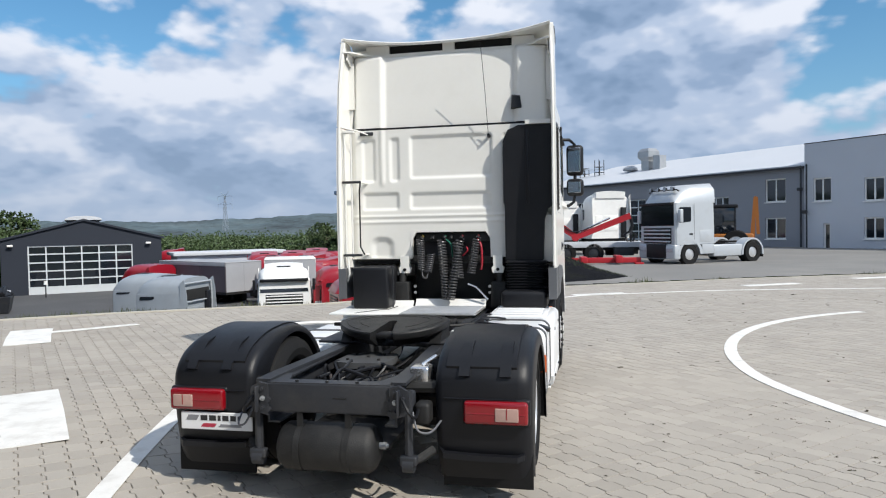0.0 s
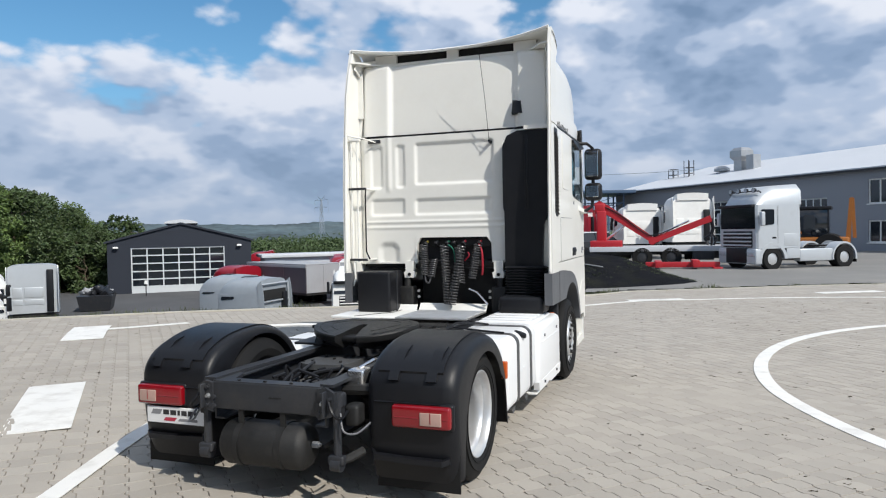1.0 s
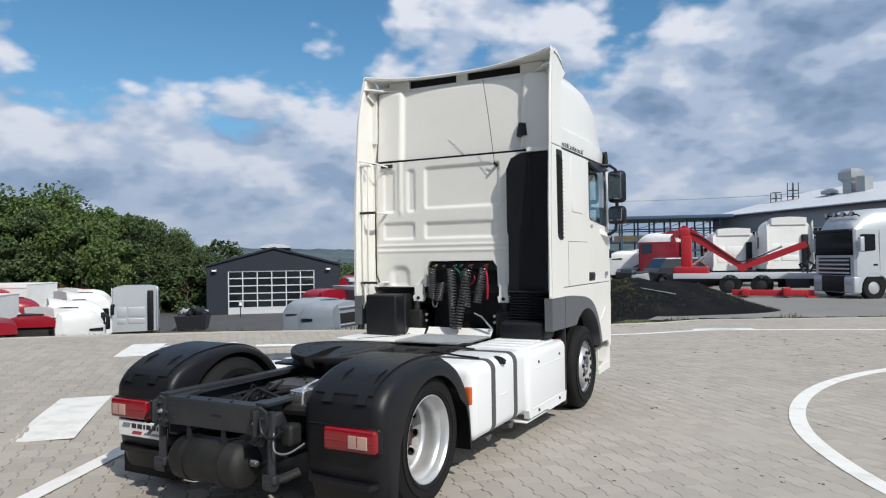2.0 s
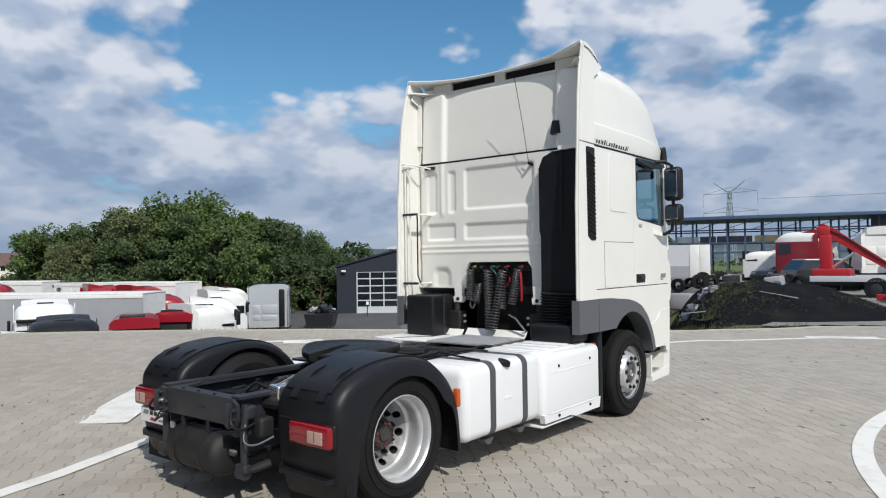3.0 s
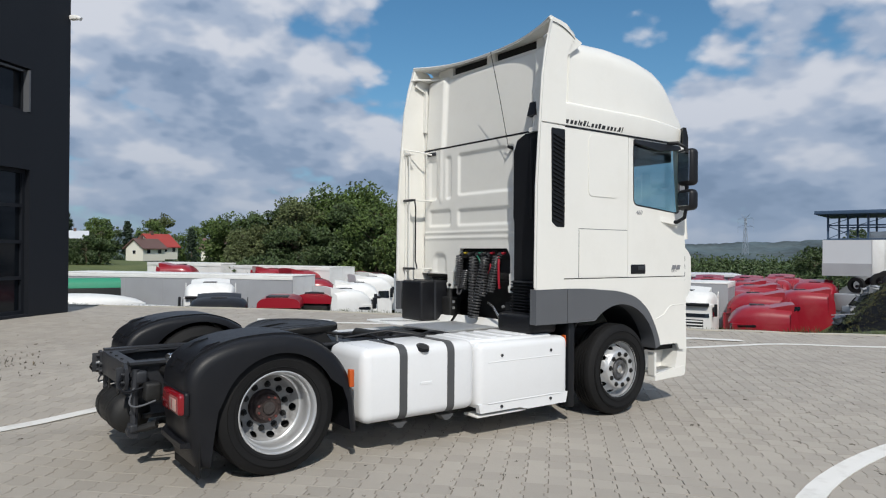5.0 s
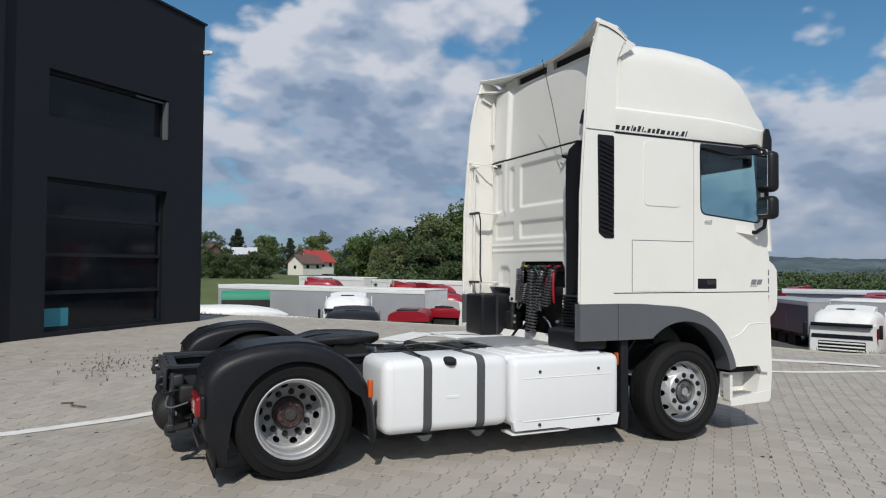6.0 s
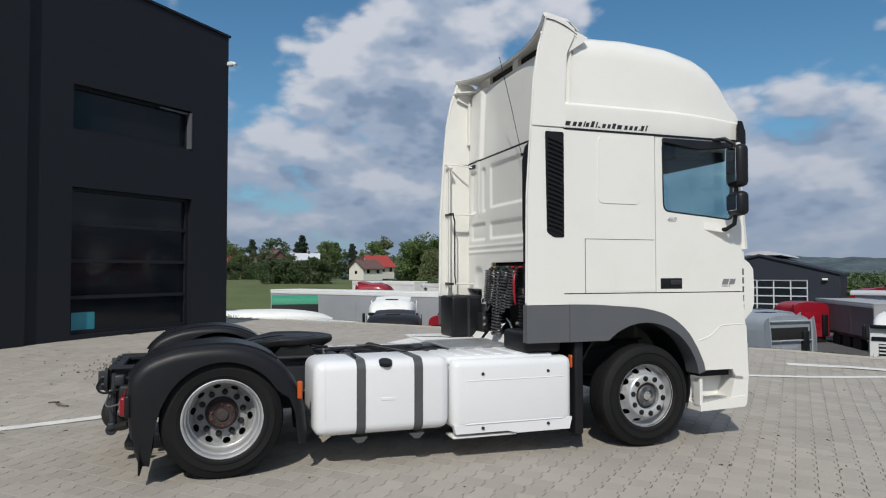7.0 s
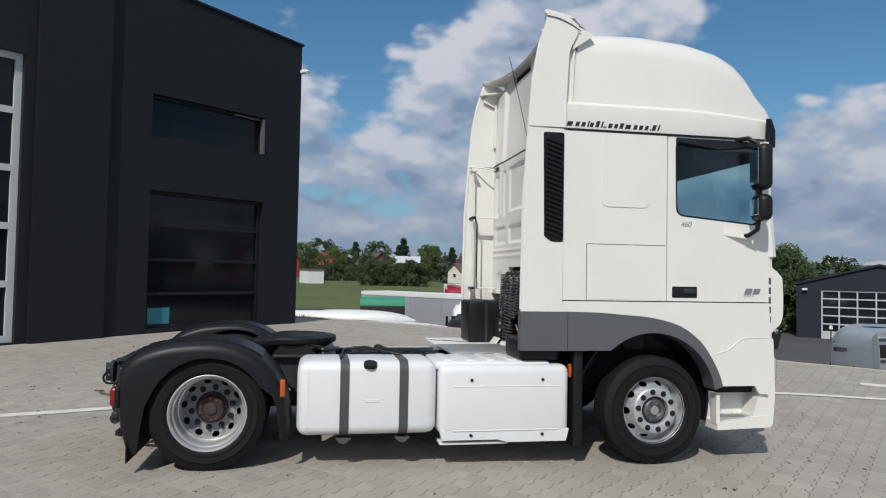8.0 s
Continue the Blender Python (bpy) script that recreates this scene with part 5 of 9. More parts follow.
def tanks():
    for s, y1, fancy in ((1, 1.87, True), (-1, 2.6, False)):
        xs = sorted((s * 0.60, s * 1.215))
        tk = part("fuel_tank", rbox(B(), xs[0], xs[1], 0.70, y1, 0.325, 0.94 if fancy else 0.820, 0.085, 5), SILVERWHITE, truck, "white painted fuel tank")
        sec = rrect(xs[0] - 0.002, xs[1] + 0.002, 0.322, 0.943 if fancy else 0.823, 0.087, 5)
        part("tank_seam", loft_ob([[(x, y, z) for x, z in sec] for y in (0.785, 0.793)]), SILVERWHITE, tk)
        for y in (1.05, 1.545):
            sec = rrect(xs[0] - 0.006, xs[1] + 0.006, 0.319, 0.946 if fancy else 0.826, 0.09, 5)
            bm = B()
            ins = rrect(xs[0] + 0.004, xs[1] - 0.004, 0.329, 0.936 if fancy else 0.816, 0.082, 5)
            loft(bm, [[(x, y, z) for x, z in sec], [(x, y + 0.075, z) for x, z in sec], [(x, y + 0.075, z) for x, z in ins], [(x, y, z) for x, z in ins], [(x, y, z) for x, z in sec]], True, False)
            st = part("tank_strap", bm, STRAP, tk, "dark grey tank strap")
            part("strap_foot", prism(B(), [(y - 0.03, 0.30), (y + 0.105, 0.30), (y + 0.06, 0.255), (y + 0.015, 0.255)], s * 1.06, s * 1.17), STRAP, st)
        cp = part("filler_neck", cyl(B(), (s * 1.155, 1.30, 0.83 if fancy else 0.710), (s * 1.182, 1.30, 0.905 if fancy else 0.785), 0.05, 0.046, 20), SILVERWHITE, tk)
        part("filler_cap", cyl(B(), (s * 1.18, 1.30, 0.898 if fancy else 0.778), (s * 1.19, 1.30, 0.926 if fancy else 0.806), 0.062, 0.056, 24), BLACKPLASTIC, cp, "black filler cap")
        part("embossed_mark", rbox(B(), min(s * 1.213, s * 1.219), max(s * 1.213, s * 1.219), 1.255, 1.38, 0.60, 0.625, 0.002, 1), SILVERWHITE, tk)
        bx = sorted((s * 0.62, s * 1.23))
        y0 = 1.885 if fancy else 2.62
        bk = part("side_box", rbox(B(), bx[0], bx[1], y0, 3.05, 0.30 if s > 0 else 0.3, 0.905, 0.07, 5), SILVERWHITE, truck, "white side equipment box")
        part("side_box_skirt", prism(B(), [(y0 + 0.03, 0.27), (2.40, 0.27), (2.50, 0.245), (3.02, 0.245), (3.045, 0.35), (y0 + 0.01, 0.35)], s * 1.17, s * 1.226), SILVERWHITE, bk, bevel=0.015)
        if fancy:
            for z, y2 in ((0.725, 2.95), (0.35, 2.95)):
                part("pressed_line", rbox(B(), 1.222, 1.2335, 2.0, y2, z - 0.006, z + 0.004, 0.003, 1), SILVERWHITE, bk)
            for y, z in ((2.165, 0.78), (2.80, 0.78), (2.165, 0.31), (2.80, 0.31)):
                part("bolt", cyl(B(), (1.225, y, z), (1.238, y, z), 0.014, n=10), FRAMEGREY, bk)
            part("box_top", rbox(B(), 0.55, 1.15, 1.86, 2.9, 0.85, 0.93, 0.035, 4), SILVERWHITE, bk)
            for k in range(5):
                part("top_rib", rbox(B(), 0.6, 1.1, 1.95 + 0.19 * k, 2.03 + 0.19 * k, 0.918, 0.94, 0.01), SILVERWHITE, bk)
            part("bottom_rail", rbox(B(), 1.0, 1.2, 1.9, 2.5, 0.225, 0.245, 0.006), WHITE_PLAIN, bk)
        part("side_marker", rbox(B(), min(s * 1.1, s * 1.16), max(s * 1.1, s * 1.16), 3.07, 3.095, 0.78, 0.90, 0.012), ORANGE, truck, "orange side marker")
    part("air_pipe", tube(B(), [(0.55, 1.0, 0.97), (0.6, 1.3, 1.0), (0.75, 1.45, 0.98), (0.8, 1.6, 0.95)], 0.010), BLACKPLASTIC, truck)
    part("air_pipe", tube(B(), [(0.5, 0.9, 0.95), (0.62, 1.1, 0.985), (0.9, 1.07, 0.965), (1.1, 1.06, 0.955)], 0.009), BLACKPLASTIC, truck)
    part("white_pipe", tube(B(), [(-1.1, 0.75, 0.99), (-0.8, 0.85, 1.0), (-0.55, 0.95, 0.99)], 0.016), WHITE_PLAIN, truck)


def chassis():
    rnd = random.Random(4)
    for s in (1, -1):
        poly = [(s * 0.43, 0.60), (s * 0.35, 0.60), (s * 0.35, 0.612), (s * 0.418, 0.612), (s * 0.418, 0.848), (s * 0.35, 0.848), (s * 0.35, 0.86), (s * 0.43, 0.86)]
        part("frame_rail", prism(B(), poly, -0.86, 4.9, "y"), FRAMEGREY, truck, "dark grey chassis rail", smooth=0, bevel=0.003)
        part("rail_flange", loft_ob([[(s * a, y, 0.864), (s * (a + 0.095), y, 0.864), (s * (a + 0.095), y, 0.884), (s * a, y, 0.884)] for y, a in ((-0.88, 0.40), (-0.6, 0.395), (-0.2, 0.37), (0.3, 0.345), (0.7, 0.34), (2.1, 0.34))]), FRAMEGREY, truck, smooth=0, bevel=0.005)
        # bracket at the end of the cross member
        cb = part("corner_bracket", prism(B(), [(s * 0.40, 0.66), (s * 0.50, 0.69), (s * 0.525, 0.75), (s * 0.515, 0.84), (s * 0.46, 0.872), (s * 0.40, 0.86)], -0.92, -0.895, "y"), FRAMEGREY, truck, bevel=0.006)
        for bx_, bz_ in ((0.435, 0.71), (0.435, 0.77), (0.435, 0.83), (0.49, 0.74), (0.49, 0.80)):
            part("bolt", cyl(cyl(B(), (s * bx_, -0.92, bz_), (s * bx_, -0.926, bz_), 0.017, n=12), (s * bx_, -0.926, bz_), (s * bx_, -0.944, bz_), 0.011, n=6), TIN if bz_ == 0.77 else FRAMEGREY, cb)
        part("bracket_rib", rbox(B(), min(s * 0.455, s * 0.468), max(s * 0.455, s * 0.468), -0.97, -0.90, 0.69, 0.85, 0.004), FRAMEGREY, cb)
        part("side_valve", rbox(B(), min(s * 0.52, s * 0.62), max(s * 0.52, s * 0.62), -0.80, -0.68, 0.60, 0.74, 0.025), BLACKDIRT, truck, "grimy side valve")
        part("brake_hose", tube(B(), catmull([(s * 0.53, -0.86, 0.70), (s * 0.57, -0.90, 0.60), (s * 0.64, -0.86, 0.58), (s * 0.68, -0.74, 0.62)], 5), 0.007, 6), GREYPLASTIC, truck)
        part("brake_hose", tube(B(), catmull([(s * 0.48, -0.93, 0.80), (s * 0.53, -0.97, 0.73), (s * 0.56, -0.92, 0.68), (s * 0.55, -0.8, 0.70)], 5), 0.01, 6), BLACKPLASTIC, truck)
        # bolts along the rail
        for k in range(10):
            part("bolt", cyl(B(), (s * 0.43, -0.6 + 0.27 * k, 0.78 - 0.1 * (k % 2)), (s * 0.448, -0.6 + 0.27 * k, 0.78 - 0.1 * (k % 2)), 0.017, n=7), FRAMEGREY, truck)
        # rear posts with rollers
        x = s * 0.5
        up = part("underrun_post", tube(B(), [(x, -0.84, 0.83), (x, -0.85, 0.6), (x, -0.85, 0.40)], 0.027), FRAMEGREY, truck, "grey underrun post")
        part("post_bracket", rbox(B(), x - 0.035, x + 0.03, -0.85, -0.76, 0.72, 0.82, 0.02), FRAMEGREY, up)
        part("roller", cyl(B(), (x - 0.035, -0.86, 0.37), (x + 0.035, -0.86, 0.37), 0.045, n=18), FRAMEGREY, up)
        part("roller_fork", rbox(B(), x - 0.055, x + 0.055, -0.89, -0.83, 0.37, 0.43, 0.012), FRAMEGREY, up)
        part("post_arm", tube(B(), [(x + s * 0.02, -0.85, 0.385), (x + s * 0.06, -0.80, 0.40), (x + s * 0.12, -0.72, 0.43)], [0.02, 0.03, 0.03]), BLACKDIRT, up)
        part("lamp_arm", tube(B(), [(s * 0.43, -0.62, 0.80), (s * 0.62, -0.6, 0.80), (s * 0.7, -0.6, 0.79)], 0.04), BLACKDIRT, truck)
        for z in (0.76, 0.70):
            part("bolt", cyl(B(), (s * 0.40, -0.9, z), (s * 0.40, -0.925, z), 0.018, n=7), FRAMEGREY, truck)
            part("bolt", cyl(B(), (s * 0.44, -0.86, z + 0.03), (s * 0.475, -0.86, z + 0.03), 0.018, n=7), FRAMEGREY, truck)
    # rear cross member, bevelled to the rails
    poly = [(-0.46, -0.62), (-0.44, -0.86), (-0.40, -0.90), (0.40, -0.90), (0.44, -0.86), (0.46, -0.62), (0.36, -0.62), (0.30, -0.80), (-0.30, -0.80), (-0.36, -0.62)]
    bm = B()
    prism(bm, poly, 0.845, 0.87, "z")
    part("cross_member_top", bm, FRAMEGREY, truck, bevel=0.004)
    cm = part("cross_member", rbox(B(), -0.42, 0.42, -0.905, -0.87, 0.68, 0.866, 0.012), FRAMEGREY, truck, "dark grey rear cross member")
    part("number_tag", rbox(B(), 0.03, 0.12, -0.909, -0.904, 0.775, 0.783, 0.001, 1), BLACKDIRT, cm)
    for k in range(3):
        part("bolt", cyl(B(), (-0.22 + 0.2 * k, -0.87, 0.872), (-0.22 + 0.2 * k, -0.87, 0.88), 0.012, n=8), BLACKDIRT, cm)
    # valve block on the right rail
    vb = part("valve_block", rbox(B(), 0.45, 0.58, -0.62, -0.48, 0.80, 0.93, 0.02), CHROME, truck, "silver air valve block")
    part("valve_tube", tube(B(), [(0.52, -0.55, 0.93), (0.6, -0.5, 0.98), (0.64, -0.4, 0.95)], 0.014), CHROME, vb)
    # air tank slung across the back
    prof = [(-0.365, 0.0), (-0.36, 0.08), (-0.335, 0.13), (-0.30, 0.152), (0.24, 0.152), (0.275, 0.13), (0.30, 0.08), (0.305, 0.0)]
    bm = lathe(B(), prof, 40, "x")
    bmesh.ops.translate(bm, vec=(0, -0.82, 0.45), verts=bm.verts)
    at = part("air_tank", bm, BLACKDIRT, truck, "grimy black air tank")
    for x in (-0.2, 0.12):
        bm = lathe(B(), [(x - 0.02, 0.150), (x - 0.02, 0.158), (x + 0.02, 0.158), (x + 0.02, 0.150)], 40, "x")
        bmesh.ops.translate(bm, vec=(0, -0.82, 0.45), verts=bm.verts)
        box(bm, x - 0.02, x + 0.02, -0.89, -0.88, 0.58, 0.72)
        part("tank_band", bm, BLACKDIRT, at)
    part("drain_plug", cyl(cyl(B(), (0.30, -0.82, 0.47), (0.345, -0.82, 0.47), 0.022, n=10), (0.34, -0.82, 0.47), (0.36, -0.82, 0.47), 0.012, n=8), TIN, at)
    # axle, springs and pipes between the rails
    ax = part("rear_axle", cyl(B(), (-0.85, 0, 0.53), (0.85, 0, 0.53), 0.085, n=20), BLACKDIRT, truck)
    part("differential", lathe_at([(-0.2, 0.0), (-0.18, 0.16), (0, 0.22), (0.18, 0.16), (0.2, 0.0)], (0, 0.05, 0.54), "y"), BLACKDIRT, ax)
    part("front_axle", cyl(B(), (-0.85, 3.83, 0.48), (0.85, 3.83, 0.48), 0.06, n=16), BLACKDIRT, truck)
    part("prop_shaft", cyl(B(), (0, 0.25, 0.58), (0, 2.6, 0.66), 0.06, n=16), BLACKDIRT, truck)
    for s in (1, -1):
        for y in (-0.32, 0.34):
            part("air_spring", lathe_at([(0.0, 0.0), (0.0, 0.11), (0.06, 0.14), (0.13, 0.11), (0.2, 0.14), (0.26, 0.11), (0.26, 0.0)], (s * 0.56, y, 0.5), "z"), RUBBER, truck)
    gc = part("gear_cover", prism(B(), quad_round([(-0.34, 0.06), (-0.2, 0.02), (0.06, 0.04), (0.1, 0.2), (0.08, 0.44), (-0.12, 0.48), (-0.32, 0.42)], 0.05, 4), 0.77, 0.815, "z"), STRAP, truck, "dark grey scalloped axle cover plate", bevel=0.008)
    for k, (x, y) in enumerate(((-0.25, 0.14), (-0.12, 0.26), (0.0, 0.14), (-0.02, 0.36), (-0.25, 0.36))):
        part("bolt", cyl(B(), (x, y, 0.815), (x, y, 0.828), 0.013, n=7), BLACKDIRT, gc)
    part("axle_casing", rbox(B(), -0.3, 0.06, 0.05, 0.42, 0.62, 0.77, 0.05), BLACKDIRT, truck)
    part("cross_plate", rbox(B(), -0.35, 0.35, -0.1, 0.02, 0.62, 0.66, 0.01), BLACKDIRT, truck)
    part("belly_pan", box(B(), -0.34, 0.34, -0.75, 2.8, 0.42, 0.45), BLACKDIRT, truck)
    for k in range(26):
        x0, y0, z0 = rnd.uniform(-0.3, 0.3), rnd.uniform(-0.7, 0.3), rnd.uniform(0.66, 0.82)
        pts = [(x0, y0, z0)]
        for j in range(5):
            pts.append((min(max(pts[-1][0] + rnd.uniform(-0.12, 0.12), -0.32), 0.32), pts[-1][1] + rnd.uniform(0.02, 0.16), min(max(z0 + rnd.uniform(-0.08, 0.06), 0.6), 0.83)))
        part("air_pipe", tube(B(), catmull([tuple(p) for p in pts], 4), rnd.choice([0.008, 0.011, 0.014]), 6), BLACKPLASTIC if k % 5 else FRAMEGREY, truck)
    for k in range(10):
        x, y = rnd.uniform(-0.28, 0.28), rnd.uniform(-0.6, 0.2)
        part("pipe_fitting", cyl(B(), (x, y, 0.70), (x + rnd.uniform(-0.04, 0.04), y + 0.04, 0.75), 0.012, n=8), CHROME if k == 3 else COIL_Y if k == 4 else TIN_DULL, truck)
    for k in range(9):
        x0 = rnd.uniform(-0.3, 0.3)
        pts = [(x0 + rnd.uniform(-0.05, 0.05), 1.15 + 0.2 * j, 0.84 + rnd.uniform(-0.03, 0.04)) for j in range(6)]
        part("air_pipe", tube(B(), catmull(pts, 3), 0.012, 6), BLACKPLASTIC, truck)
    for y in (1.3, 1.85):
        part("cross_tie", rbox(B(), -0.42, 0.42, y, y + 0.08, 0.72, 0.84, 0.01), FRAMEGREY, truck)
    for k in range(8):
        x0, y0 = rnd.uniform(-0.3, 0.3), rnd.uniform(1.1, 1.95)
        part("valve", rbox(B(), x0 - 0.05, x0 + 0.05, y0 - 0.04, y0 + 0.04, 0.80, 0.86 + 0.03 * rnd.random(), 0.015), BLACKDIRT if k % 3 else GREASE, truck)
    for k in range(3):
        y0 = 1.1 + 0.3 * k
        part("air_pipe", tube(B(), catmull([(0.46, y0, 0.9), (0.55, y0 + 0.15, 0.935 + 0.01 * k), (0.62, y0 + 0.32, 0.93), (0.58, y0 + 0.45, 0.90)], 4), 0.011, 6), BLACKPLASTIC, truck)
    part("pale_tag", rbox(B(), 0.36, 0.42, 1.05, 1.22, 0.886, 0.892, 0.002, 1), WHITE_PLAIN, truck, "pale cable tag")
    part("lifting_loop", tube(B(), catmull([(0.37, 0.78, 0.89), (0.37, 0.80, 0.97), (0.37, 0.90, 0.97), (0.37, 0.92, 0.89)], 4), 0.012, 6), TIN, truck)
    part("air_cylinder", cyl(B(), (-0.30, 1.5, 0.88), (0.1, 1.55, 0.88), 0.055, n=16), BLACKDIRT, truck)
    # fifth wheel
    rim_out = [(0.46 * math.sin(radians(a)), 0.62 + (0.43 if abs(a) < 90 else 0.40) * math.cos(radians(a))) for a in range(168, -169, -6)]
    poly = [(0.035, 0.56), (0.045, 0.45), (0.075, 0.28)] + rim_out + [(-0.075, 0.28), (-0.045, 0.45), (-0.035, 0.56), (-0.02, 0.60), (0.02, 0.60)]
    drop = lambda y: 0.16 * max(0.0, 0.52 - y) + 0.02 * max(0.0, y - 0.8)
    shrink = lambda x, y, k: (x * k, 0.62 + (y - 0.62) * k)
    bm = B()
    loft(bm, [[(*shrink(x, y, k), z - drop(y)) for x, y in poly] for k, z in ((0.74, 0.945), (0.9, 0.985), (0.985, 1.005), (1.0, 1.018), (1.0, 1.05), (0.985, 1.06))])
    fw = part("fifth_wheel", bm, GREASE, truck, "black greased fifth wheel coupling plate", smooth=30)
    for q in (0.3, 0.4):
        part("grease_groove", tube(B(), [(q * math.sin(radians(a)), 0.62 + q * 0.9 * math.cos(radians(a)), 1.0605 - drop(0.62 + q * 0.9 * math.cos(radians(a)))) for a in range(-150, 151, 10)], 0.0022, 5), BLACKDIRT, fw)
    part("lock_bar", rbox(B(), -0.56, -0.44, 0.66, 0.70, 1.0, 1.03, 0.008), GREASE, fw)
    part("lock_jaw", rbox(B(), -0.09, 0.09, 0.30, 0.44, 0.95, 1.0, 0.02), GREASE, fw)
    for s in (1, -1):
        part("fifth_wheel_leg", prism(B(), [(0.45, 0.9), (0.85, 0.9), (0.75, 1.03), (0.55, 1.03)], s * 0.33, s * 0.42), GREASE, fw, bevel=0.01)
    part("fifth_wheel_bed", rbox(B(), -0.62, 0.5, 0.46, 1.04, 0.888, 0.91, 0.006), FRAMEGREY, truck)
    part("release_handle", tube(B(), [(0.3, 0.75, 1.0), (0.5, 0.85, 0.99), (0.62, 0.9, 1.0)], 0.013), GREASE, fw)
    part("front_apron_plate", rbox(B(), -0.34, 0.34, 1.95, 2.1, 0.80, 0.88, 0.02), BLACKDIRT, truck)


def lathe_at(prof, c, axis):
    bm = lathe(B(), prof, 32, axis)
    bmesh.ops.translate(bm, vec=c, verts=bm.verts)
    return bm


def mudguards():
    for s, lz in ((1, 0.60), (-1, 0.62)):
        outer = [(-0.60, 0.22), (-0.655, 0.40), (-0.685, 0.62), (-0.685, 0.80), (-0.66, 0.90), (-0.56, 1.0), (-0.36, 1.075), (-0.12, 1.105), (0.10, 1.10), (0.30, 1.04), (0.46, 0.93), (0.57, 0.78), (0.63, 0.6), (0.66, 0.30)]
        inner = [(0.63, 0.30), (0.595, 0.6), (0.53, 0.76)] + [(0.0 + 0.525 * math.cos(radians(a)), 0.525 + 0.525 * math.sin(radians(a))) for a in range(30, 158, 8)] + [(-0.50, 0.60), (-0.52, 0.4), (-0.53, 0.22)]
        o = catmull(outer, 3)
        x0, x1 = s * 0.625, s * 1.245
        bm = B()
        pull = lambda p, d: (p[0] * (1 - d / math.hypot(p[0], p[1] - 0.45)), 0.45 + (p[1] - 0.45) * (1 - d / math.hypot(p[0], p[1] - 0.45)))
        lip = [(0.60, 0.30), (0.56, 0.52), (0.505, 0.67)] + [(0.002 + 0.462 * math.cos(radians(a)), 0.515 + 0.462 * math.sin(radians(a))) for a in range(30, 158, 8)] + [(-0.47, 0.60), (-0.50, 0.4), (-0.52, 0.22)]
        loft(bm, [[(s * x, *pull(p, d)) for p in o] + [(s * x, *p) for p in (lip if x > 1.23 else inner)] for x, d in ((0.625, 0.055), (0.632, 0.03), (0.65, 0.01), (0.68, 0.0), (1.15, 0.0), (1.19, 0.008), (1.22, 0.026), (1.238, 0.052), (1.245, 0.09))], True, False)
        for qx in (0.625, 1.245):
            bmesh.ops.triangle_fill(bm, use_beauty=True, use_dissolve=False, edges=[e for e in bm.edges if all(abs(abs(v.co.x) - qx) < 1e-5 for v in e.verts)])
        mg = part("mudguard", bm, BLACKPLASTIC, truck, "black plastic rear mudguard", smooth=50)
        # removable top hatch
        lid = [p for p in o if p[1] > 0.93 and p[0] < 0.42]
        rings = [[(x, p[0] * 1.012, p[1] + 0.012) for p in lid] + [(x, p[0], p[1] - 0.01) for p in lid[::-1]] for x in (s * 0.70, s * 1.15)]
        ld = part("mudguard_hatch", loft_ob(rings), BLACKPLASTIC, mg, bevel=0.012, segs=3, smooth=40)
        for x in (0.82, 1.08):
            part("hatch_clip", prism(B(), [(-0.665, 0.885), (-0.64, 0.905), (-0.50, 1.03), (-0.42, 1.062), (-0.42, 1.08), (-0.52, 1.055), (-0.66, 0.935), (-0.69, 0.895)], s * (x - 0.035), s * (x + 0.035)), BLACKPLASTIC, ld, bevel=0.005)
        # rear panel lip below the lamps
        part("mudguard_lip", loft_ob([[(s * x, -0.665 - q, z), (s * x, -0.70 - q, z - 0.005), (s * x, -0.70 - q, z - 0.04), (s * x, -0.655 - q, z - 0.05)] for x, z, q in ((0.64, 0.44, -0.05), (0.68, 0.41, 0.0), (0.9, 0.40, 0.0), (1.15, 0.40, 0.0), (1.19, 0.41, -0.03))]), BLACKPLASTIC, mg)
        part("mudflap", rbox(B(), min(s * 0.66, s * 1.24), max(s * 0.66, s * 1.24), -0.60, -0.585, 0.16, 0.5, 0.006), RUBBER, mg)
        part("crease", loft_ob([[(s * x, -0.69, 0.757), (s * x, -0.70, 0.752), (s * x, -0.69, 0.745)] for x in (0.69, 1.15)]), BLACKPLASTIC, mg)
        # lamp
        lx = sorted((s * 0.82, s * 1.222))
        lp = part("tail_lamp", rbox(B(), lx[0], lx[1], -0.735, -0.66, lz, lz + 0.145, 0.022, 4), REDLENS, truck, "red and clear tail lamp")
        cx = (1.02, 1.165) if s > 0 else (-1.19, -1.045)
        part("reversing_lens", rbox(B(), cx[0], cx[1], -0.742, -0.73, lz + 0.025, lz + 0.108, 0.018, 4), CLEARLENS, lp, "clear reversing lens")
        part("lens_rib", rbox(B(), (cx[0] + cx[1]) / 2 - 0.003, (cx[0] + cx[1]) / 2 + 0.003, -0.7445, -0.742, lz + 0.04, lz + 0.11, 0.001, 1), REDLENS, lp)
        part("lens_band", rbox(B(), lx[0] + 0.02, lx[1] - 0.02, -0.738, -0.733, lz + 0.065, lz + 0.075, 0.002, 1), REDLENS, lp)
        part("lamp_socket", rbox(B(), lx[0] - 0.012, lx[1] + 0.012, -0.70, -0.655, lz - 0.012, lz + 0.157, 0.02), BLACKPLASTIC, lp)
        # front end with an orange marker
        part("guard_marker", rbox(B(), min(s * 1.20, s * 1.25), max(s * 1.20, s * 1.25), 0.565, 0.605, 0.66, 0.80, 0.01), ORANGE, mg, "orange side marker")
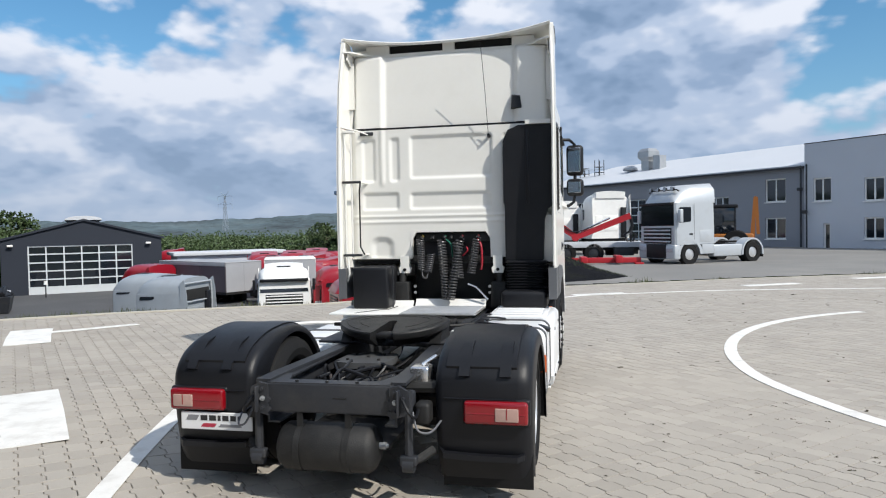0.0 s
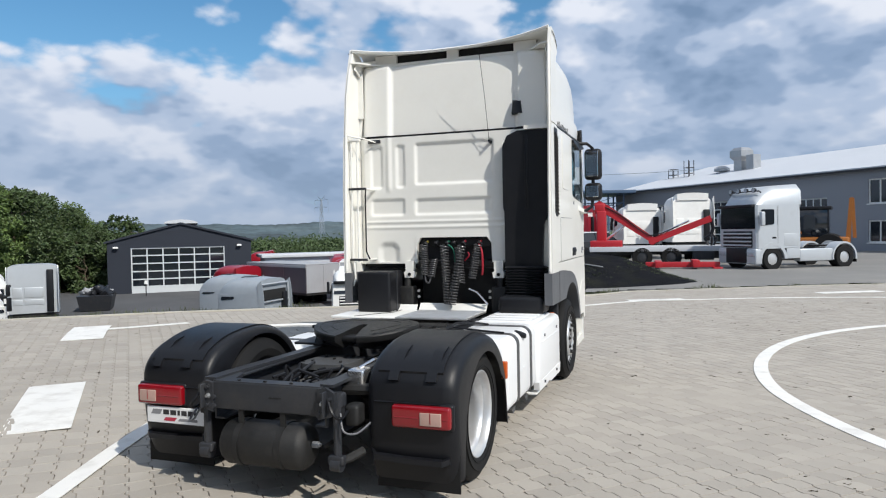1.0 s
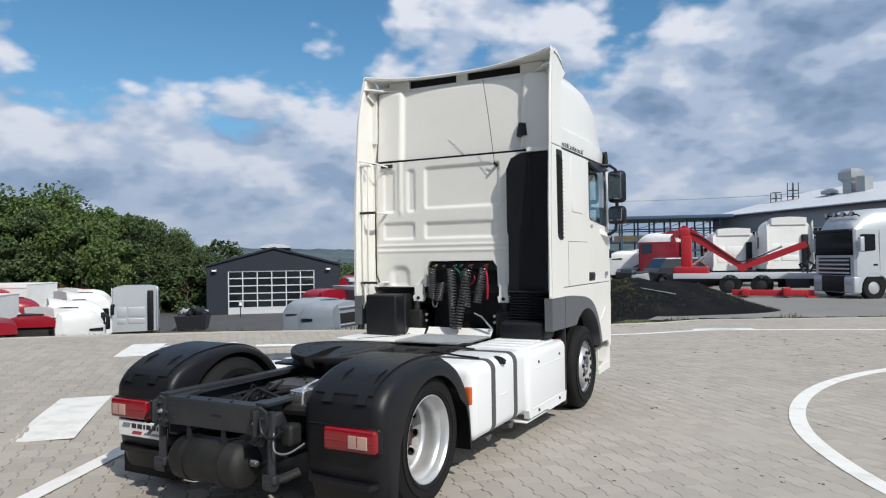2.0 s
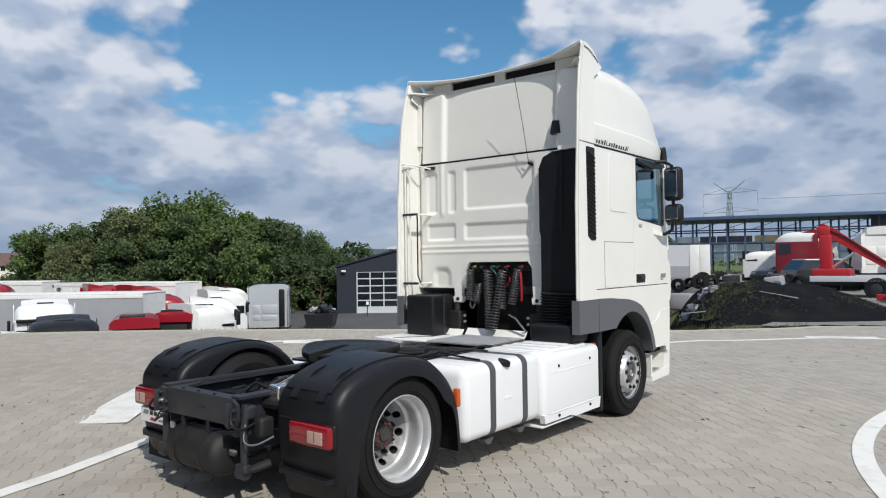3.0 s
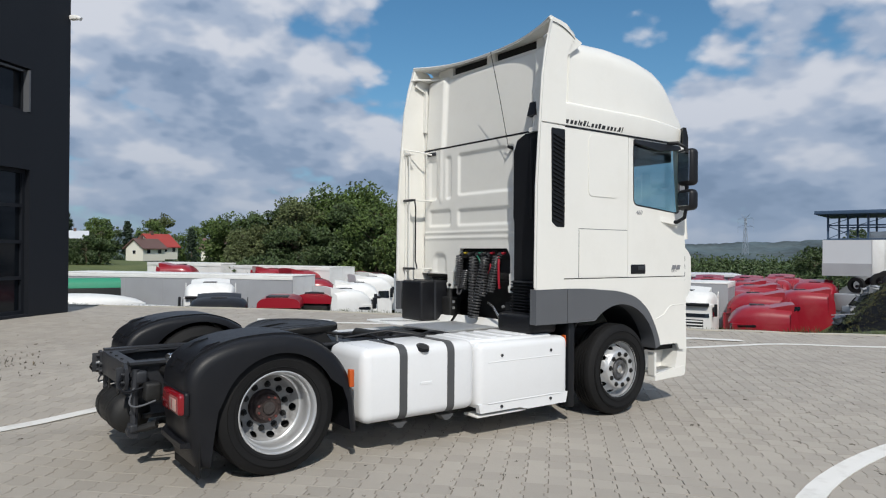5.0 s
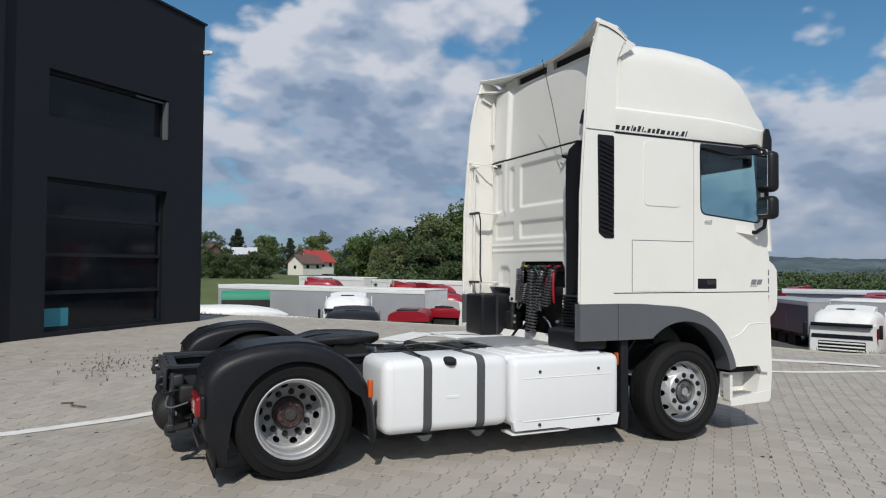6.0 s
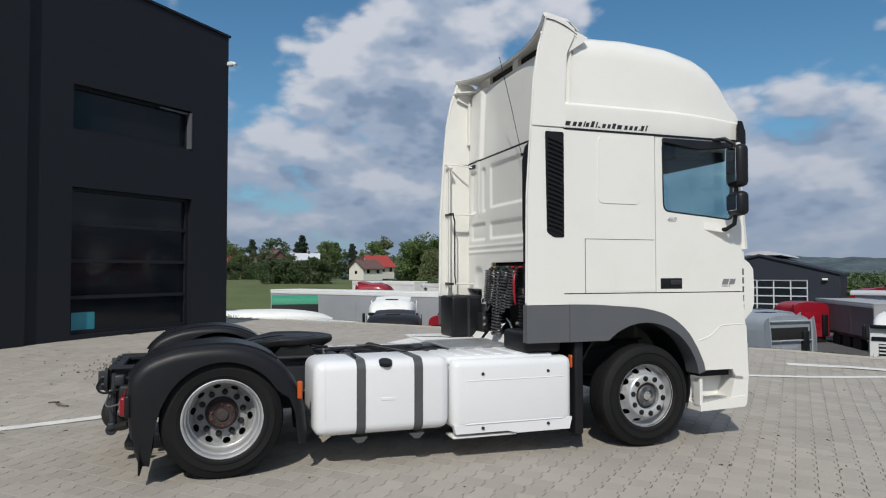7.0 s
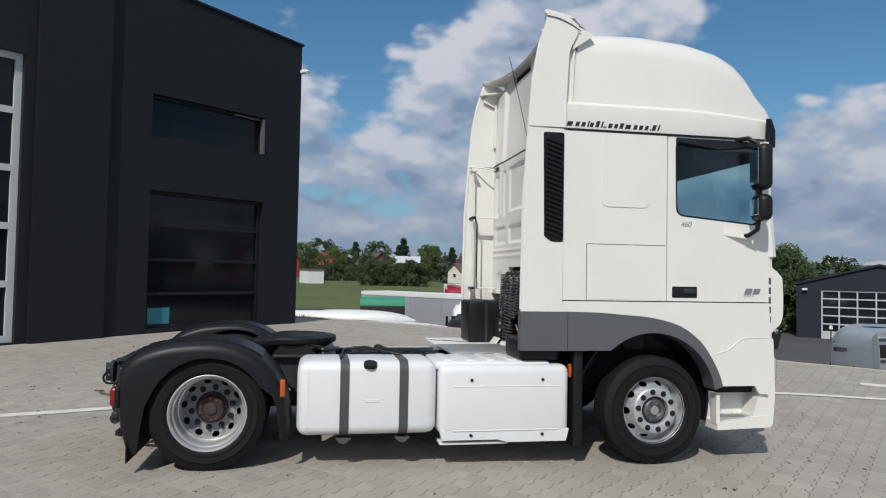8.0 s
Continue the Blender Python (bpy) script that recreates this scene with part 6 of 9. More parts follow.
    # show plate beneath the left lamp
    pl = part("show_plate", rbox(B(), -1.15, -0.62, -0.715, -0.70, 0.485, 0.605, 0.006, 2), PLATEWHITE, truck, "white dealer plate with grey and red bars", smooth=0)
    x = -1.0
    for k, w in enumerate((0.05, 0.05, 0.02, 0.045, 0.04, 0.015)):
        part("plate_bar", prism(B(), [(x, 0.55), (x + w, 0.55), (x + w, 0.585), (x, 0.585)], -0.7175, -0.715, "y"), INK, pl, smooth=0)
        x += w + 0.014
    part("plate_stripe", prism(B(), [(-1.0, 0.505), (-0.9, 0.505), (-0.88, 0.53), (-0.98, 0.53)], -0.7175, -0.715, "y"), REDINK, pl, smooth=0)
    part("plate_bar", prism(B(), [(-0.87, 0.508), (-0.70, 0.508), (-0.70, 0.527), (-0.85, 0.527)], -0.7175, -0.715, "y"), GREYINK, pl, smooth=0)
    part("plate_bar", prism(B(), [(-1.11, 0.55), (-1.03, 0.55), (-1.01, 0.585), (-1.09, 0.585)], -0.7175, -0.715, "y"), GREYINK, pl, smooth=0)


def disc_with_holes(bm, h, r0, r1, rh, holes, hr, hy=None, off=0.0, seg=10):
    """A ring r0..r1 facing +x at x = h, with round holes on the circle rh. h may be a function of the radius."""
    hf = h if callable(h) else (lambda r: h)
    for k in range(holes):
        a0 = 2 * math.pi * (k + off) / holes
        half = math.pi / holes
        edge = []
        n = seg
        for j in range(n):
            edge.append((r0, a0 - half + 2 * half * j / n))
        for j in range(n):
            edge.append((r0 + (r1 - r0) * j / n, a0 + half))
        for j in range(n):
            edge.append((r1, a0 + half - 2 * half * j / n))
        for j in range(n):
            edge.append((r1 + (r0 - r1) * j / n, a0 - half))
        m = len(edge)
        outer, inn, back = [], [], []
        for r, a in edge:
            p = Vector((r * math.cos(a), r * math.sin(a)))
            c = Vector((rh * math.cos(a0), rh * math.sin(a0)))
            d = (p - c)
            rad = Vector((math.cos(a0), math.sin(a0)))
            tan = Vector((-math.sin(a0), math.cos(a0)))
            u, v = d.dot(rad), d.dot(tan)
            l = math.hypot(u, v)
            q = c + rad * (u / l * hr) + tan * (v / l * (hy or hr))
            outer.append(bm.verts.new((hf(r), p.x, p.y)))
            inn.append(bm.verts.new((hf(q.length), q.x, q.y)))
            back.append(bm.verts.new((hf(q.length) - 0.014, q.x, q.y)))
        for j in range(m):
            bm.faces.new((outer[j], outer[(j + 1) % m], inn[(j + 1) % m], inn[j]))
            bm.faces.new((inn[j], inn[(j + 1) % m], back[(j + 1) % m], back[j]))
    bmesh.ops.remove_doubles(bm, verts=bm.verts, dist=1e-4)
    return bm


def tyre(x0, x1, R, rr, parent):
    w = x1 - x0
    prof = [(x0 + 0.03, rr), (x0 + 0.005, rr + 0.03), (x0 - 0.004, (R + rr) / 2), (x0 + 0.012, R - 0.05), (x0 + 0.035, R - 0.012), (x0 + 0.06, R)]
    for k in range(1, 5):
        g = x0 + 0.06 + (w - 0.12) * k / 5
        prof += [(g - 0.006, R), (g - 0.005, R - 0.012), (g + 0.005, R - 0.012), (g + 0.006, R)]
    prof += [(x1 - 0.06, R), (x1 - 0.035, R - 0.012), (x1 - 0.012, R - 0.05), (x1 - 0.002, R - 0.09), (x1 + 0.003, (R + rr) / 2 + 0.012), (x1 + 0.001, (R + rr) / 2), (x1 - 0.005, rr + 0.03), (x1 - 0.03, rr), (x0 + 0.03, rr)]
    t = part("tyre", lathe(B(), prof, 72, "x"), RUBBER, parent, "black rubber tyre", smooth=30)
    # sidewall rings
    for r in (rr + 0.045, R - 0.075):
        part("sidewall_ring", lathe(B(), [(x1 - 0.008, r - 0.004), (x1 + 0.0035, r - 0.003), (x1 + 0.0035, r + 0.003), (x1 - 0.008, r + 0.004)], 72, "x"), RUBBER, t, smooth=30)
    return t


def wheel(kind, x, y, z, s, turn):
    w = thing("wheel_mount", "", "")
    e = w
    R = 0.466 if kind == "rear" else 0.484
    if kind == "rear":
        tyre(-0.13, 0.14, R, 0.295, e)
        tyre(-0.47, -0.20, R, 0.295, e)
        rim = part("rim", lathe(B(), [(0.10, 0.292), (0.114, 0.307), (0.123, 0.309), (0.125, 0.303), (0.116, 0.294), (0.10, 0.287), (0.065, 0.283), (0.055, 0.272), (0.03, 0.266), (-0.01, 0.264), (-0.03, 0.272), (-0.06, 0.274), (-0.075, 0.268), (-0.085, 0.255)], 72, "x"), RIM, e, "silver deep-dished wheel rim", smooth=35)
        cone = lambda r: -0.085 - 0.075 * smooth01((0.256 - r) / 0.065)
        part("rim_disc", disc_with_holes(B(), cone, 0.128, 0.256, 0.222, 10, 0.02, 0.031, 0.5), RIM_DULL, rim, "dull dusty wheel disc with shade in its colour", smooth=40)
        part("rim_back", lathe(B(), [(-0.195, 0.0), (-0.195, 0.255), (-0.12, 0.262), (-0.09, 0.264)], 40, "x"), HOLE, rim)
        hub = part("wheel_hub", lathe(B(), [(-0.165, 0.0), (-0.165, 0.13), (-0.15, 0.131), (-0.125, 0.126), (-0.115, 0.112), (-0.08, 0.106), (-0.07, 0.1), (-0.066, 0.072), (-0.072, 0.066), (-0.074, 0.0)], 40, "x"), RUST, e, "dark rusty wheel hub", smooth=30)
        part("hub_cap", lathe(B(), [(-0.074, 0.05), (-0.058, 0.046), (-0.054, 0.03), (-0.056, 0.0)], 28, "x"), TIN_DULL, hub)
        for k in range(10):
            a = 2 * math.pi * k / 10
            c, q = 0.168 * math.cos(a), 0.168 * math.sin(a)
            part("nut", cyl(cyl(cyl(B(), (-0.16, c, q), (-0.152, c, q), 0.026, 0.025, 14), (-0.152, c, q), (-0.13, c, q), 0.019, 0.018, 6), (-0.13, c, q), (-0.112, c, q), 0.011, 0.010, 8), BLACKDIRT, rim)
        for k in range(10):
            a = 2 * math.pi * (k + 0.3) / 10
            part("hub_bolt", cyl(B(), (-0.068, 0.086 * math.cos(a), 0.086 * math.sin(a)), (-0.054, 0.086 * math.cos(a), 0.086 * math.sin(a)), 0.0095, n=6), RUST_RED if k % 3 else RUST, hub)
    else:
        tyre(-0.17, 0.14, R, 0.29, e)
        rim = part("rim", lathe(B(), [(0.10, 0.295), (0.116, 0.309), (0.122, 0.307), (0.114, 0.294), (0.09, 0.286), (0.05, 0.278), (0.03, 0.276), (0.02, 0.27)], 72, "x"), RIM, e, "silver wheel rim", smooth=35)
        cone = lambda r: 0.02 + 0.11 * smooth01((0.272 - r) / 0.068)
        part("rim_disc", disc_with_holes(B(), cone, 0.206, 0.272, 0.243, 10, 0.019, 0.033, 0.5), RIM, rim, smooth=40)
        part("rim_back", lathe(B(), [(-0.03, 0.0), (-0.03, 0.268), (0.01, 0.272)], 40, "x"), HOLE, rim)
        part("rim_face", lathe(B(), [(0.128, 0.208), (0.137, 0.202), (0.142, 0.192), (0.142, 0.14), (0.136, 0.128), (0.10, 0.122)], 64, "x"), RIM, rim, smooth=35)
        hub = part("wheel_hub", lathe(B(), [(0.09, 0.125), (0.095, 0.105), (0.128, 0.10), (0.135, 0.088), (0.132, 0.06), (0.118, 0.05), (0.116, 0.0)], 40, "x"), HUB_WORN, e, "worn bright and black wheel hub", smooth=30)
        part("hub_cap", lathe(B(), [(0.116, 0.044), (0.13, 0.04), (0.134, 0.028), (0.13, 0.0)], 24, "x"), CHROME, hub)
        for k in range(10):
            a = 2 * math.pi * (k + 0.2) / 10
            c, q = 0.1675 * math.cos(a), 0.1675 * math.sin(a)
            part("nut", cyl(cyl(cyl(B(), (0.14, c, q), (0.148, c, q), 0.0255, 0.025, 16), (0.148, c, q), (0.160, c, q), 0.0185, 0.0175, 6), (0.160, c, q), (0.167, c, q), 0.011, 0.010, 8), BLACKDIRT, rim)
    w.parent = truck
    w.matrix_local = pose(x, y, z, turn, 0, 0 if s > 0 else 180)
    w.name = "rear_wheel" if kind == "rear" else "front_wheel"
    for key in list(w.keys()):
        del w[key]
    return w


cab()
intake()
behind_cab()
tanks()
chassis()
mudguards()
wheel("rear", 1.07, 0.0, 0.529, 1, 10)
wheel("front", 1.075, 3.87, 0.487, 1, 20)
wheel("rear", -1.07, 0.0, 0.544, -1, 40)
wheel("front", -1.075, 3.87, 0.545, -1, 0)


# ---- vehicles and stores in the lower yard ----
def cab_unit(x, y, z, rz, paint, label, name="truck_cab", roof=0.75, h=2.9, kit=True, glass_front=True, tilt=0.0, group="parked truck cabs", roof_paint=None):
    """A parked truck cab, nose towards its own +y, standing at z."""
    t = thing(name, label, "truck cab", (x, y, z), rz, group, rx=tilt)
    w = 1.22
    # body, shoulders drawn in towards the roof
    rings = []
    for yy, sx in ((-1.05, 0.97), (-1.0, 1.0), (0.95, 1.0), (1.08, 0.94)):
        rings.append([(px * sx, yy, pz) for px, pz in ((-w, 0.35), (w, 0.35), (w, 1.2), (w - 0.03, h - roof), (-w + 0.03, h - roof), (-w, 1.2))])
    body = part("body", loft_ob(rings), paint, t, bevel=0.11, segs=3)
    # domed roof, rounded off towards the nose
    rings = []
    for k in range(15):
        yy = -1.05 + 2.25 * k / 14
        u = max(0.0, (yy - 0.1) / 1.1)
        f = (0.93 + 0.07 * smooth01((yy + 1.05) / 0.9)) * max(0.0, 1 - u ** 2.4) ** 0.62
        q = (w - 0.03) * (1 - 0.22 * u ** 2.2)
        ring = []
        for a in range(0, 181, 12):
            c, v = math.cos(radians(a)), math.sin(radians(a))
            ring.append((q * math.copysign(abs(c) ** 0.5, c), yy, h - roof + roof * f * v ** 0.62))
        rings.append(ring)
    rf = part("roof", loft_ob(rings), roof_paint or paint, t, smooth=60)
    part("roof_hatch", rbox(B(), -0.32, 0.32, -0.15, 0.4, h - 0.03, h + 0.02, 0.015), BLACKPLASTIC, rf, "black roof hatch")
    ws = part("windscreen", loft_ob([[(-1.1, 1.06, 1.45), (1.1, 1.06, 1.45), (1.1, 1.10, 1.45), (-1.1, 1.10, 1.45)], [(-1.06, 0.98, h - roof - 0.06), (1.06, 0.98, h - roof - 0.06), (1.06, 1.04, h - roof - 0.06), (-1.06, 1.04, h - roof - 0.06)]]), DARKGLASS, t, smooth=0)
    if paint is WHITE_PLAIN:
        part("sun_visor", rbox(B(), -1.1, 1.1, 1.06, 1.26, h - roof - 0.06, h - roof + 0.08, 0.03), BLACKPLASTIC, t)
    for s in (1, -1):
        part("side_window", prism(B(), quad_round([(0.2, h - roof - 0.1), (0.22, 1.5), (0.88, 1.45), (0.86, h - roof - 0.1)], 0.06, 3), s * (w - 0.015), s * (w + 0.012)), DARKGLASS, t, smooth=0)
        part("headlight", rbox(B(), min(s * 0.75, s * 1.1), max(s * 0.75, s * 1.1), 1.02, 1.12, 0.55, 0.75, 0.03), HEADLAMP, t)
        if paint is WHITE_PLAIN:
          part("mirror", rbox(B(), min(s * 1.3, s * 1.42), max(s * 1.3, s * 1.42), 0.9, 1.08, 1.5, 2.05, 0.04), BLACKPLASTIC, t)
        part("side_deflector", prism(B(), [(-1.35, 0.6), (-1.0, 0.6), (-1.0, h - 0.25), (-1.2, h - 0.1), (-1.3, h - roof)], s * (w - 0.03), s * w), paint, t, bevel=0.008)
    g = part("grille", rbox(B(), -0.85, 0.85, 1.05, 1.1, 0.75, 1.35, 0.03), BLACKPLASTIC, t)
    for k in range(4):
        part("grille_bar", rbox(B(), -0.83, 0.83, 1.09, 1.12, 0.82 + 0.14 * k, 0.88 + 0.14 * k, 0.012), paint, g)
    part("bumper", rbox(B(), -1.2, 1.2, 0.95, 1.14, 0.12, 0.55, 0.05), BLACKPLASTIC, t)
    # rear wall pressings and intake
    for a, b in ((-0.95, -0.5), (-0.4, 0.5)):
        part("pressing", rbox(B(), a, b, -1.07, -1.04, 1.2, 1.75, 0.015), paint, t)
        part("pressing", rbox(B(), a, b, -1.07, -1.04, 0.8, 1.1, 0.015), paint, t)
    part("air_intake", rbox(B(), 0.65, 0.98, -1.22, -1.03, 0.4, h - roof, 0.05), BLACKPLASTIC, t)
    part("underbody", rbox(B(), -1.0, 1.0, -0.95, 0.9, 0.0, 0.36, 0.03), BLACKDIRT, t)
    if kit:
        part("roof_spoiler", loft_ob([[(px, -1.12, h - 0.3), (px, -1.16, h + 0.14 - 0.07 * px * px), (px, -0.95, h + 0.13 - 0.07 * px * px), (px, -0.25, h - 0.03 - 0.05 * abs(px)), (px, -0.5, h - 0.3)] for px in (-0.92, -0.6, -0.3, 0, 0.3, 0.6, 0.92)]), paint, t, smooth=40)
    return t


def trailer(x, y, z, rz, L, H, side, roof, label, end=None, name="semi_trailer"):
    """A box trailer along its own +y from the origin."""
    t = thing(name, label, "trailer", (x, y, z), rz)
    part("box_side", box(box(B(), -1.25, -1.22, 0, L, 1.0, H), 1.22, 1.25, 0, L, 1.0, H), side, t, smooth=0)
    part("roof", rbox(B(), -1.27, 1.27, -0.02, L + 0.02, H - 0.02, H + 0.05, 0.02), roof, t)
    part("front_wall", box(B(), -1.22, 1.22, L - 0.04, L, 1.0, H - 0.02), roof, t)
    e = part("rear_door", box(B(), -1.22, -0.005, 0.0, 0.05, 1.0, H - 0.02), end or roof, t, smooth=0)
    part("rear_door", box(B(), 0.005, 1.22, 0.0, 0.05, 1.0, H - 0.02), end or roof, t, smooth=0)
    part("floor_frame", box(B(), -1.22, 1.22, 0.05, L - 0.05, 0.85, 1.0), BLACKDIRT, t)
    for s in (1, -1):
        part("top_rail", rbox(B(), min(s * 1.22, s * 1.275), max(s * 1.22, s * 1.275), 0, L, H - 0.2, H - 0.02, 0.01), roof, t)
        for k in range(int(L / 2.6) + 1):
            part("post", box(B(), min(s * 1.25, s * 1.265), max(s * 1.25, s * 1.265), k * 2.6, k * 2.6 + 0.08, 1.0, H - 0.2), side, t, smooth=0)
        for k in range(3):
            part("wheel", cyl(B(), (s * 0.9, 2.0 + 1.3 * k, 0.5), (s * 1.22, 2.0 + 1.3 * k, 0.5), 0.5, n=20), RUBBER, t)
    return t


LOW = -2.5
# silver cabs by the kerb
cab_unit(-16.4, 22.35, LOW, 92, DULLSILVER, "silver grey truck cab with a stripped roof below the kerb", h=2.42, roof=0.7, kit=False)
cab_unit(-19.6, 25.0, LOW, 96, DULLSILVER, "silver grey dismounted truck cab with dark windows", h=2.35, roof=0.7, kit=False)
for x, y, rz, h in ((-16.4, 22.35, 92, 2.42), (-19.6, 25.0, 96, 2.35)):
    fr = thing("cab_frame", "bare silver frame of a stripped cab behind its shell", "truck part", (x, y, LOW), rz)
    for px in (-1.16, 1.16):
        part("pillar", tube(B(), [(px, -1.12, 0.1), (px, -1.16, 1.3), (px * 0.97, -1.14, h - 0.28)], 0.035, 6), SILVER, fr)
    part("roof_bar", tube(B(), [(-1.13, -1.14, h - 0.28), (1.13, -1.14, h - 0.28)], 0.035, 6), SILVER, fr)
    part("waist_bar", tube(B(), [(-1.16, -1.15, 1.35), (1.16, -1.15, 1.35)], 0.03, 6), SILVER, fr)
    part("dark_opening", rbox(B(), -1.0, 1.0, -1.11, -1.06, 1.4, h - 0.55, 0.02), HOLE, fr)
cab_unit(-25.4, 33.4, LOW, 80, REDPAINT, "dark red truck cab behind the silver cabs", h=2.4, kit=False)
trailer(-18.75, 33.0, -2.75, 63, 7.4, 2.72, TARPDARK, TARP, "dark tarpaulin covered semi-trailer with a grey roof", TARP)
trailer(-13.3, 27.6, -2.75, 25, 3.2, 3.1, TARP, WHITE_PLAIN, "short white box trailer with a grey tarpaulin side", TARP, "box_trailer")
cab_unit(-12.9, 26.0, LOW, 205, WHITE_PLAIN, "white truck cab nose under a white box body", h=2.6, roof=0.6)
# the field of red cabs
rr_ = random.Random(21)
REDS = "red dismounted truck cab in a long row"
for k, (x, y, zt) in enumerate([(-7.7, 19.6, 0.30), (-9.2, 23.0, 0.48), (-9.9, 21.6, 0.37), (-11.2, 22.4, 0.55), (-11.4, 26.4, 0.62), (-13.3, 25.6, 0.62), (-10.0, 28.6, 0.6), (-12.4, 29.4, 0.6), (-14.9, 31.5, 0.6), (-13.0, 32.3, 0.55), (-15.2, 28.6, 0.6), (-17.0, 34.5, 0.6), (-15.2, 35.6, 0.6)]):
    x, y, zt = 1.6 + (x - 1.6) * 1.38, -5 + (y + 5) * 1.38, 1.8 + (zt - 1.8) * 1.38
    cab_unit(x, y, LOW, 200 + rr_.uniform(-9, 9), REDPAINT, REDS, h=zt - LOW + rr_.uniform(-0.05, 0.1), roof=0.75, kit=k % 2 == 0)
for k, (x, y, zt) in enumerate([(-4.6, 16.7, 0.42), (-6.3, 19.5, 0.6), (-8.3, 22.8, 0.7), (-6.3, 22.6, 0.62), (-10.2, 25.6, 0.72)]):
    x, y, zt = 5.5 + (x - 5.5) * 1.42, -3 + (y + 3) * 1.42, 1.6 + (zt - 1.75) * 1.42
    cab_unit(x, y, LOW, 122, REDPAINT, "bright red truck cab below the kerb", h=zt - LOW, roof=0.7)
# towards the wood
cab_unit(-31.6, 23.7, LOW, 47, SILVER, "silver truck cab seen from behind with a black intake", h=3.0, roof=0.3, kit=False)
trailer(-27.9, 14.0, -2.75, 127, 15.0, 3.2, TARP, WHITE_PLAIN, "long grey curtain-sided semi-trailer with a white roof", WHITE_PLAIN)
trailer(-34.6, 19.9, -2.75, 112, 9.2, 3.45, WHITE_PLAIN, WHITE_PLAIN, "long white box semi-trailer with a flat roof")
trailer(-44.0, 16.1, -2.75, 112, 8.4, 3.55, WHITE_PLAIN, WHITE_PLAIN, "second white box semi-trailer behind the red cabs")
for k, (x, y, zt, m) in enumerate([(-25.4, 13.2, 0.42, REDPAINT), (-31.8, 13.6, 0.78, REDPAINT), (-29.6, 14.4, 0.72, REDPAINT), (-35.6, 9.6, 0.95, REDPAINT), (-30.4, 19.6, 0.5, REDPAINT), (-19.7, 11.6, 0.22, WHITE_PLAIN), (-22.0, 13.6, 0.35, WHITE_PLAIN), (-25.6, 16.4, 0.47, WHITE_PLAIN), (-28.6, 18.6, 0.5, WHITE_PLAIN)]):
    x, y, zt = 5 + (x - 5) * 1.18, -3 + (y + 3) * 1.18, 1.75 + (zt - 1.75) * 1.18
    cab_unit(x, y, LOW, -30 + 16 * (k % 3), m, ("red" if m is REDPAINT else "white") + " dismounted truck cab on the lower yard", h=zt - LOW, roof=0.75, tilt=0)
# long white body panels by the kerb
def roof_panel(x, y, z, rz, L, w, label, paint=None, tall=0.55, low=2.2):
    t = thing("roof_fairing", label, "truck part", (x, y, z), rz)
    rings = []
    for k in range(19):
        u = k / 18
        e = max(0.0, (u - 0.6) / 0.4)
        q = w / 2 * max(0.04, 1 - e ** 2.5) ** 0.5
        hh = tall * (0.75 + 0.25 * u) * max(0.02, 1 - e ** 2.2) ** 0.6
        rings.append([(q * math.copysign(abs(math.cos(radians(a))) ** 0.55, math.cos(radians(a))), u * L, hh * math.sin(radians(a)) ** 0.6) for a in range(0, 181, 15)])
    part("shell", loft_ob(rings), paint or WHITE_PLAIN, t, smooth=50)
    part("base_frame", rbox(B(), -w / 2 + 0.1, w / 2 - 0.1, 0.1, L * 0.8, -low, -0.02, 0.03), BLACKDIRT, t)
    part("dark_trim", rbox(B(), -w * 0.3, w * 0.2, L * 0.08, L * 0.55, tall * 0.6, tall * 0.86, 0.02), BLACKPLASTIC, t)


roof_panel(-22.9, 10.4, -0.78, 60, 2.7, 1.9, "red roof fairing with a raised nose beside the kerb", REDPAINT, 0.6, 1.75)
roof_panel(-23.9, 12.6, -0.72, 40, 2.7, 1.9, "red roof fairing lying in the lower yard", REDPAINT, 0.6, 1.8)
roof_panel(-26.0, -1.2, -0.95, -24, 9.4, 2.5, "long white roof fairing lying on a dark frame")
roof_panel(-29.5, -2.4, -0.68, -16, 8.6, 2.3, "long white roof fairing with a black strip")
cab_unit(-23.6, 8.0, LOW, 250, BLACKPLASTIC, "black and white truck cab with a dark roof", h=2.25, roof=0.5)
cab_unit(-28.4, 9.2, LOW, 250, WHITE_PLAIN, "white truck cab with roof lamps", h=2.7, roof=0.7)
bm = B()
rings = []
for k in range(15):
    a = k / 14
    rings.append([(0.7 * math.cos(v) * (1 - 0.1 * abs(a - 0.5)), 2.6 * a, 0.5 * max(0, math.sin(v)) ** 0.6) for v in [math.pi * j / 10 for j in range(11)]])
loft(bm, rings)
gt = thing("tarpaulin_load", "green tarpaulin covered load on a dark trailer bed", "load", (-34.2, 3.6, -0.22), -6)
part("tarpaulin", bm, GREEN, gt)
part("trailer_bed", rbox(B(), -0.7, 0.7, 0.0, 2.6, -2.5, -0.01, 0.03), BLACKDIRT, gt)
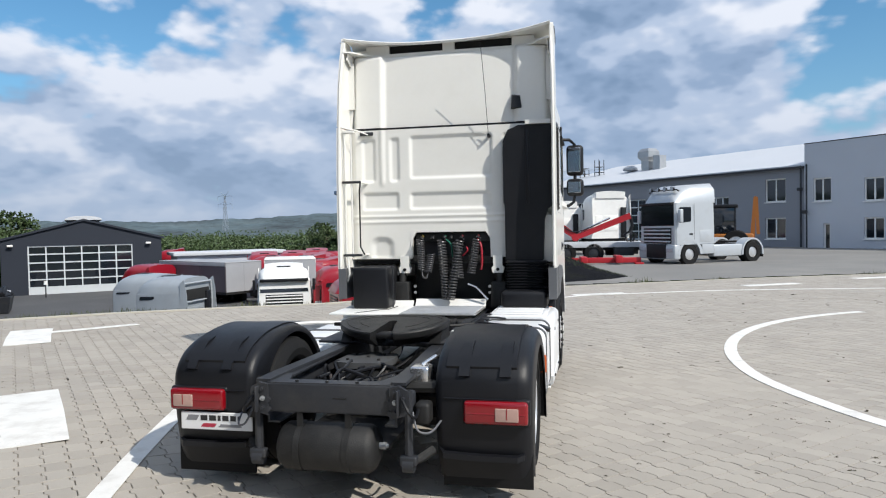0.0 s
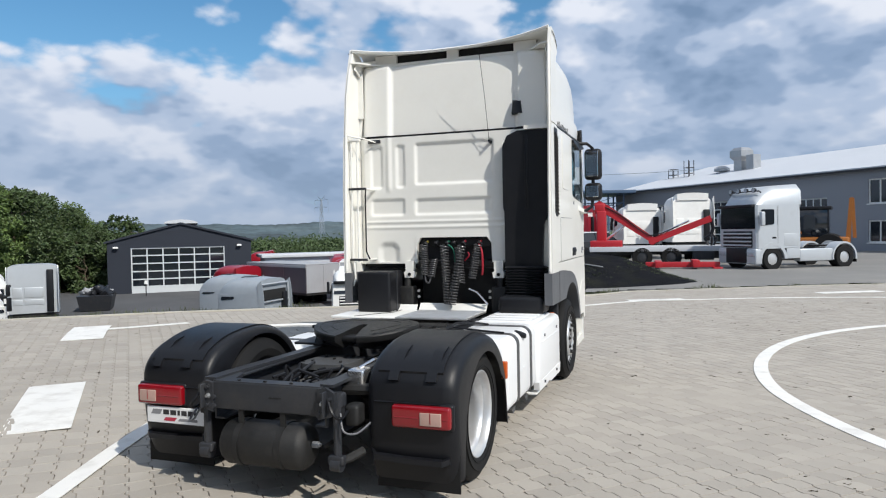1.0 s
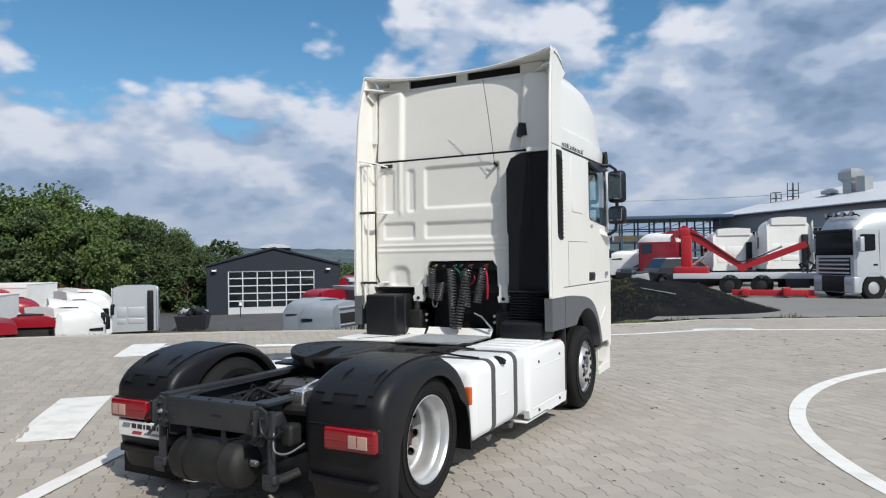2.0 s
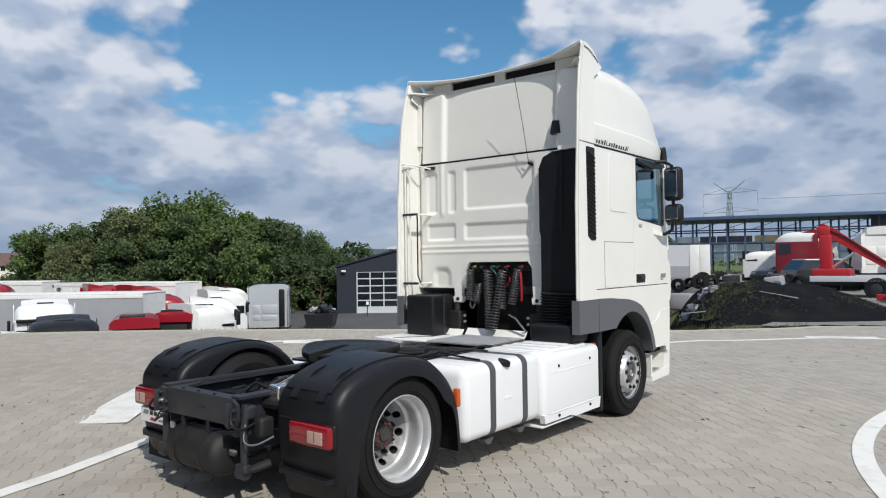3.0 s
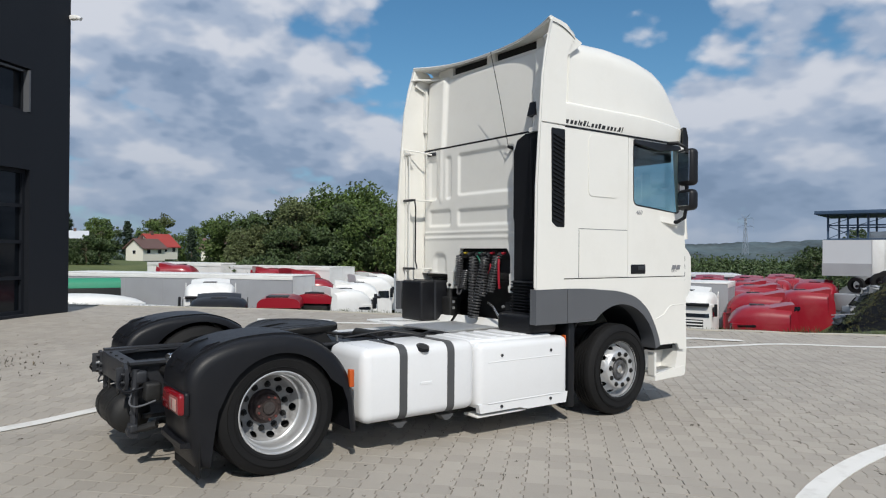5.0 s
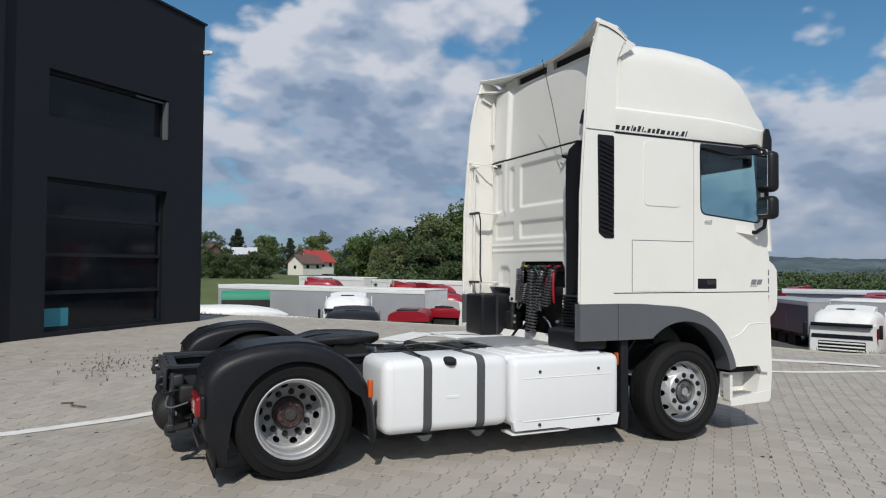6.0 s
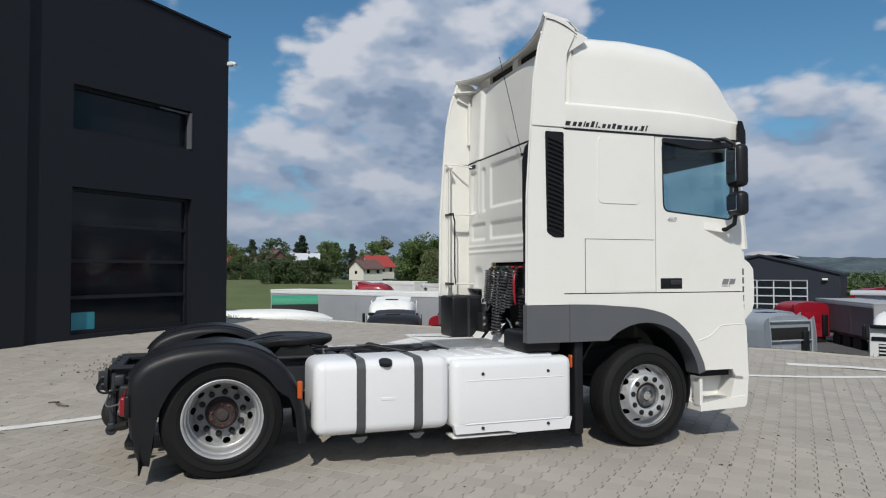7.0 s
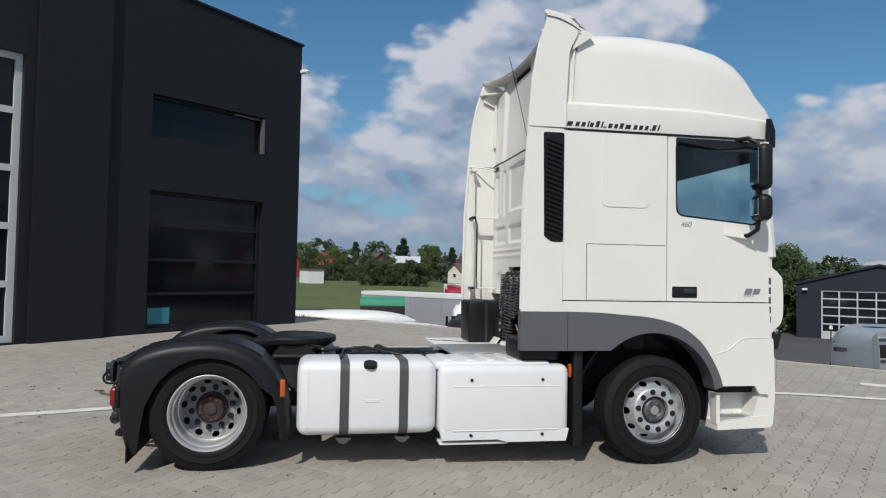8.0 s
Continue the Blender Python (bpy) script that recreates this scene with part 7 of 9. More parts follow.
# scrap skip by the hall
sk = thing("scrap_skip", "dark open scrap skip full of black car parts", "skip", (-31.2, 27.6, -2.55), 40)
part("skip_body", loft_ob([[(-0.8, -1.1, 0.1), (0.8, -1.1, 0.1), (0.8, 1.1, 0.1), (-0.8, 1.1, 0.1)], [(-0.95, -1.4, 1.0), (0.95, -1.4, 1.0), (0.95, 1.4, 1.0), (-0.95, 1.4, 1.0)]]), FRAMEGREY, sk)
for k in range(14):
    a = rr_.uniform(-0.6, 0.6), rr_.uniform(-1.0, 1.0), rr_.uniform(0.9, 1.25)
    part("scrap_piece", rbox(B(), -0.3, 0.3, -0.5, 0.5, -0.12, 0.12, 0.04, 2, pose(*a, rr_.uniform(-40, 40), rr_.uniform(-40, 40), rr_.uniform(0, 180))), BLACKPLASTIC if k % 3 else TARP, sk)
# flat store roof far behind the cabs
st_ = thing("store_shed", "low store shed with a flat grey roof", "shed", (-27.5, 46.5, -2.6), 40)
part("wall", box(B(), -4, 4, -2, 2, 0, 2.6), CLAD_GREY, st_, smooth=0)
part("roof", rbox(B(), -4.3, 4.3, -2.3, 2.3, 2.6, 2.85, 0.03), ROOFPALE, st_)
cab_unit(-36.2, 52.0, -2.5, 120, REDPAINT, "red truck cab near the workshop hall", h=2.75)
# bollard lamp near the hall door
bl = thing("bollard_lamp", "short white topped bollard lamp by the hall door", "lamp", (-35.2, 35.9, -2.55))
part("post", cyl(B(), (0, 0, 0), (0, 0, 0.95), 0.04, n=10), FRAMEGREY, bl)
part("lamp_head", cyl(B(), (0, 0, 0.95), (0, 0, 1.2), 0.13, 0.1, 12), WHITE_PLAIN, bl)


# ---- the upper yard ----
def simple_wheel(t, x, y, r, w, name="wheel", rim=None):
    s = 1 if x > 0 else -1
    o = part(name, lathe_at([(-w / 2, r * 0.55), (-w / 2, r - 0.03), (-w / 2 + 0.04, r), (w / 2 - 0.04, r), (w / 2, r - 0.03), (w / 2, r * 0.55), (w / 2 - 0.04, r * 0.5)], (x, y, r), "x"), RUBBER, t)
    part("rim", lathe_at([(s * w / 2 - s * 0.03, 0.0), (s * w / 2 - s * 0.03, r * 0.25), (s * w / 2 - s * 0.06, r * 0.5), (s * w / 2 - s * 0.01, r * 0.56)], (x, y, r), "x"), rim or RIM, o)


def silver_tractor(x, y, z, rz):
    t = thing("tractor_truck", "silver tractor truck with a light bar on its high roof", "truck", (x, y, z), rz)
    # nose towards local -y
    w = 1.24
    rings = []
    for yy, q in ((-1.28, 0.93), (-1.2, 0.99), (-1.1, 1.0), (0.95, 1.0)):
        rings.append([(px * q, yy, pz) for px, pz in ((-w, 0.95), (w, 0.95), (w, 1.7), (w - 0.04, 2.85), (-w + 0.04, 2.85), (-w, 1.7))])
    part("cab_body", loft_ob(rings), SILVER, t, bevel=0.03)
    rings = []
    for yy, zt in ((-1.22, 2.95), (-1.1, 3.2), (-0.8, 3.5), (-0.3, 3.68), (0.9, 3.75), (1.05, 3.75)):
        q = w - 0.05 - (0.12 if yy < -0.7 else 0)
        rings.append([(-q, yy, 2.85), (q, yy, 2.85), (q - 0.03, yy, max(2.86, zt - 0.3)), (q - 0.3, yy, zt), (-q + 0.3, yy, zt), (-q + 0.03, yy, max(2.86, zt - 0.3))])
    part("roof", loft_ob(rings), SILVER, t, smooth=50)
    part("windscreen", loft_ob([[(-1.12, -1.305, 1.82), (1.12, -1.305, 1.82), (1.12, -1.22, 1.82), (-1.12, -1.22, 1.82)], [(-1.10, -1.295, 2.78), (1.10, -1.295, 2.78), (1.10, -1.16, 2.78), (-1.10, -1.16, 2.78)]]), BUILDGLASS, t, smooth=0)
    part("sun_visor", rbox(B(), -1.1, 1.1, -1.45, -1.2, 2.76, 2.88, 0.03), BLACKPLASTIC, t)
    g = part("grille", rbox(B(), -0.95, 0.95, -1.32, -1.24, 1.0, 1.72, 0.03), BLACKPLASTIC, t)
    for k in range(4):
        part("grille_bar", rbox(B(), -0.93, 0.93, -1.345, -1.31, 1.06 + 0.17 * k, 1.13 + 0.17 * k, 0.015), SILVER, g)
    part("bumper", rbox(B(), -1.24, 1.24, -1.36, -1.0, 0.28, 0.95, 0.06), SILVER, t)
    part("lower_grille", rbox(B(), -0.68, 0.68, -1.375, -1.3, 0.32, 0.98, 0.02), BLACKPLASTIC, t)
    part("door_seam", box(B(), 1.238, 1.2425, -0.22, -0.205, 0.98, 2.8), GREYPLASTIC, t, smooth=0)
    part("side_locker", rbox(B(), 1.225, 1.246, 0.1, 0.85, 1.05, 1.6, 0.01), SILVER, t)
    part("bumper_side", rbox(B(), -1.25, -1.2, -1.2, -0.75, 0.45, 0.95, 0.02), SILVER, t)
    for s in (1, -1):
        part("headlight", rbox(B(), min(s * 0.72, s * 1.16), max(s * 0.72, s * 1.16), -1.39, -1.34, 0.62, 0.82, 0.02), HEADLAMP, t)
        part("side_window", prism(B(), quad_round([(-1.05, 2.65), (-1.05, 1.95), (-0.4, 2.0), (-0.4, 2.65)], 0.06, 3), s * (w - 0.02), s * (w + 0.008)), BUILDGLASS, t, smooth=0)
        part("mirror", rbox(B(), min(s * 1.32, s * 1.5), max(s * 1.32, s * 1.5), -1.25, -1.05, 1.95, 2.55, 0.05), SILVER, t)
        part("wheel_arch", prism(B(), arc(-0.45, 0.5, 0.72, 0, 180, 14) + arc(-0.45, 0.5, 0.58, 180, 0, 14), s * 1.0, s * 1.25), SILVER, t)
        part("door_handle", rbox(B(), min(s * 1.23, s * 1.25), max(s * 1.23, s * 1.25), -0.5, -0.3, 1.38, 1.46, 0.01), BLACKPLASTIC, t)
        part("cab_skirt", rbox(B(), min(s * 1.2, s * 1.24), max(s * 1.2, s * 1.24), 0.25, 0.95, 0.5, 1.0, 0.02), SILVER, t)
        part("side_skirt", rbox(B(), min(s * 0.8, s * 1.2), max(s * 0.8, s * 1.2), 0.97, 2.75, 0.35, 0.9, 0.05), SILVER, t, "silver side skirt")
        part("rear_mudguard", prism(B(), arc(3.35, 0.5, 0.68, -10, 190, 16) + arc(3.35, 0.5, 0.6, 190, -10, 16), s * 0.7, s * 1.24), SILVER, t)
        part("mudflap", rbox(B(), min(s * 0.7, s * 1.22), max(s * 0.7, s * 1.22), 4.0, 4.03, 0.25, 0.7, 0.01), RUBBER, t)
        simple_wheel(t, s * 1.07, -0.45, 0.5, 0.3, "front_wheel")
        simple_wheel(t, s * 1.0, 3.35, 0.5, 0.5, "rear_wheel")
        part("frame_rail", box(B(), min(s * 0.36, s * 0.43), max(s * 0.36, s * 0.43), 0.9, 4.1, 0.65, 0.9), FRAMEGREY, t)
    lb = part("light_bar", tube(B(), [(-1.0, -0.86, 3.38), (-0.95, -0.95, 3.46), (0.95, -0.95, 3.46), (1.0, -0.86, 3.38)], 0.03), BLACKPLASTIC, t, "roof light bar with four lamps")
    for k in range(4):
        part("lamp", cyl(B(), (-0.75 + 0.5 * k, -1.07, 3.50), (-0.75 + 0.5 * k, -0.95, 3.50), 0.11, 0.08, 14), BLACKPLASTIC, lb)
        part("lamp_glass", cyl(B(), (-0.75 + 0.5 * k, -1.078, 3.50), (-0.75 + 0.5 * k, -1.07, 3.50), 0.09, 0.1, 14), HEADLAMP, lb)
    part("fifth_wheel", lathe_at([(0, 0), (0, 0.45), (0.08, 0.45), (0.08, 0)], (0, 3.0, 0.95), "z"), GREASE, t)


silver_tractor(5.6, 29.6, -0.12, -55)
# backhoe loader beside the workshop
dg = thing("backhoe_loader", "yellow and black backhoe loader with a raised arm", "digger", (8.7, 37.4, -0.1), 78)
part("chassis", rbox(B(), -0.9, 0.9, -1.8, 1.6, 0.55, 1.25, 0.08), YELLOW, dg)
part("bonnet", rbox(B(), -0.55, 0.55, 0.7, 2.0, 1.2, 1.85, 0.12), YELLOW, dg)
cb = part("cab", rbox(B(), -0.8, 0.8, -0.9, 0.7, 1.25, 2.75, 0.06), DARKGLASS, dg)
part("cab_roof", rbox(B(), -0.9, 0.9, -1.0, 0.85, 2.72, 2.9, 0.05), BLACKPLASTIC, cb)
for s in (1, -1):
    for q in (-0.88, 0.68):
        part("pillar", box(B(), min(s * 0.76, s * 0.82), max(s * 0.76, s * 0.82), q, q + 0.06, 1.25, 2.72), BLACKPLASTIC, cb)
    simple_wheel(dg, s * 0.95, -0.9, 0.72, 0.45)
    simple_wheel(dg, s * 0.95, 1.55, 0.5, 0.35)
    part("loader_arm", tube(B(), [(s * 0.75, 0.4, 1.5), (s * 0.75, 1.6, 1.35), (s * 0.75, 2.5, 0.5)], 0.09), YELLOW, dg)
part("bucket", prism(B(), [(2.4, 0.1), (3.1, 0.1), (2.9, 0.3), (2.6, 0.85), (2.4, 0.85)], -1.1, 1.1), FRAMEGREY, dg)
part("boom", prism(B(), [(-1.85, 0.9), (-1.6, 0.9), (-1.8, 3.3), (-1.95, 3.35)], -0.12, 0.12), YELLOW, dg, bevel=0.02)
part("dipper", prism(B(), [(-2.02, 3.3), (-1.86, 3.3), (-1.95, 1.2), (-2.12, 1.2)], -0.1, 0.1), YELLOW, dg, bevel=0.02)
# flatbed with a loading crane
ft = thing("crane_truck", "flatbed truck chassis carrying a red folding loading crane", "truck", (-2.4, 32.6, -0.15), -87)
part("bed", rbox(B(), -1.1, 1.1, 0.0, 6.6, 0.85, 1.0, 0.02), TARP, ft)
for s in (1, -1):
    part("frame_rail", box(B(), min(s * 0.36, s * 0.44), max(s * 0.36, s * 0.44), -0.4, 7.0, 0.6, 0.85), FRAMEGREY, ft)
    part("side_rail", rbox(B(), min(s * 1.1, s * 1.15), max(s * 1.1, s * 1.15), 0.0, 6.6, 0.78, 1.04, 0.01), ROOFPALE, ft)
    for q in (2.6, 4.0):
        simple_wheel(ft, s * 0.95, q, 0.5, 0.4, rim=FRAMEGREY)
    part("tool_box", rbox(B(), min(s * 0.6, s * 1.1), max(s * 0.6, s * 1.1), 5.0, 6.0, 0.35, 0.8, 0.03), FRAMEGREY, ft)
cr = part("crane_column", rbox(B(), -0.3, 0.3, 0.3, 0.8, 0.95, 2.9, 0.06), CRANERED, ft, "red crane column")
part("crane_boom", prism(B(), [(0.15, 3.25), (0.45, 3.45), (0.9, 3.2), (3.2, 1.45), (3.15, 1.15), (0.6, 2.85)], -0.16, 0.16), CRANERED, cr, bevel=0.02)
part("crane_jib", prism(B(), [(3.0, 1.1), (3.1, 1.45), (5.9, 2.55), (6.0, 2.25)], -0.12, 0.12), CRANERED, cr, bevel=0.02)
part("crane_ram", tube(B(), [(0.0, 0.8, 1.4), (0.0, 1.9, 2.25)], 0.06), CHROME, cr)
part("crane_base", rbox(B(), -0.8, 0.8, 0.0, 1.6, 0.98, 1.35, 0.05), CRANERED, cr)
part("boom_knuckle", cyl(B(), (-0.2, 3.1, 1.3), (0.2, 3.1, 1.3), 0.2, n=14), CRANERED, cr)
part("boom_ram", tube(B(), [(0.0, 1.2, 2.75), (0.0, 2.7, 1.75)], 0.055), BLACKPLASTIC, cr)
part("jib_ram", tube(B(), [(0.0, 3.4, 1.62), (0.0, 4.9, 2.3)], 0.05), CHROME, cr)
part("boom_hose", tube(B(), catmull([(0.17, 0.5, 3.2), (0.19, 1.4, 2.75), (0.19, 2.6, 1.8), (0.19, 3.2, 1.6), (0.15, 4.4, 2.05)], 4), 0.03, 6), BLACKPLASTIC, cr)
part("column_head", rbox(B(), -0.26, 0.26, 0.2, 0.75, 2.75, 3.3, 0.08), CRANERED, cr)
for q in range(9):
    part("stake", rbox(B(), -1.19, -1.14, 0.3 + 0.75 * q, 0.38 + 0.75 * q, 0.62, 1.03, 0.01), FRAMEGREY, ft)
for q, (y0, y1) in enumerate(((0.2, 1.0), (1.1, 2.0), (4.7, 5.4), (5.5, 6.4))):
    part("under_box", rbox(B(), -1.12, -0.5, y0, y1, 0.3 + 0.06 * (q % 2), 0.8, 0.04), [BLACKDIRT, FRAMEGREY][q % 2], ft)
gr_ = part("grapple", tube(B(), [(0, 5.95, 2.4), (0, 6.05, 1.9), (0, 5.95, 1.6)], 0.09), BLACKPLASTIC, cr, "black grapple")
for a in (0, 120, 240):
    part("claw", tube(B(), [(0, 5.95, 1.6), (0.35 * math.cos(radians(a)), 5.95 + 0.35 * math.sin(radians(a)), 1.4), (0.15 * math.cos(radians(a)), 5.95 + 0.15 * math.sin(radians(a)), 1.05)], 0.06), BLACKPLASTIC, gr_)
# red outrigger parts on the ground
og = thing("outrigger_frame", "red steel outrigger frame lying on the ground", "machine part", (2.2, 28.7, -0.1), 5)
part("beam", rbox(B(), -1.6, 1.6, -0.12, 0.12, 0.1, 0.35, 0.02), CRANERED, og)
part("cross_beam", rbox(B(), -1.2, -0.9, -0.7, 0.7, 0.12, 0.4, 0.02), CRANERED, og)
part("cross_beam", rbox(B(), 0.4, 0.7, -0.6, 0.6, 0.12, 0.45, 0.02), CRANERED, og)
part("foot", rbox(B(), 1.3, 1.7, -0.3, 0.3, 0.0, 0.12, 0.02), CRANERED, og)
cab_unit(2.3, 39.8, 0.6, 20, WHITE_PLAIN, "white truck cab standing on a chassis", h=3.1, roof=0.85)
cab_unit(-0.6, 40.6, 0.5, 20, WHITE_PLAIN, "white truck cab with an open side", h=2.7, roof=0.7)
cab_unit(-4.9, 42.3, 0.45, 85, REDPAINT, "red truck cab with a white roof fairing", h=2.8, roof=0.6, roof_paint=WHITE_PLAIN)


def car(x, y, z, rz, paint, label, suv=True):
    t = thing("car", label, "car", (x, y, z), rz)
    hb = 0.95
    prof = [(-2.2, 0.35), (2.2, 0.35), (2.25, 0.65), (2.1, 0.9), (1.1, 1.0), (0.5, 1.55), (-1.6, 1.6), (-2.15, 1.05), (-2.25, 0.7)]
    low = [(-2.2, 0.32), (2.2, 0.32), (2.25, 0.65), (2.1, 0.9), (1.15, 1.0), (-2.15, 1.05), (-2.25, 0.7)]
    part("body", prism(B(), low, -0.88, 0.88), paint, t, bevel=0.06, segs=3)
    part("greenhouse", loft_ob([[(-0.84, 1.1, 1.0), (0.84, 1.1, 1.0), (0.84, -2.1, 1.04), (-0.84, -2.1, 1.04)], [(-0.68, 0.45, 1.55), (0.68, 0.45, 1.55), (0.68, -1.6, 1.6), (-0.68, -1.6, 1.6)]]), DARKGLASS, t)
    part("roof", rbox(B(), -0.7, 0.7, -1.62, 0.5, 1.56, 1.64, 0.03), SILVER, t)
    for s in (1, -1):
        for q in (-1.35, 1.4):
            simple_wheel(t, s * 0.8, q, 0.36, 0.24)
        part("headlight", rbox(B(), min(s * 0.5, s * 0.85), max(s * 0.5, s * 0.85), 2.1, 2.22, 0.68, 0.85, 0.03), HEADLAMP, t)
        part("pillar", tube(B(), [(s * 0.84, -0.5, 1.02), (s * 0.7, -0.55, 1.58)], 0.04), paint, t)


DARKPAINT = mat("dark_car_paint", (0.02, 0.022, 0.028), 0.3, coat=0.5)
car(-3.0, 39.4, 0.0, -50, DARKPAINT, "dark grey estate car with silver wheels")
car(-6.0, 44.0, 0.0, 150, DARKPAINT, "black car parked nose to the bank")
# spoil bank of black earth
def heap_z(x, y):
    u = ((x + 2.2) * 0.75 + (y - 19.2) * 0.65)
    v = (-(x + 2.2) * 0.65 + (y - 19.2) * 0.75)
    top = 0.85 * smooth01((u + 3.4) / 2.0) * smooth01((5.5 - u) / 3.5)
    rise = smooth01((v + 3.6) / 3.6)
    side = smooth01((u + 2.3 - 0.29 * v) / 3.4)
    n = 0.16 * noise.noise((x * 0.5, y * 0.5, 3)) + 0.07 * noise.noise((x * 2.1, y * 2.1, 5)) + 0.03 * noise.noise((x * 6, y * 6, 8))
    return ground_z(x, y) - 0.25 + ((top - ground_z(x, y)) * rise + 0.25 + n * rise) * side * smooth01((6.5 - u) / 2) * smooth01((13 - v) / 4)


bm = B()
vv_ = {}
xs_, ys_ = span(-14, 8, 0.3), span(10, 36, 0.3)
for i in range(len(xs_) - 1):
    for j in range(len(ys_) - 1):
        q = [(i, j), (i + 1, j), (i + 1, j + 1), (i, j + 1)]
        if all(edge_d(xs_[a], ys_[b]) > 0.25 for a, b in q):
            for c in q:
                if c not in vv_:
                    vv_[c] = bm.verts.new((xs_[c[0]], ys_[c[1]], heap_z(xs_[c[0]], ys_[c[1]])))
            bm.faces.new([vv_[c] for c in q])
tagged(part("spoil_heap", bm, SPOIL, None), "bank of black earth with sparse weeds and debris", "spoil heap", kind="structure")
rd = random.Random(31)
# weeds on the bank: grey-green on its low end, a yellow strip where two tips meet
def weeds(name, material, count, inside, size, label):
    verts, faces = [], []
    rk = random.Random(len(name))
    n = 0
    while n < count:
        x, y = rk.uniform(-11, 3), rk.uniform(13, 27)
        n += 1
        if edge_d(x, y) < 0.35 or rk.random() > inside(x, y):
            continue
        z = heap_z(x, y)
        for q in range(4):
            a, h = rk.uniform(0, 6.28), size * rk.uniform(0.5, 1.4)
            ox, oy = rk.gauss(0, size * 0.6), rk.gauss(0, size * 0.6)
            c, s, k = math.cos(a), math.sin(a), len(verts)
            verts += [(x + ox - 0.2 * h * s, y + oy + 0.2 * h * c, z - 0.02), (x + ox + 0.2 * h * s, y + oy - 0.2 * h * c, z - 0.02), (x + ox + 0.7 * h * c, y + oy + 0.7 * h * s, z + 0.55 * h)]
            faces.append((k, k + 1, k + 2))
    me = bpy.data.meshes.new(name)
    me.from_pydata(verts, [], faces)
    me.materials.append(material)
    tagged(new(name, me), label, "weeds", kind="stuff")


def along_strip(x, y):
    t = (y - 14.7) / 8.9
    return 1.0 if abs(x - (-1.0 - 2.4 * t)) < 0.4 + 0.5 * t + 0.4 * noise.noise((x, y, 0)) else 0.0


weeds("low_weeds", mat("grey_weeds", (0.045, 0.058, 0.03), 0.85, var=0.4, island=0.7), 26000, lambda x, y: 0.8 * smooth01(0.5 + 2.2 * noise.noise((x * 0.5, y * 0.5, 4)) + (0.35 if x < -1.2 - 0.27 * (y - 14.7) else -0.45)), 0.055, "low grey-green weeds growing on the black bank")
weeds("yellow_weeds", mat("yellow_weeds", (0.07, 0.066, 0.018), 0.85, var=0.4, island=0.6), 12000, along_strip, 0.055, "strip of yellow-green weeds up the black bank")
for k in range(7):
    x, y = rd.uniform(-4.5, 2.5), rd.uniform(16.5, 22)
    if edge_d(x, y) < 0.8:
        continue
    o = thing("plank", "weathered grey plank lying on the black bank", "plank", (x, y, heap_z(x, y) + 0.03), rd.uniform(0, 180), "planks on the bank", rx=rd.uniform(-8, 8))
    part("board", rbox(B(), -0.03, 0.03, -0.6, 0.6, -0.012, 0.012, 0.004), TARP, o)
for k in range(7):
    x, y = -5.6 + 0.22 * k + rd.uniform(-0.1, 0.1), 24.2 + rd.uniform(-0.3, 0.3)
    o = thing("rubble_lump", "pale lump of broken concrete rubble", "rubble", (x, y, heap_z(x, y)), rd.uniform(0, 180), "rubble on the bank")
    bm = rbox(B(), -0.22, 0.22, -0.16, 0.16, -0.06, 0.16, 0.05)
    for v in bm.verts:
        v.co += Vector((rd.uniform(-1, 1), rd.uniform(-1, 1), rd.uniform(-1, 1))) * 0.06
    part("lump", bm, TARP, o)


# ---- open steel store, containers, pylon ----
def steel_store():
    t = thing("steel_store", "long open blue-grey steel store with a flat sheet roof", "steel structure", (-23.0, 62.0, 0.0), 15.5)
    for k in range(14):
        for q in (0, 6):
            part("column", box(B(), 1.531 * k - 0.08, 1.531 * k + 0.08, q - 0.08, q + 0.08, -0.2, 5.3), BLUESTEEL, t, smooth=0)
    for q in (0, 6):
        for z in (2.2, 3.1, 4.3):
            part("rail", box(B(), 0, 19.98, q - 0.05, q + 0.05, z, z + 0.12), BLUESTEEL, t, smooth=0)
    part("roof", rbox(B(), -0.9, 20.9, -1.2, 7.2, 5.3, 5.62, 0.03), BLUESTEEL, t)
    for k in range(8):
        part("brace", tube(B(), [(2.45 * k, 0, 4.4), (2.45 * (k + 1), 0, 5.2)], 0.03, 5), BLUESTEEL, t)
    for k in range(0, 8, 7):
        part("brace", tube(B(), [(2.45 * k, 0, 3.2), (2.45 * (k + 1), 0, 4.3)], 0.035, 5), BLUESTEEL, t)
        part("brace", tube(B(), [(2.45 * k, 0, 4.3), (2.45 * (k + 1), 0, 3.2)], 0.035, 5), BLUESTEEL, t)
    for x0, x1, m in ((3.0, 5.0, WHITE_PLAIN), (5.2, 6.6, TARPDARK), (6.7, 9.8, TARPDARK), (10.0, 14.5, STUCCO_Y)):
        part("stored_load", rbox(B(), x0, x1, 0.3, 1.6, 3.22, 3.8, 0.05), m, t)


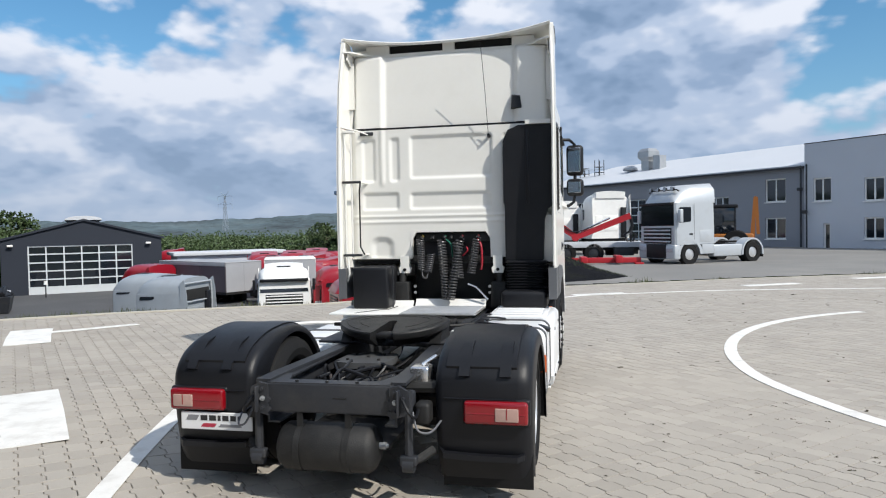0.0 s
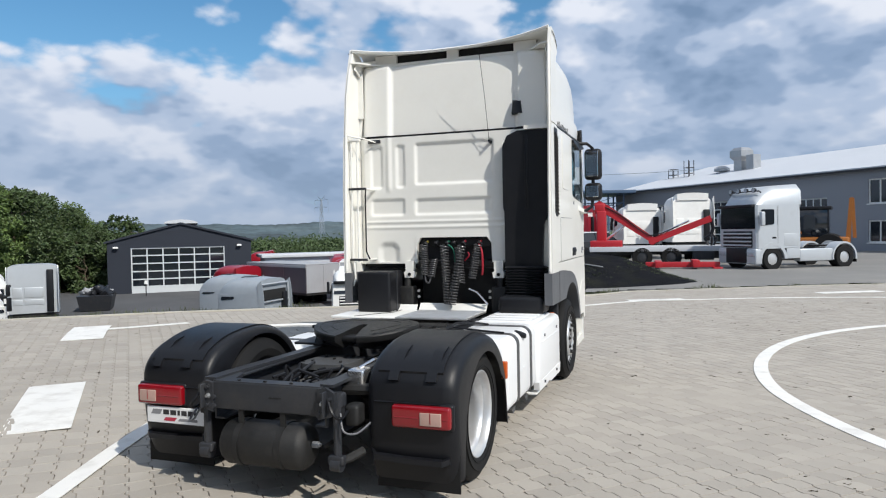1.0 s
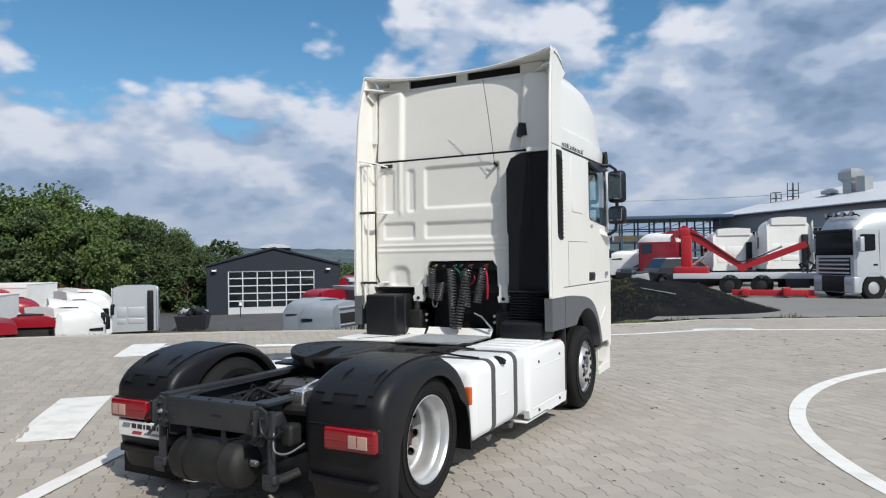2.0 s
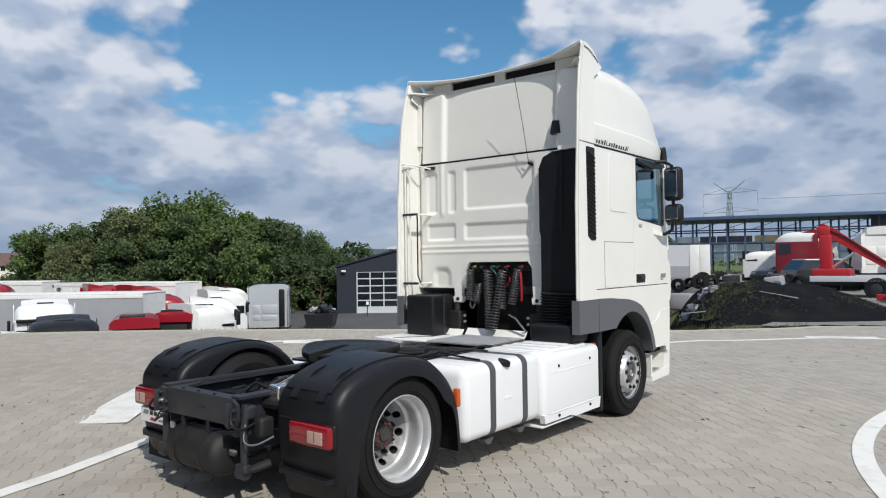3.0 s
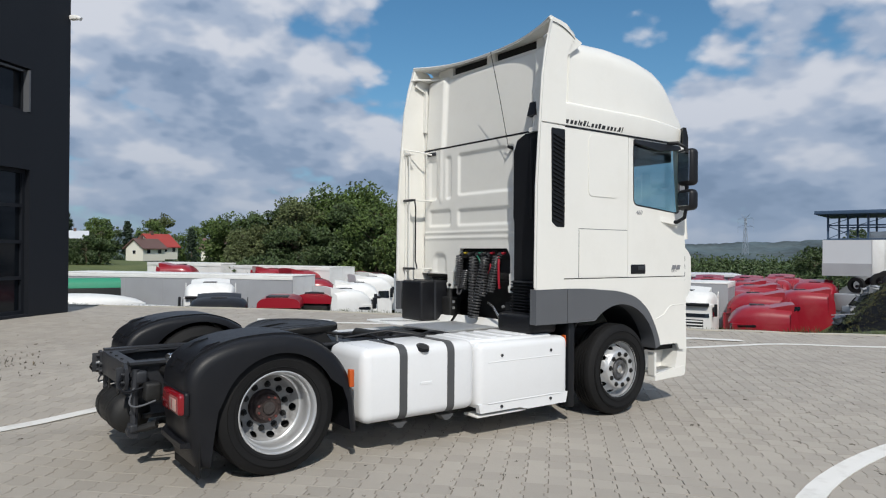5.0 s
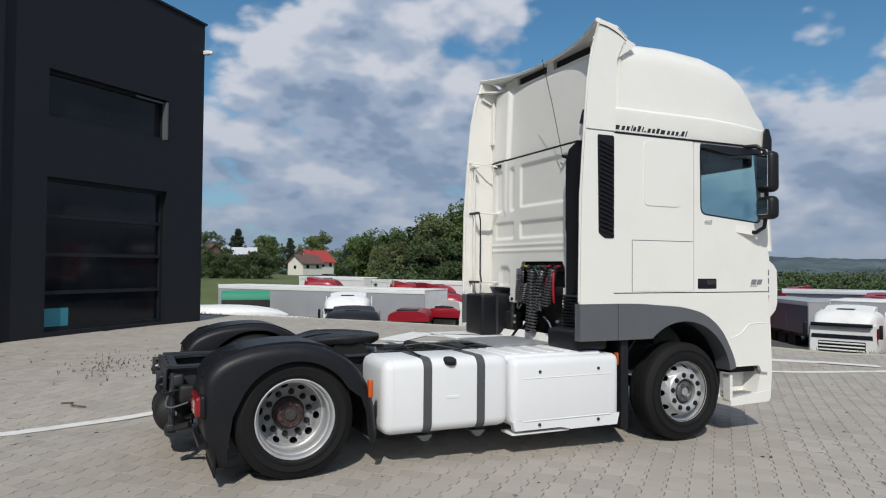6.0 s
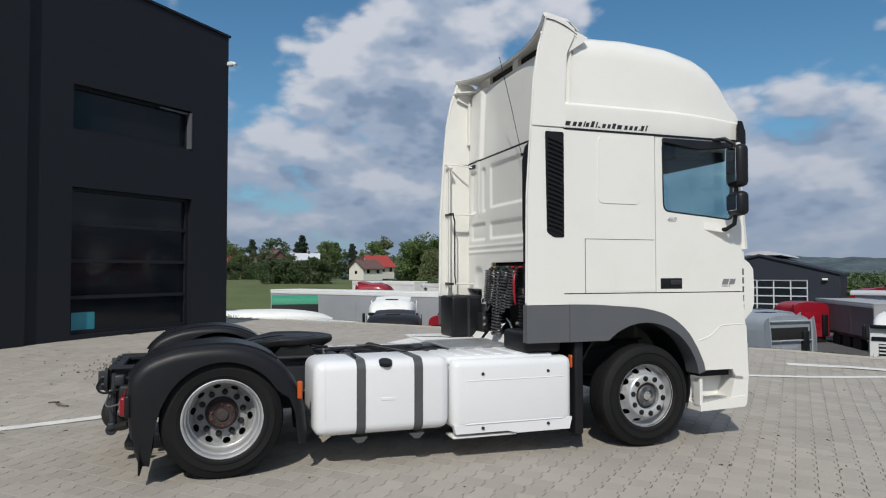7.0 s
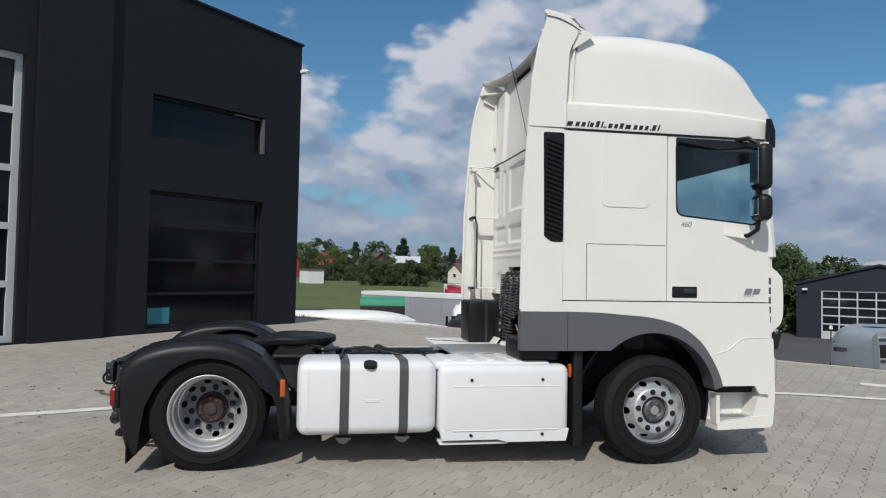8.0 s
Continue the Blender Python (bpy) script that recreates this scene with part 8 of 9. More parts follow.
steel_store()
bx = thing("box_container", "white box container with double rear doors", "container", (-12.6, 43.4, 0.25), 20)
part("body", box(B(), -2.0, 0.55, -1.2, 4.0, 0.25, 2.4), ROOFPALE, bx, smooth=0)
for s in (0.57, 1.2):
    part("door", rbox(B(), s, s + 0.62, -1.24, -1.2, 0.25, 2.4, 0.01), WHITE_PLAIN, bx)
part("door_wall", box(B(), 0.555, 1.85, -1.2, 4.0, 0.25, 2.4), WHITE_PLAIN, bx, smooth=0)
part("lower_panel", box(B(), -2.02, 0.54, -1.23, -1.2, 0.25, 1.0), TARP, bx, smooth=0)
cab_unit(-7.6, 44.4, 0.15, 100, WHITE_PLAIN, "white truck cab lying among scrap", h=2.0, roof=0.5)
cab_unit(-5.2, 45.4, 0.2, 70, WHITE_PLAIN, "white truck cab before the steel store", h=2.3, roof=0.5)
cab_unit(-1.0, 44.5, 0.2, 60, WHITE_PLAIN, "white truck cab behind the crane truck", h=2.7, roof=0.6)
for k in range(22):
    x, y = rd.uniform(-12, -1), rd.uniform(34, 43)
    o = thing("scrap_part", "dark scrapped truck part on the upper yard", "scrap", (x, y, ground_z(x, y) + 0.1), rd.uniform(0, 180), "scrap on the upper yard", rx=rd.uniform(-10, 10))
    if k % 3 == 0:
        part("axle", cyl(B(), (-0.9, 0, 0.35), (0.9, 0, 0.35), 0.08, n=10), BLACKDIRT, o)
        for s in (-1, 1):
            part("tyre", lathe_at([(-0.14, 0.25), (-0.14, 0.45), (0.14, 0.45), (0.14, 0.25)], (s * 0.9, 0, 0.42), "x"), RUBBER, o)
    else:
        part("block", rbox(B(), -0.7, 0.7, -0.4, 0.4, -0.1, rd.uniform(0.3, 0.9), 0.08), [BLACKDIRT, TARP, FRAMEGREY][k % 3], o)


def pylon(x, y, z, h, rz, label):
    t = thing("pylon", label, "pylon", (x, y, z), rz)
    bm = B()
    b = h * 0.055
    lv = [0, 0.2, 0.38, 0.54, 0.68, 0.8, 0.9]
    wd = [b * (1 - 0.85 * v) for v in lv]
    r = h * 0.0026
    cor = lambda v, w: [(sx * w, sy * w, v * h) for sx, sy in ((-1, -1), (1, -1), (1, 1), (-1, 1))]
    rows = [cor(v, w) for v, w in zip(lv, wd)]
    for a, c in zip(rows, rows[1:]):
        for k in range(4):
            tube(bm, [a[k], c[k]], r * 1.4, 4)
            tube(bm, [a[k], c[(k + 1) % 4]], r, 4)
            tube(bm, [a[(k + 1) % 4], c[k]], r, 4)
            tube(bm, [c[k], c[(k + 1) % 4]], r, 4)
    part("mast", bm, PYLON, t, smooth=0)
    for v, l in ((0.68, 0.3), (0.88, 0.3)):
        bm = B()
        for s in (-1, 1):
            tube(bm, [(0, 0, v * h), (s * l * h, 0, v * h + 0.005 * h)], r * 1.4, 4)
            tube(bm, [(0, 0, (v + 0.06) * h), (s * l * h, 0, v * h + 0.005 * h)], r, 4)
            tube(bm, [(s * l * h, 0, v * h), (s * l * h, 0, (v - 0.13) * h)], r, 4)
        part("cross_arm", bm, PYLON, t, smooth=0)
    bm = B()
    for s in (-1, 1):
        tube(bm, [(0, 0, 0.88 * h), (s * 0.17 * h, 0, 1.0 * h)], r * 1.6, 4)
        tube(bm, [(s * 0.04 * h, 0, 0.9 * h), (s * 0.17 * h, 0, 1.0 * h)], r, 4)
    part("top_horn", bm, PYLON, t, smooth=0)
    return t


pylon(-46.5, 170, -3.0, 23.0, -12, "grey lattice power pylon beyond the steel store")
pylon(-440, 775, 2.0, 48.0, -25, "distant grey lattice power pylon on the horizon")
for k, (dz, dx) in enumerate(((18.5, 0), (14.5, 2))):
    bm = B()
    p0, p1 = Vector((-40 + dx, 168, dz - 3.2)), Vector((95, 100 + dx, dz + 4))
    tube(bm, [p0.lerp(p1, j / 16) - Vector((0, 0, 5 * math.sin(math.pi * j / 16))) for j in range(17)], 0.05, 4)
    tagged(part("power_line", bm, PYLON, None), "thin overhead power line sagging across the sky", "cable")


# ---- houses beyond the meadow ----
def beyond(x, y):
    """Spreads the village plan out from the yard."""
    return 6.5 + (x - 6.5) * 1.3, -1.0 + (y + 1.0) * 1.3


def house(x, y, z, rz, L, W, wall_h, roof_h, wall_m, roof_m, label, windows=2):
    x, y = beyond(x, y)
    t = thing("house", label, "house", (x, y, 1.3 - (1.7 - z) * 1.3), rz, "village houses")
    bm = B()
    prism(bm, [(-W / 2, -0.6), (W / 2, -0.6), (W / 2, wall_h), (0, wall_h + roof_h), (-W / 2, wall_h)], -L / 2, L / 2)
    part("wall", bm, wall_m, t, smooth=0)
    for s in (1, -1):
        bm = B()
        a, b = (0, wall_h + roof_h + 0.02), (s * (W / 2 + 0.5), wall_h - 0.5 * roof_h / (W / 2) + 0.02)
        loft(bm, [[(q, a[0], a[1]), (q, b[0], b[1]), (q, b[0], b[1] + 0.2), (q, a[0], a[1] + 0.2)] for q in (-L / 2 - 0.4, L / 2 + 0.4)])
        part("roof", bm, roof_m, t, smooth=0)
    part("chimney", box(B(), L * 0.15, L * 0.15 + 0.6, -0.3, 0.3, wall_h + roof_h * 0.6, wall_h + roof_h + 0.8), TILE_B, t, smooth=0)
    for s in (1, -1):
        for k in range(windows):
            q = -L / 2 + L * (k + 0.5) / windows
            w = part("window", box(B(), q - 0.5, q + 0.5, min(s * W / 2, s * (W / 2 + 0.04)), max(s * W / 2, s * (W / 2 + 0.04)), wall_h * 0.4, wall_h * 0.85), WHITE_PLAIN, t, smooth=0)
            part("pane", box(B(), q - 0.42, q + 0.42, min(s * W / 2, s * (W / 2 + 0.06)), max(s * W / 2, s * (W / 2 + 0.06)), wall_h * 0.43, wall_h * 0.82), DARKGLASS, w, smooth=0)
        w = part("window", box(B(), min(s * L / 2, s * (L / 2 + 0.04)), max(s * L / 2, s * (L / 2 + 0.04)), -0.45, 0.45, wall_h * 0.35, wall_h * 0.75), WHITE_PLAIN, t, smooth=0)
        part("pane", box(B(), min(s * L / 2, s * (L / 2 + 0.06)), max(s * L / 2, s * (L / 2 + 0.06)), -0.38, 0.38, wall_h * 0.38, wall_h * 0.72), DARKGLASS, w, smooth=0)


house(-106.6, 25.2, 0.95, -60, 5.6, 4.5, 2.0, 1.6, STUCCO, TILE_B, "cream rendered house with a grey-brown tiled roof")
house(-114, 28.6, 1.1, -60, 6.8, 5.4, 2.3, 2.3, STUCCO, TILE_R, "cream house with a bright red tiled roof", 3)
house(-106.6, 16.6, 1.1, 40, 4.3, 3.5, 1.6, 0.9, STUCCO_Y, TILE_B, "small ochre outbuilding with a brown roof", 1)
house(-128.8, 11.8, 1.6, 20, 9.0, 8.5, 2.0, 3.4, TILE_B, TILE_B, "house with a steep dark brown roof among trees", 2)
house(-131.8, 18.2, 1.8, 80, 8.0, 7.0, 3.0, 1.6, STUCCO, ROOFPALE, "white house with a pale metal roof among trees", 2)
house(-130, 3.5, 1.4, 40, 8.0, 7.5, 2.6, 3.0, STUCCO_Y, TILE_R, "house with a rusty red roof among trees", 2)
house(-122, -6.5, 1.5, 35, 9.0, 8.0, 3.4, 3.0, TILE_R, TILE_B, "brick house with a dark roof", 2)
house(-118, 41.0, 0.8, 60, 8.0, 7.0, 2.2, 2.2, STUCCO, TILE_B, "low house with a grey roof behind bushes", 2)
sh = thing("white_shed", "small white shed on the meadow", "shed", (-96, 0.6, 0.0), 20)
part("wall", box(B(), -1.8, 1.8, -1.2, 1.2, -0.3, 2.0), WHITE_PLAIN, sh, smooth=0)
part("roof", rbox(B(), -2.0, 2.0, -1.4, 1.4, 2.0, 2.15, 0.03), TILE_B, sh)


# ---- trees, hedges, hills ----
def leaf_clump(verts, faces, c, s, rng):
    """Three crossed bent leaf sprays."""
    for _ in range(3):
        a = Vector((rng.uniform(-1, 1), rng.uniform(-1, 1), rng.uniform(-0.6, 1))).normalized()
        b = a.cross(Vector((rng.uniform(-1, 1), rng.uniform(-1, 1), rng.uniform(-1, 1)))).normalized()
        o = c + Vector((rng.uniform(-1, 1), rng.uniform(-1, 1), rng.uniform(-1, 1))) * s * 0.5
        n = a.cross(b) * s * 0.2
        k = len(verts)
        verts += [o - a * s * 0.6, o + b * s * 0.32 + n, o + a * s * 0.62, o - b * s * 0.32 + n]
        faces.append((k, k + 1, k + 2, k + 3))


def mesh_from(name, verts, faces, material):
    me = bpy.data.meshes.new(name)
    me.from_pydata([tuple(v) for v in verts], [], faces)
    me.materials.append(material)
    return me


def make_tree(seed, height, radius, material, name="tree", label="", conical=False, clumps=1500, leaf=0.42, low=0.12):
    rng = random.Random(seed)
    t = thing(name, label, "tree")
    bm = B()
    pts = [Vector((0, 0, -0.3))]
    for k in range(1, 7):
        pts.append(Vector((rng.uniform(-1, 1) * 0.05 * height * k / 6, rng.uniform(-1, 1) * 0.05 * height * k / 6, height * 0.8 * k / 6)))
    r0 = height * 0.022
    tube(bm, pts, [r0 * (1 - 0.14 * k) for k in range(7)], 8)
    tips = []
    for k in range(16):
        z = height * rng.uniform(low + 0.08, 0.78)
        a = rng.uniform(0, 2 * math.pi)
        shape = (1 - z / height) * 1.25 if conical else math.sin(math.pi * min(max((z / height - low + 0.12) / (1.12 - low), 0), 1)) ** 0.6
        d = radius * shape * rng.uniform(0.6, 0.95)
        b = pts[0].lerp(pts[-1], z / height / 0.8)
        e = b + Vector((math.cos(a) * d, math.sin(a) * d, height * (0.02 if conical else 0.10)))
        tube(bm, [b, b.lerp(e, 0.5) + Vector((0, 0, 0.05 * height)), e], [r0 * 0.4, r0 * 0.25, r0 * 0.08], 5)
        tips.append(e)
    part("trunk", bm, BARK, t)
    verts, faces = [], []
    lobes = []
    for k in range(34):
        z = rng.uniform(low, 0.97)
        a = rng.uniform(0, 2 * math.pi)
        shape = (1 - z) * 1.2 if conical else math.sin(math.pi * min(max((z - low + 0.1) / (1.1 - low), 0), 1)) ** 0.55
        d = radius * shape * rng.uniform(0.35, 1.0)
        lobes.append((Vector((math.cos(a) * d, math.sin(a) * d, z * height)), radius * rng.uniform(0.2, 0.38) * (0.6 if conical else 1)))
    lobes += [(e, radius * 0.28) for e in tips]
    for k in range(clumps):
        c, r = lobes[rng.randrange(len(lobes))]
        v = Vector((rng.gauss(0, 1), rng.gauss(0, 1), rng.gauss(0, 1))).normalized() * r * rng.uniform(0.55, 1.08)
        v.z *= 0.75
        leaf_clump(verts, faces, c + v, leaf * rng.uniform(0.7, 1.25), rng)
    ob = new("crown", mesh_from("crown", verts, faces, material))
    ob.parent = t
    return t


LB = "leafy broad green tree with a dense uneven crown"
protos = [
    make_tree(1, 9.0, 3.6, LEAF, "tree", LB, clumps=7000, leaf=0.215),
    make_tree(2, 8.0, 3.2, LEAF_B, "tree", "dark green leafy tree with a rounded crown", clumps=6500, leaf=0.22),
    make_tree(3, 9.5, 3.0, LEAF_C, "tree", "pale green willow-like tree with a tall crown", clumps=6500, leaf=0.2, low=0.05),
    make_tree(4, 9.0, 2.0, CONIFER, "conifer", "dark green spruce tree", True, clumps=1500, leaf=0.4, low=0.04),
    make_tree(5, 4.0, 2.6, LEAF_B, "bush", "dense dark green bush", clumps=1300, leaf=0.3, low=0.0),
    make_tree(6, 9.0, 3.6, LEAF, "tree", "broad green tree among the houses", clumps=1300, leaf=0.4),
    make_tree(7, 8.0, 3.2, LEAF_B, "tree", "dark green tree among the houses", clumps=1200, leaf=0.4),
    make_tree(8, 9.5, 3.0, LEAF_C, "tree", "tall pale green tree among the houses", clumps=1200, leaf=0.4, low=0.05),
]
for p_ in protos:
    p_["group"] = "trees beyond the yards"


def put_tree(kind, x, y, s=1.0, rz=0.0, z=None):
    z = ground_z(x, y) if z is None else z
    if not protos[kind].get("used"):
        protos[kind]["used"] = 1
        o = protos[kind]
        o.matrix_world = pose(x, y, z, 0, 0, rz) @ Matrix.Scale(s, 4)
        return o
    keep = protos[kind].scale.copy()
    o = copy_thing(protos[kind], pose(x, y, z, 0, 0, rz))
    o.scale = (s, s, s)
    return o


rt = random.Random(5)
# the wood behind the lower yard
WOOD = [(-35.5, 20.5, 1, 1.05), (-36.5, 24.0, 0, 1.15), (-34.2, 22.0, 0, 0.95), (-38.5, 22.5, 0, 1.25), (-37.0, 27.5, 1, 1.05), (-40.5, 25.0, 0, 1.2), (-38.5, 18.0, 2, 1.0), (-40.5, 20.5, 0, 1.1),
        (-36.5, 17.5, 1, 0.85), (-40.0, 15.6, 2, 0.74), (-41.0, 17.5, 1, 1.0), (-44.0, 16.0, 0, 0.95), (-40.5, 29.5, 1, 1.1), (-43.5, 33.0, 1, 1.15), (-46.0, 28.0, 0, 1.2), (-44.5, 21.0, 1, 1.15), (-44.0, 37.5, 1, 0.95), (-48, 40, 0, 1.0), (-50, 34, 1, 1.1)]
for x, y, k, s in WOOD:
    put_tree(k, 5.0 + (x - 5.0) * 1.16, -3.0 + (y + 3.0) * 1.16, s * 0.92, rt.uniform(0, 360), -2.5)
for k in range(26):
    y = 17.5 + 1.0 * k
    put_tree(4, -43.5 - 0.22 * k + rt.uniform(-1.2, 1.2) - (2.0 if y > 26 else 0), y, rt.uniform(0.6, 1.0), rt.uniform(0, 360), -2.5)
# dark growth between the wood and the hall
for x, y, k, s in [(-46.5, 40.5, 1, 0.62), (-48.5, 44.5, 1, 0.66), (-44.8, 43.0, 4, 1.0), (-46.5, 46.5, 4, 1.1), (-43.8, 38.6, 4, 0.9), (-50.5, 49.0, 6, 0.8), (-52.0, 43.0, 6, 0.8)]:
    put_tree(k, x, y, s, rt.uniform(0, 360), -2.5)
# trees among the houses
for x, y, k, s in [(-141, 36, 2, 1.25), (-136, 33, 0, 1.05), (-134, 28.5, 3, 1.0), (-133, 40, 3, 1.0), (-140, 24, 0, 1.0), (-138, 18, 3, 0.95), (-142, 14, 1, 1.15), (-139, 9, 3, 1.0), (-146, 20, 3, 1.2), (-120, 44, 3, 0.7), (-116, 47, 3, 0.65), (-105, 50, 1, 0.75), (-98, 44, 1, 0.7),
                   (-130, 4, 1, 0.9), (-126, -2, 0, 0.85), (-145, 2, 1, 1.2), (-150, 28, 1, 1.2), (-150, 45, 0, 1.1), (-140, 50, 1, 1.0), (-112, 0, 1, 0.7), (-108, 6, 1, 0.72), (-100, 8.5, 1, 0.6), (-97, 3, 0, 0.6), (-92, 36, 1, 0.65), (-84, 34, 0, 0.6), (-88, 40, 1, 0.7), (-132, 12, 1, 0.8), (-100, 12, 1, 0.55), (-129, -10, 1, 0.9), (-110, -8, 0, 0.8)]:
    x, y = beyond(x, y)
    put_tree({0: 5, 1: 6, 2: 7}.get(k, k), x, y, s * 1.12, rt.uniform(0, 360), ground_z(x, y))
for k in range(24):
    x, y = beyond(rt.uniform(-104, -86), rt.uniform(1, 14))
    put_tree(4, x, y, rt.uniform(0.5, 0.85), rt.uniform(0, 360))
for k in range(16):
    x, y = beyond(rt.uniform(-92, -70), rt.uniform(27, 42))
    put_tree(4, x, y, rt.uniform(0.5, 0.85), rt.uniform(0, 360))
# bushes on the meadow before the houses
for x, y in [(-90.9, 8.6), (-104.9, 10.0), (-90.7, 10.4), (-104.6, 12.1), (-90.5, 12.2), (-104.4, 14.1), (-90.2, 14.0), (-104.1, 16.2), (-90.0, 15.5), (-103.8, 17.9)]:
    put_tree(4, x, y, rt.uniform(0.55, 0.85), rt.uniform(0, 360), ground_z(x, y))
# trees by the grey hall and far yard
for x, y, k, s in [(-30, 74, 6, 0.6), (-27, 78, 6, 0.55), (-33, 80, 6, 0.65), (-24, 69, 6, 0.42), (-25.5, 72, 6, 0.5)]:
    put_tree(k, x, y, s, rt.uniform(0, 360), ground_z(x, y))

# far woods: one mass of clumps in belts
verts, faces = [], []
rw = random.Random(9)
for az0, az1, d0, d1, h, n in [(-62, -12, 85, 150, 4.2, 38000), (-70, 20, 170, 330, 6.5, 16000), (-115, -70, 170, 320, 8, 5000), (-40, -5, 62, 90, 3.6, 22000)]:
    for k in range(n):
        a = radians(rw.uniform(az0, az1))
        d = rw.uniform(d0, d1)
        x, y = d * math.sin(a), d * math.cos(a)
        lump = 0.55 + 0.45 * noise.noise((x * 0.06, y * 0.06, 1.3)) + 0.3 * noise.noise((x * 0.2, y * 0.2, 4.1))
        if d < 100 and x > -14:
            continue
        z = -2.8 + (h + 1.0) * max(lump, 0.15) * rw.uniform(0.25, 1.0) - (1.5 if d > 160 else 0)
        leaf_clump(verts, faces, Vector((x, y, z)), rw.uniform(0.2, 0.42) * (0.7 + d / 220), rw)
woods = new("woods", mesh_from("woods", verts, faces, LEAF_B))
tagged(woods, "dense green woodland and hedges filling the valley", "woods", kind="stuff")

# far ridges, the haze over them put into their blue-grey colour
def ridge(name, r, base, amp, seed, a0, a1, material=HILL_HAZED):
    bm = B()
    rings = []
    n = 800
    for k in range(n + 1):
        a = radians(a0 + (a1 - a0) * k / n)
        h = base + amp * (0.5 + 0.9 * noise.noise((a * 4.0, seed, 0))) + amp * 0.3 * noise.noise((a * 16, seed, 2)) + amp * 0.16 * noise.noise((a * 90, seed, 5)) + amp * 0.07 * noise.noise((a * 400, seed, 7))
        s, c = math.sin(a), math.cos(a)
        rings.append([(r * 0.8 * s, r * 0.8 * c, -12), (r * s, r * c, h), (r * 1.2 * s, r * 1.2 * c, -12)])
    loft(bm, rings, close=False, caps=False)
    return struct(name, bm, material, "distant wooded hills on the horizon, coloured for haze", "hills")


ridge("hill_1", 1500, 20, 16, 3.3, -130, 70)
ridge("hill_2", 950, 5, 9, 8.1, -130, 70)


# ---- interlocking pavers ----
def paver_field():
    ang = radians(-46)
    ux, uy = math.cos(ang), math.sin(ang)
    vx, vy = -uy, ux
    L, W, J = 0.20, 0.165, 0.026
    prof = [(0.0, 0.0), (0.28, 0.0), (0.40, 1.0), (0.88, 1.0), (1.0, 0.0)]
    g = 0.0022

    def outline(inset):
        low = [(a * L, b * J) for a, b in prof]
        e = inset * 0.55
        lo = [(min(max(a, e), L - e), b + inset) for a, b in low]
        hi = [(min(max(a, e), L - e), b + W - inset) for a, b in low]
        return lo + hi[::-1]
    top, rim = outline(g + 0.0035), outline(g)
    n = len(top)
    rng = random.Random(11)
    verts, faces, singles = [], [], []
    me = None
    span_u, span_v = 30, 30
    for i in range(-200, 200):
        for j in range(-220, 220):
            a0 = i * L
            b0 = j * W
            cx, cy = a0 * ux + b0 * vx, a0 * uy + b0 * vy
            x, y = cx + 0.1 * ux + 0.08 * vx, cy + 0.1 * uy + 0.08 * vy
            if not (-16.5 < x < 13.5 and -8.0 < y < 20.5):
                continue
            if edge_d(x, y) > -0.12:
                continue
            # beyond the dark building's wall
            if (x + 11.0) * 0.755 + (y - 0.39) * 0.655 < -0.05 and (x + 11.0) * 0.655 - (y - 0.39) * 0.755 > -0.05:
                continue
            dz = rng.uniform(-0.0012, 0.0012)
            tx, ty = rng.uniform(-0.006, 0.006), rng.uniform(-0.006, 0.006)
            if 1.45 < x < 4.25 and 0.6 < y < 4.2 and len(singles) < 300:
                singles.append((cx, cy, dz, tx, ty))
                continue
            k = len(verts)
            for ring, h in ((top, 0.0), (rim, -0.006)):
                for a, b in ring:
                    px, py = cx + a * ux + b * vx, cy + a * uy + b * vy
                    verts.append((px, py, pave_z(px, py) + h + dz + tx * (a - 0.1) + ty * (b - 0.08)))
            for a, b in rim:
                px, py = cx + a * ux + b * vx, cy + a * uy + b * vy
                verts.append((px, py, pave_z(px, py) - 0.03))
            faces.append(tuple(range(k, k + n)))
            for q in range(n):
                r = (q + 1) % n
                faces.append((k + n + q, k + n + r, k + r, k + q))
    bm = B()
    vv = {}
    xs, ys = span(-24, 40, 0.4), span(-40, 32, 0.4)
    for i in range(len(xs) - 1):
        for j in range(len(ys) - 1):
            q = [(i, j), (i + 1, j), (i + 1, j + 1), (i, j + 1)]
            if edge_d((xs[i] + xs[i + 1]) / 2, (ys[j] + ys[j + 1]) / 2) < 0.0:
                for c in q:
                    if c not in vv:
                        x, y = xs[c[0]], ys[c[1]]
                        vv[c] = bm.verts.new((x, y, pave_z(x, y) - 0.0125))
                bm.faces.new([vv[c] for c in q])
    floor_ob = struct("pavement", bm, SAND, "sand-filled bed of the paved yard", "pavement")
    field = new("paver_field", mesh_from("paver_field", verts, faces, PAVER_BED))
    field.parent = floor_ob
    tagged(field, "beige interlocking concrete pavers", kind="stuff")
    # those by the truck, one by one, on one mesh
    pv = []
    pf = [tuple(range(n))]
    for ring, h in ((top, 0.0), (rim, -0.006), (rim, -0.03)):
        pv += [(a * ux + b * vx, a * uy + b * vy, h) for a, b in ring]
    for q in range(n):
        r = (q + 1) % n
        pf.append((n + q, n + r, r, q))
        pf.append((2 * n + q, 2 * n + r, n + r, n + q))
    me = mesh_from("paver", pv, pf, PAVER)
    for cx, cy, dz, tx, ty in singles:
        o = new("paver", me)
        o.parent = floor_ob
        o.location = (cx, cy, pave_z(cx, cy) + dz)


paver_field()

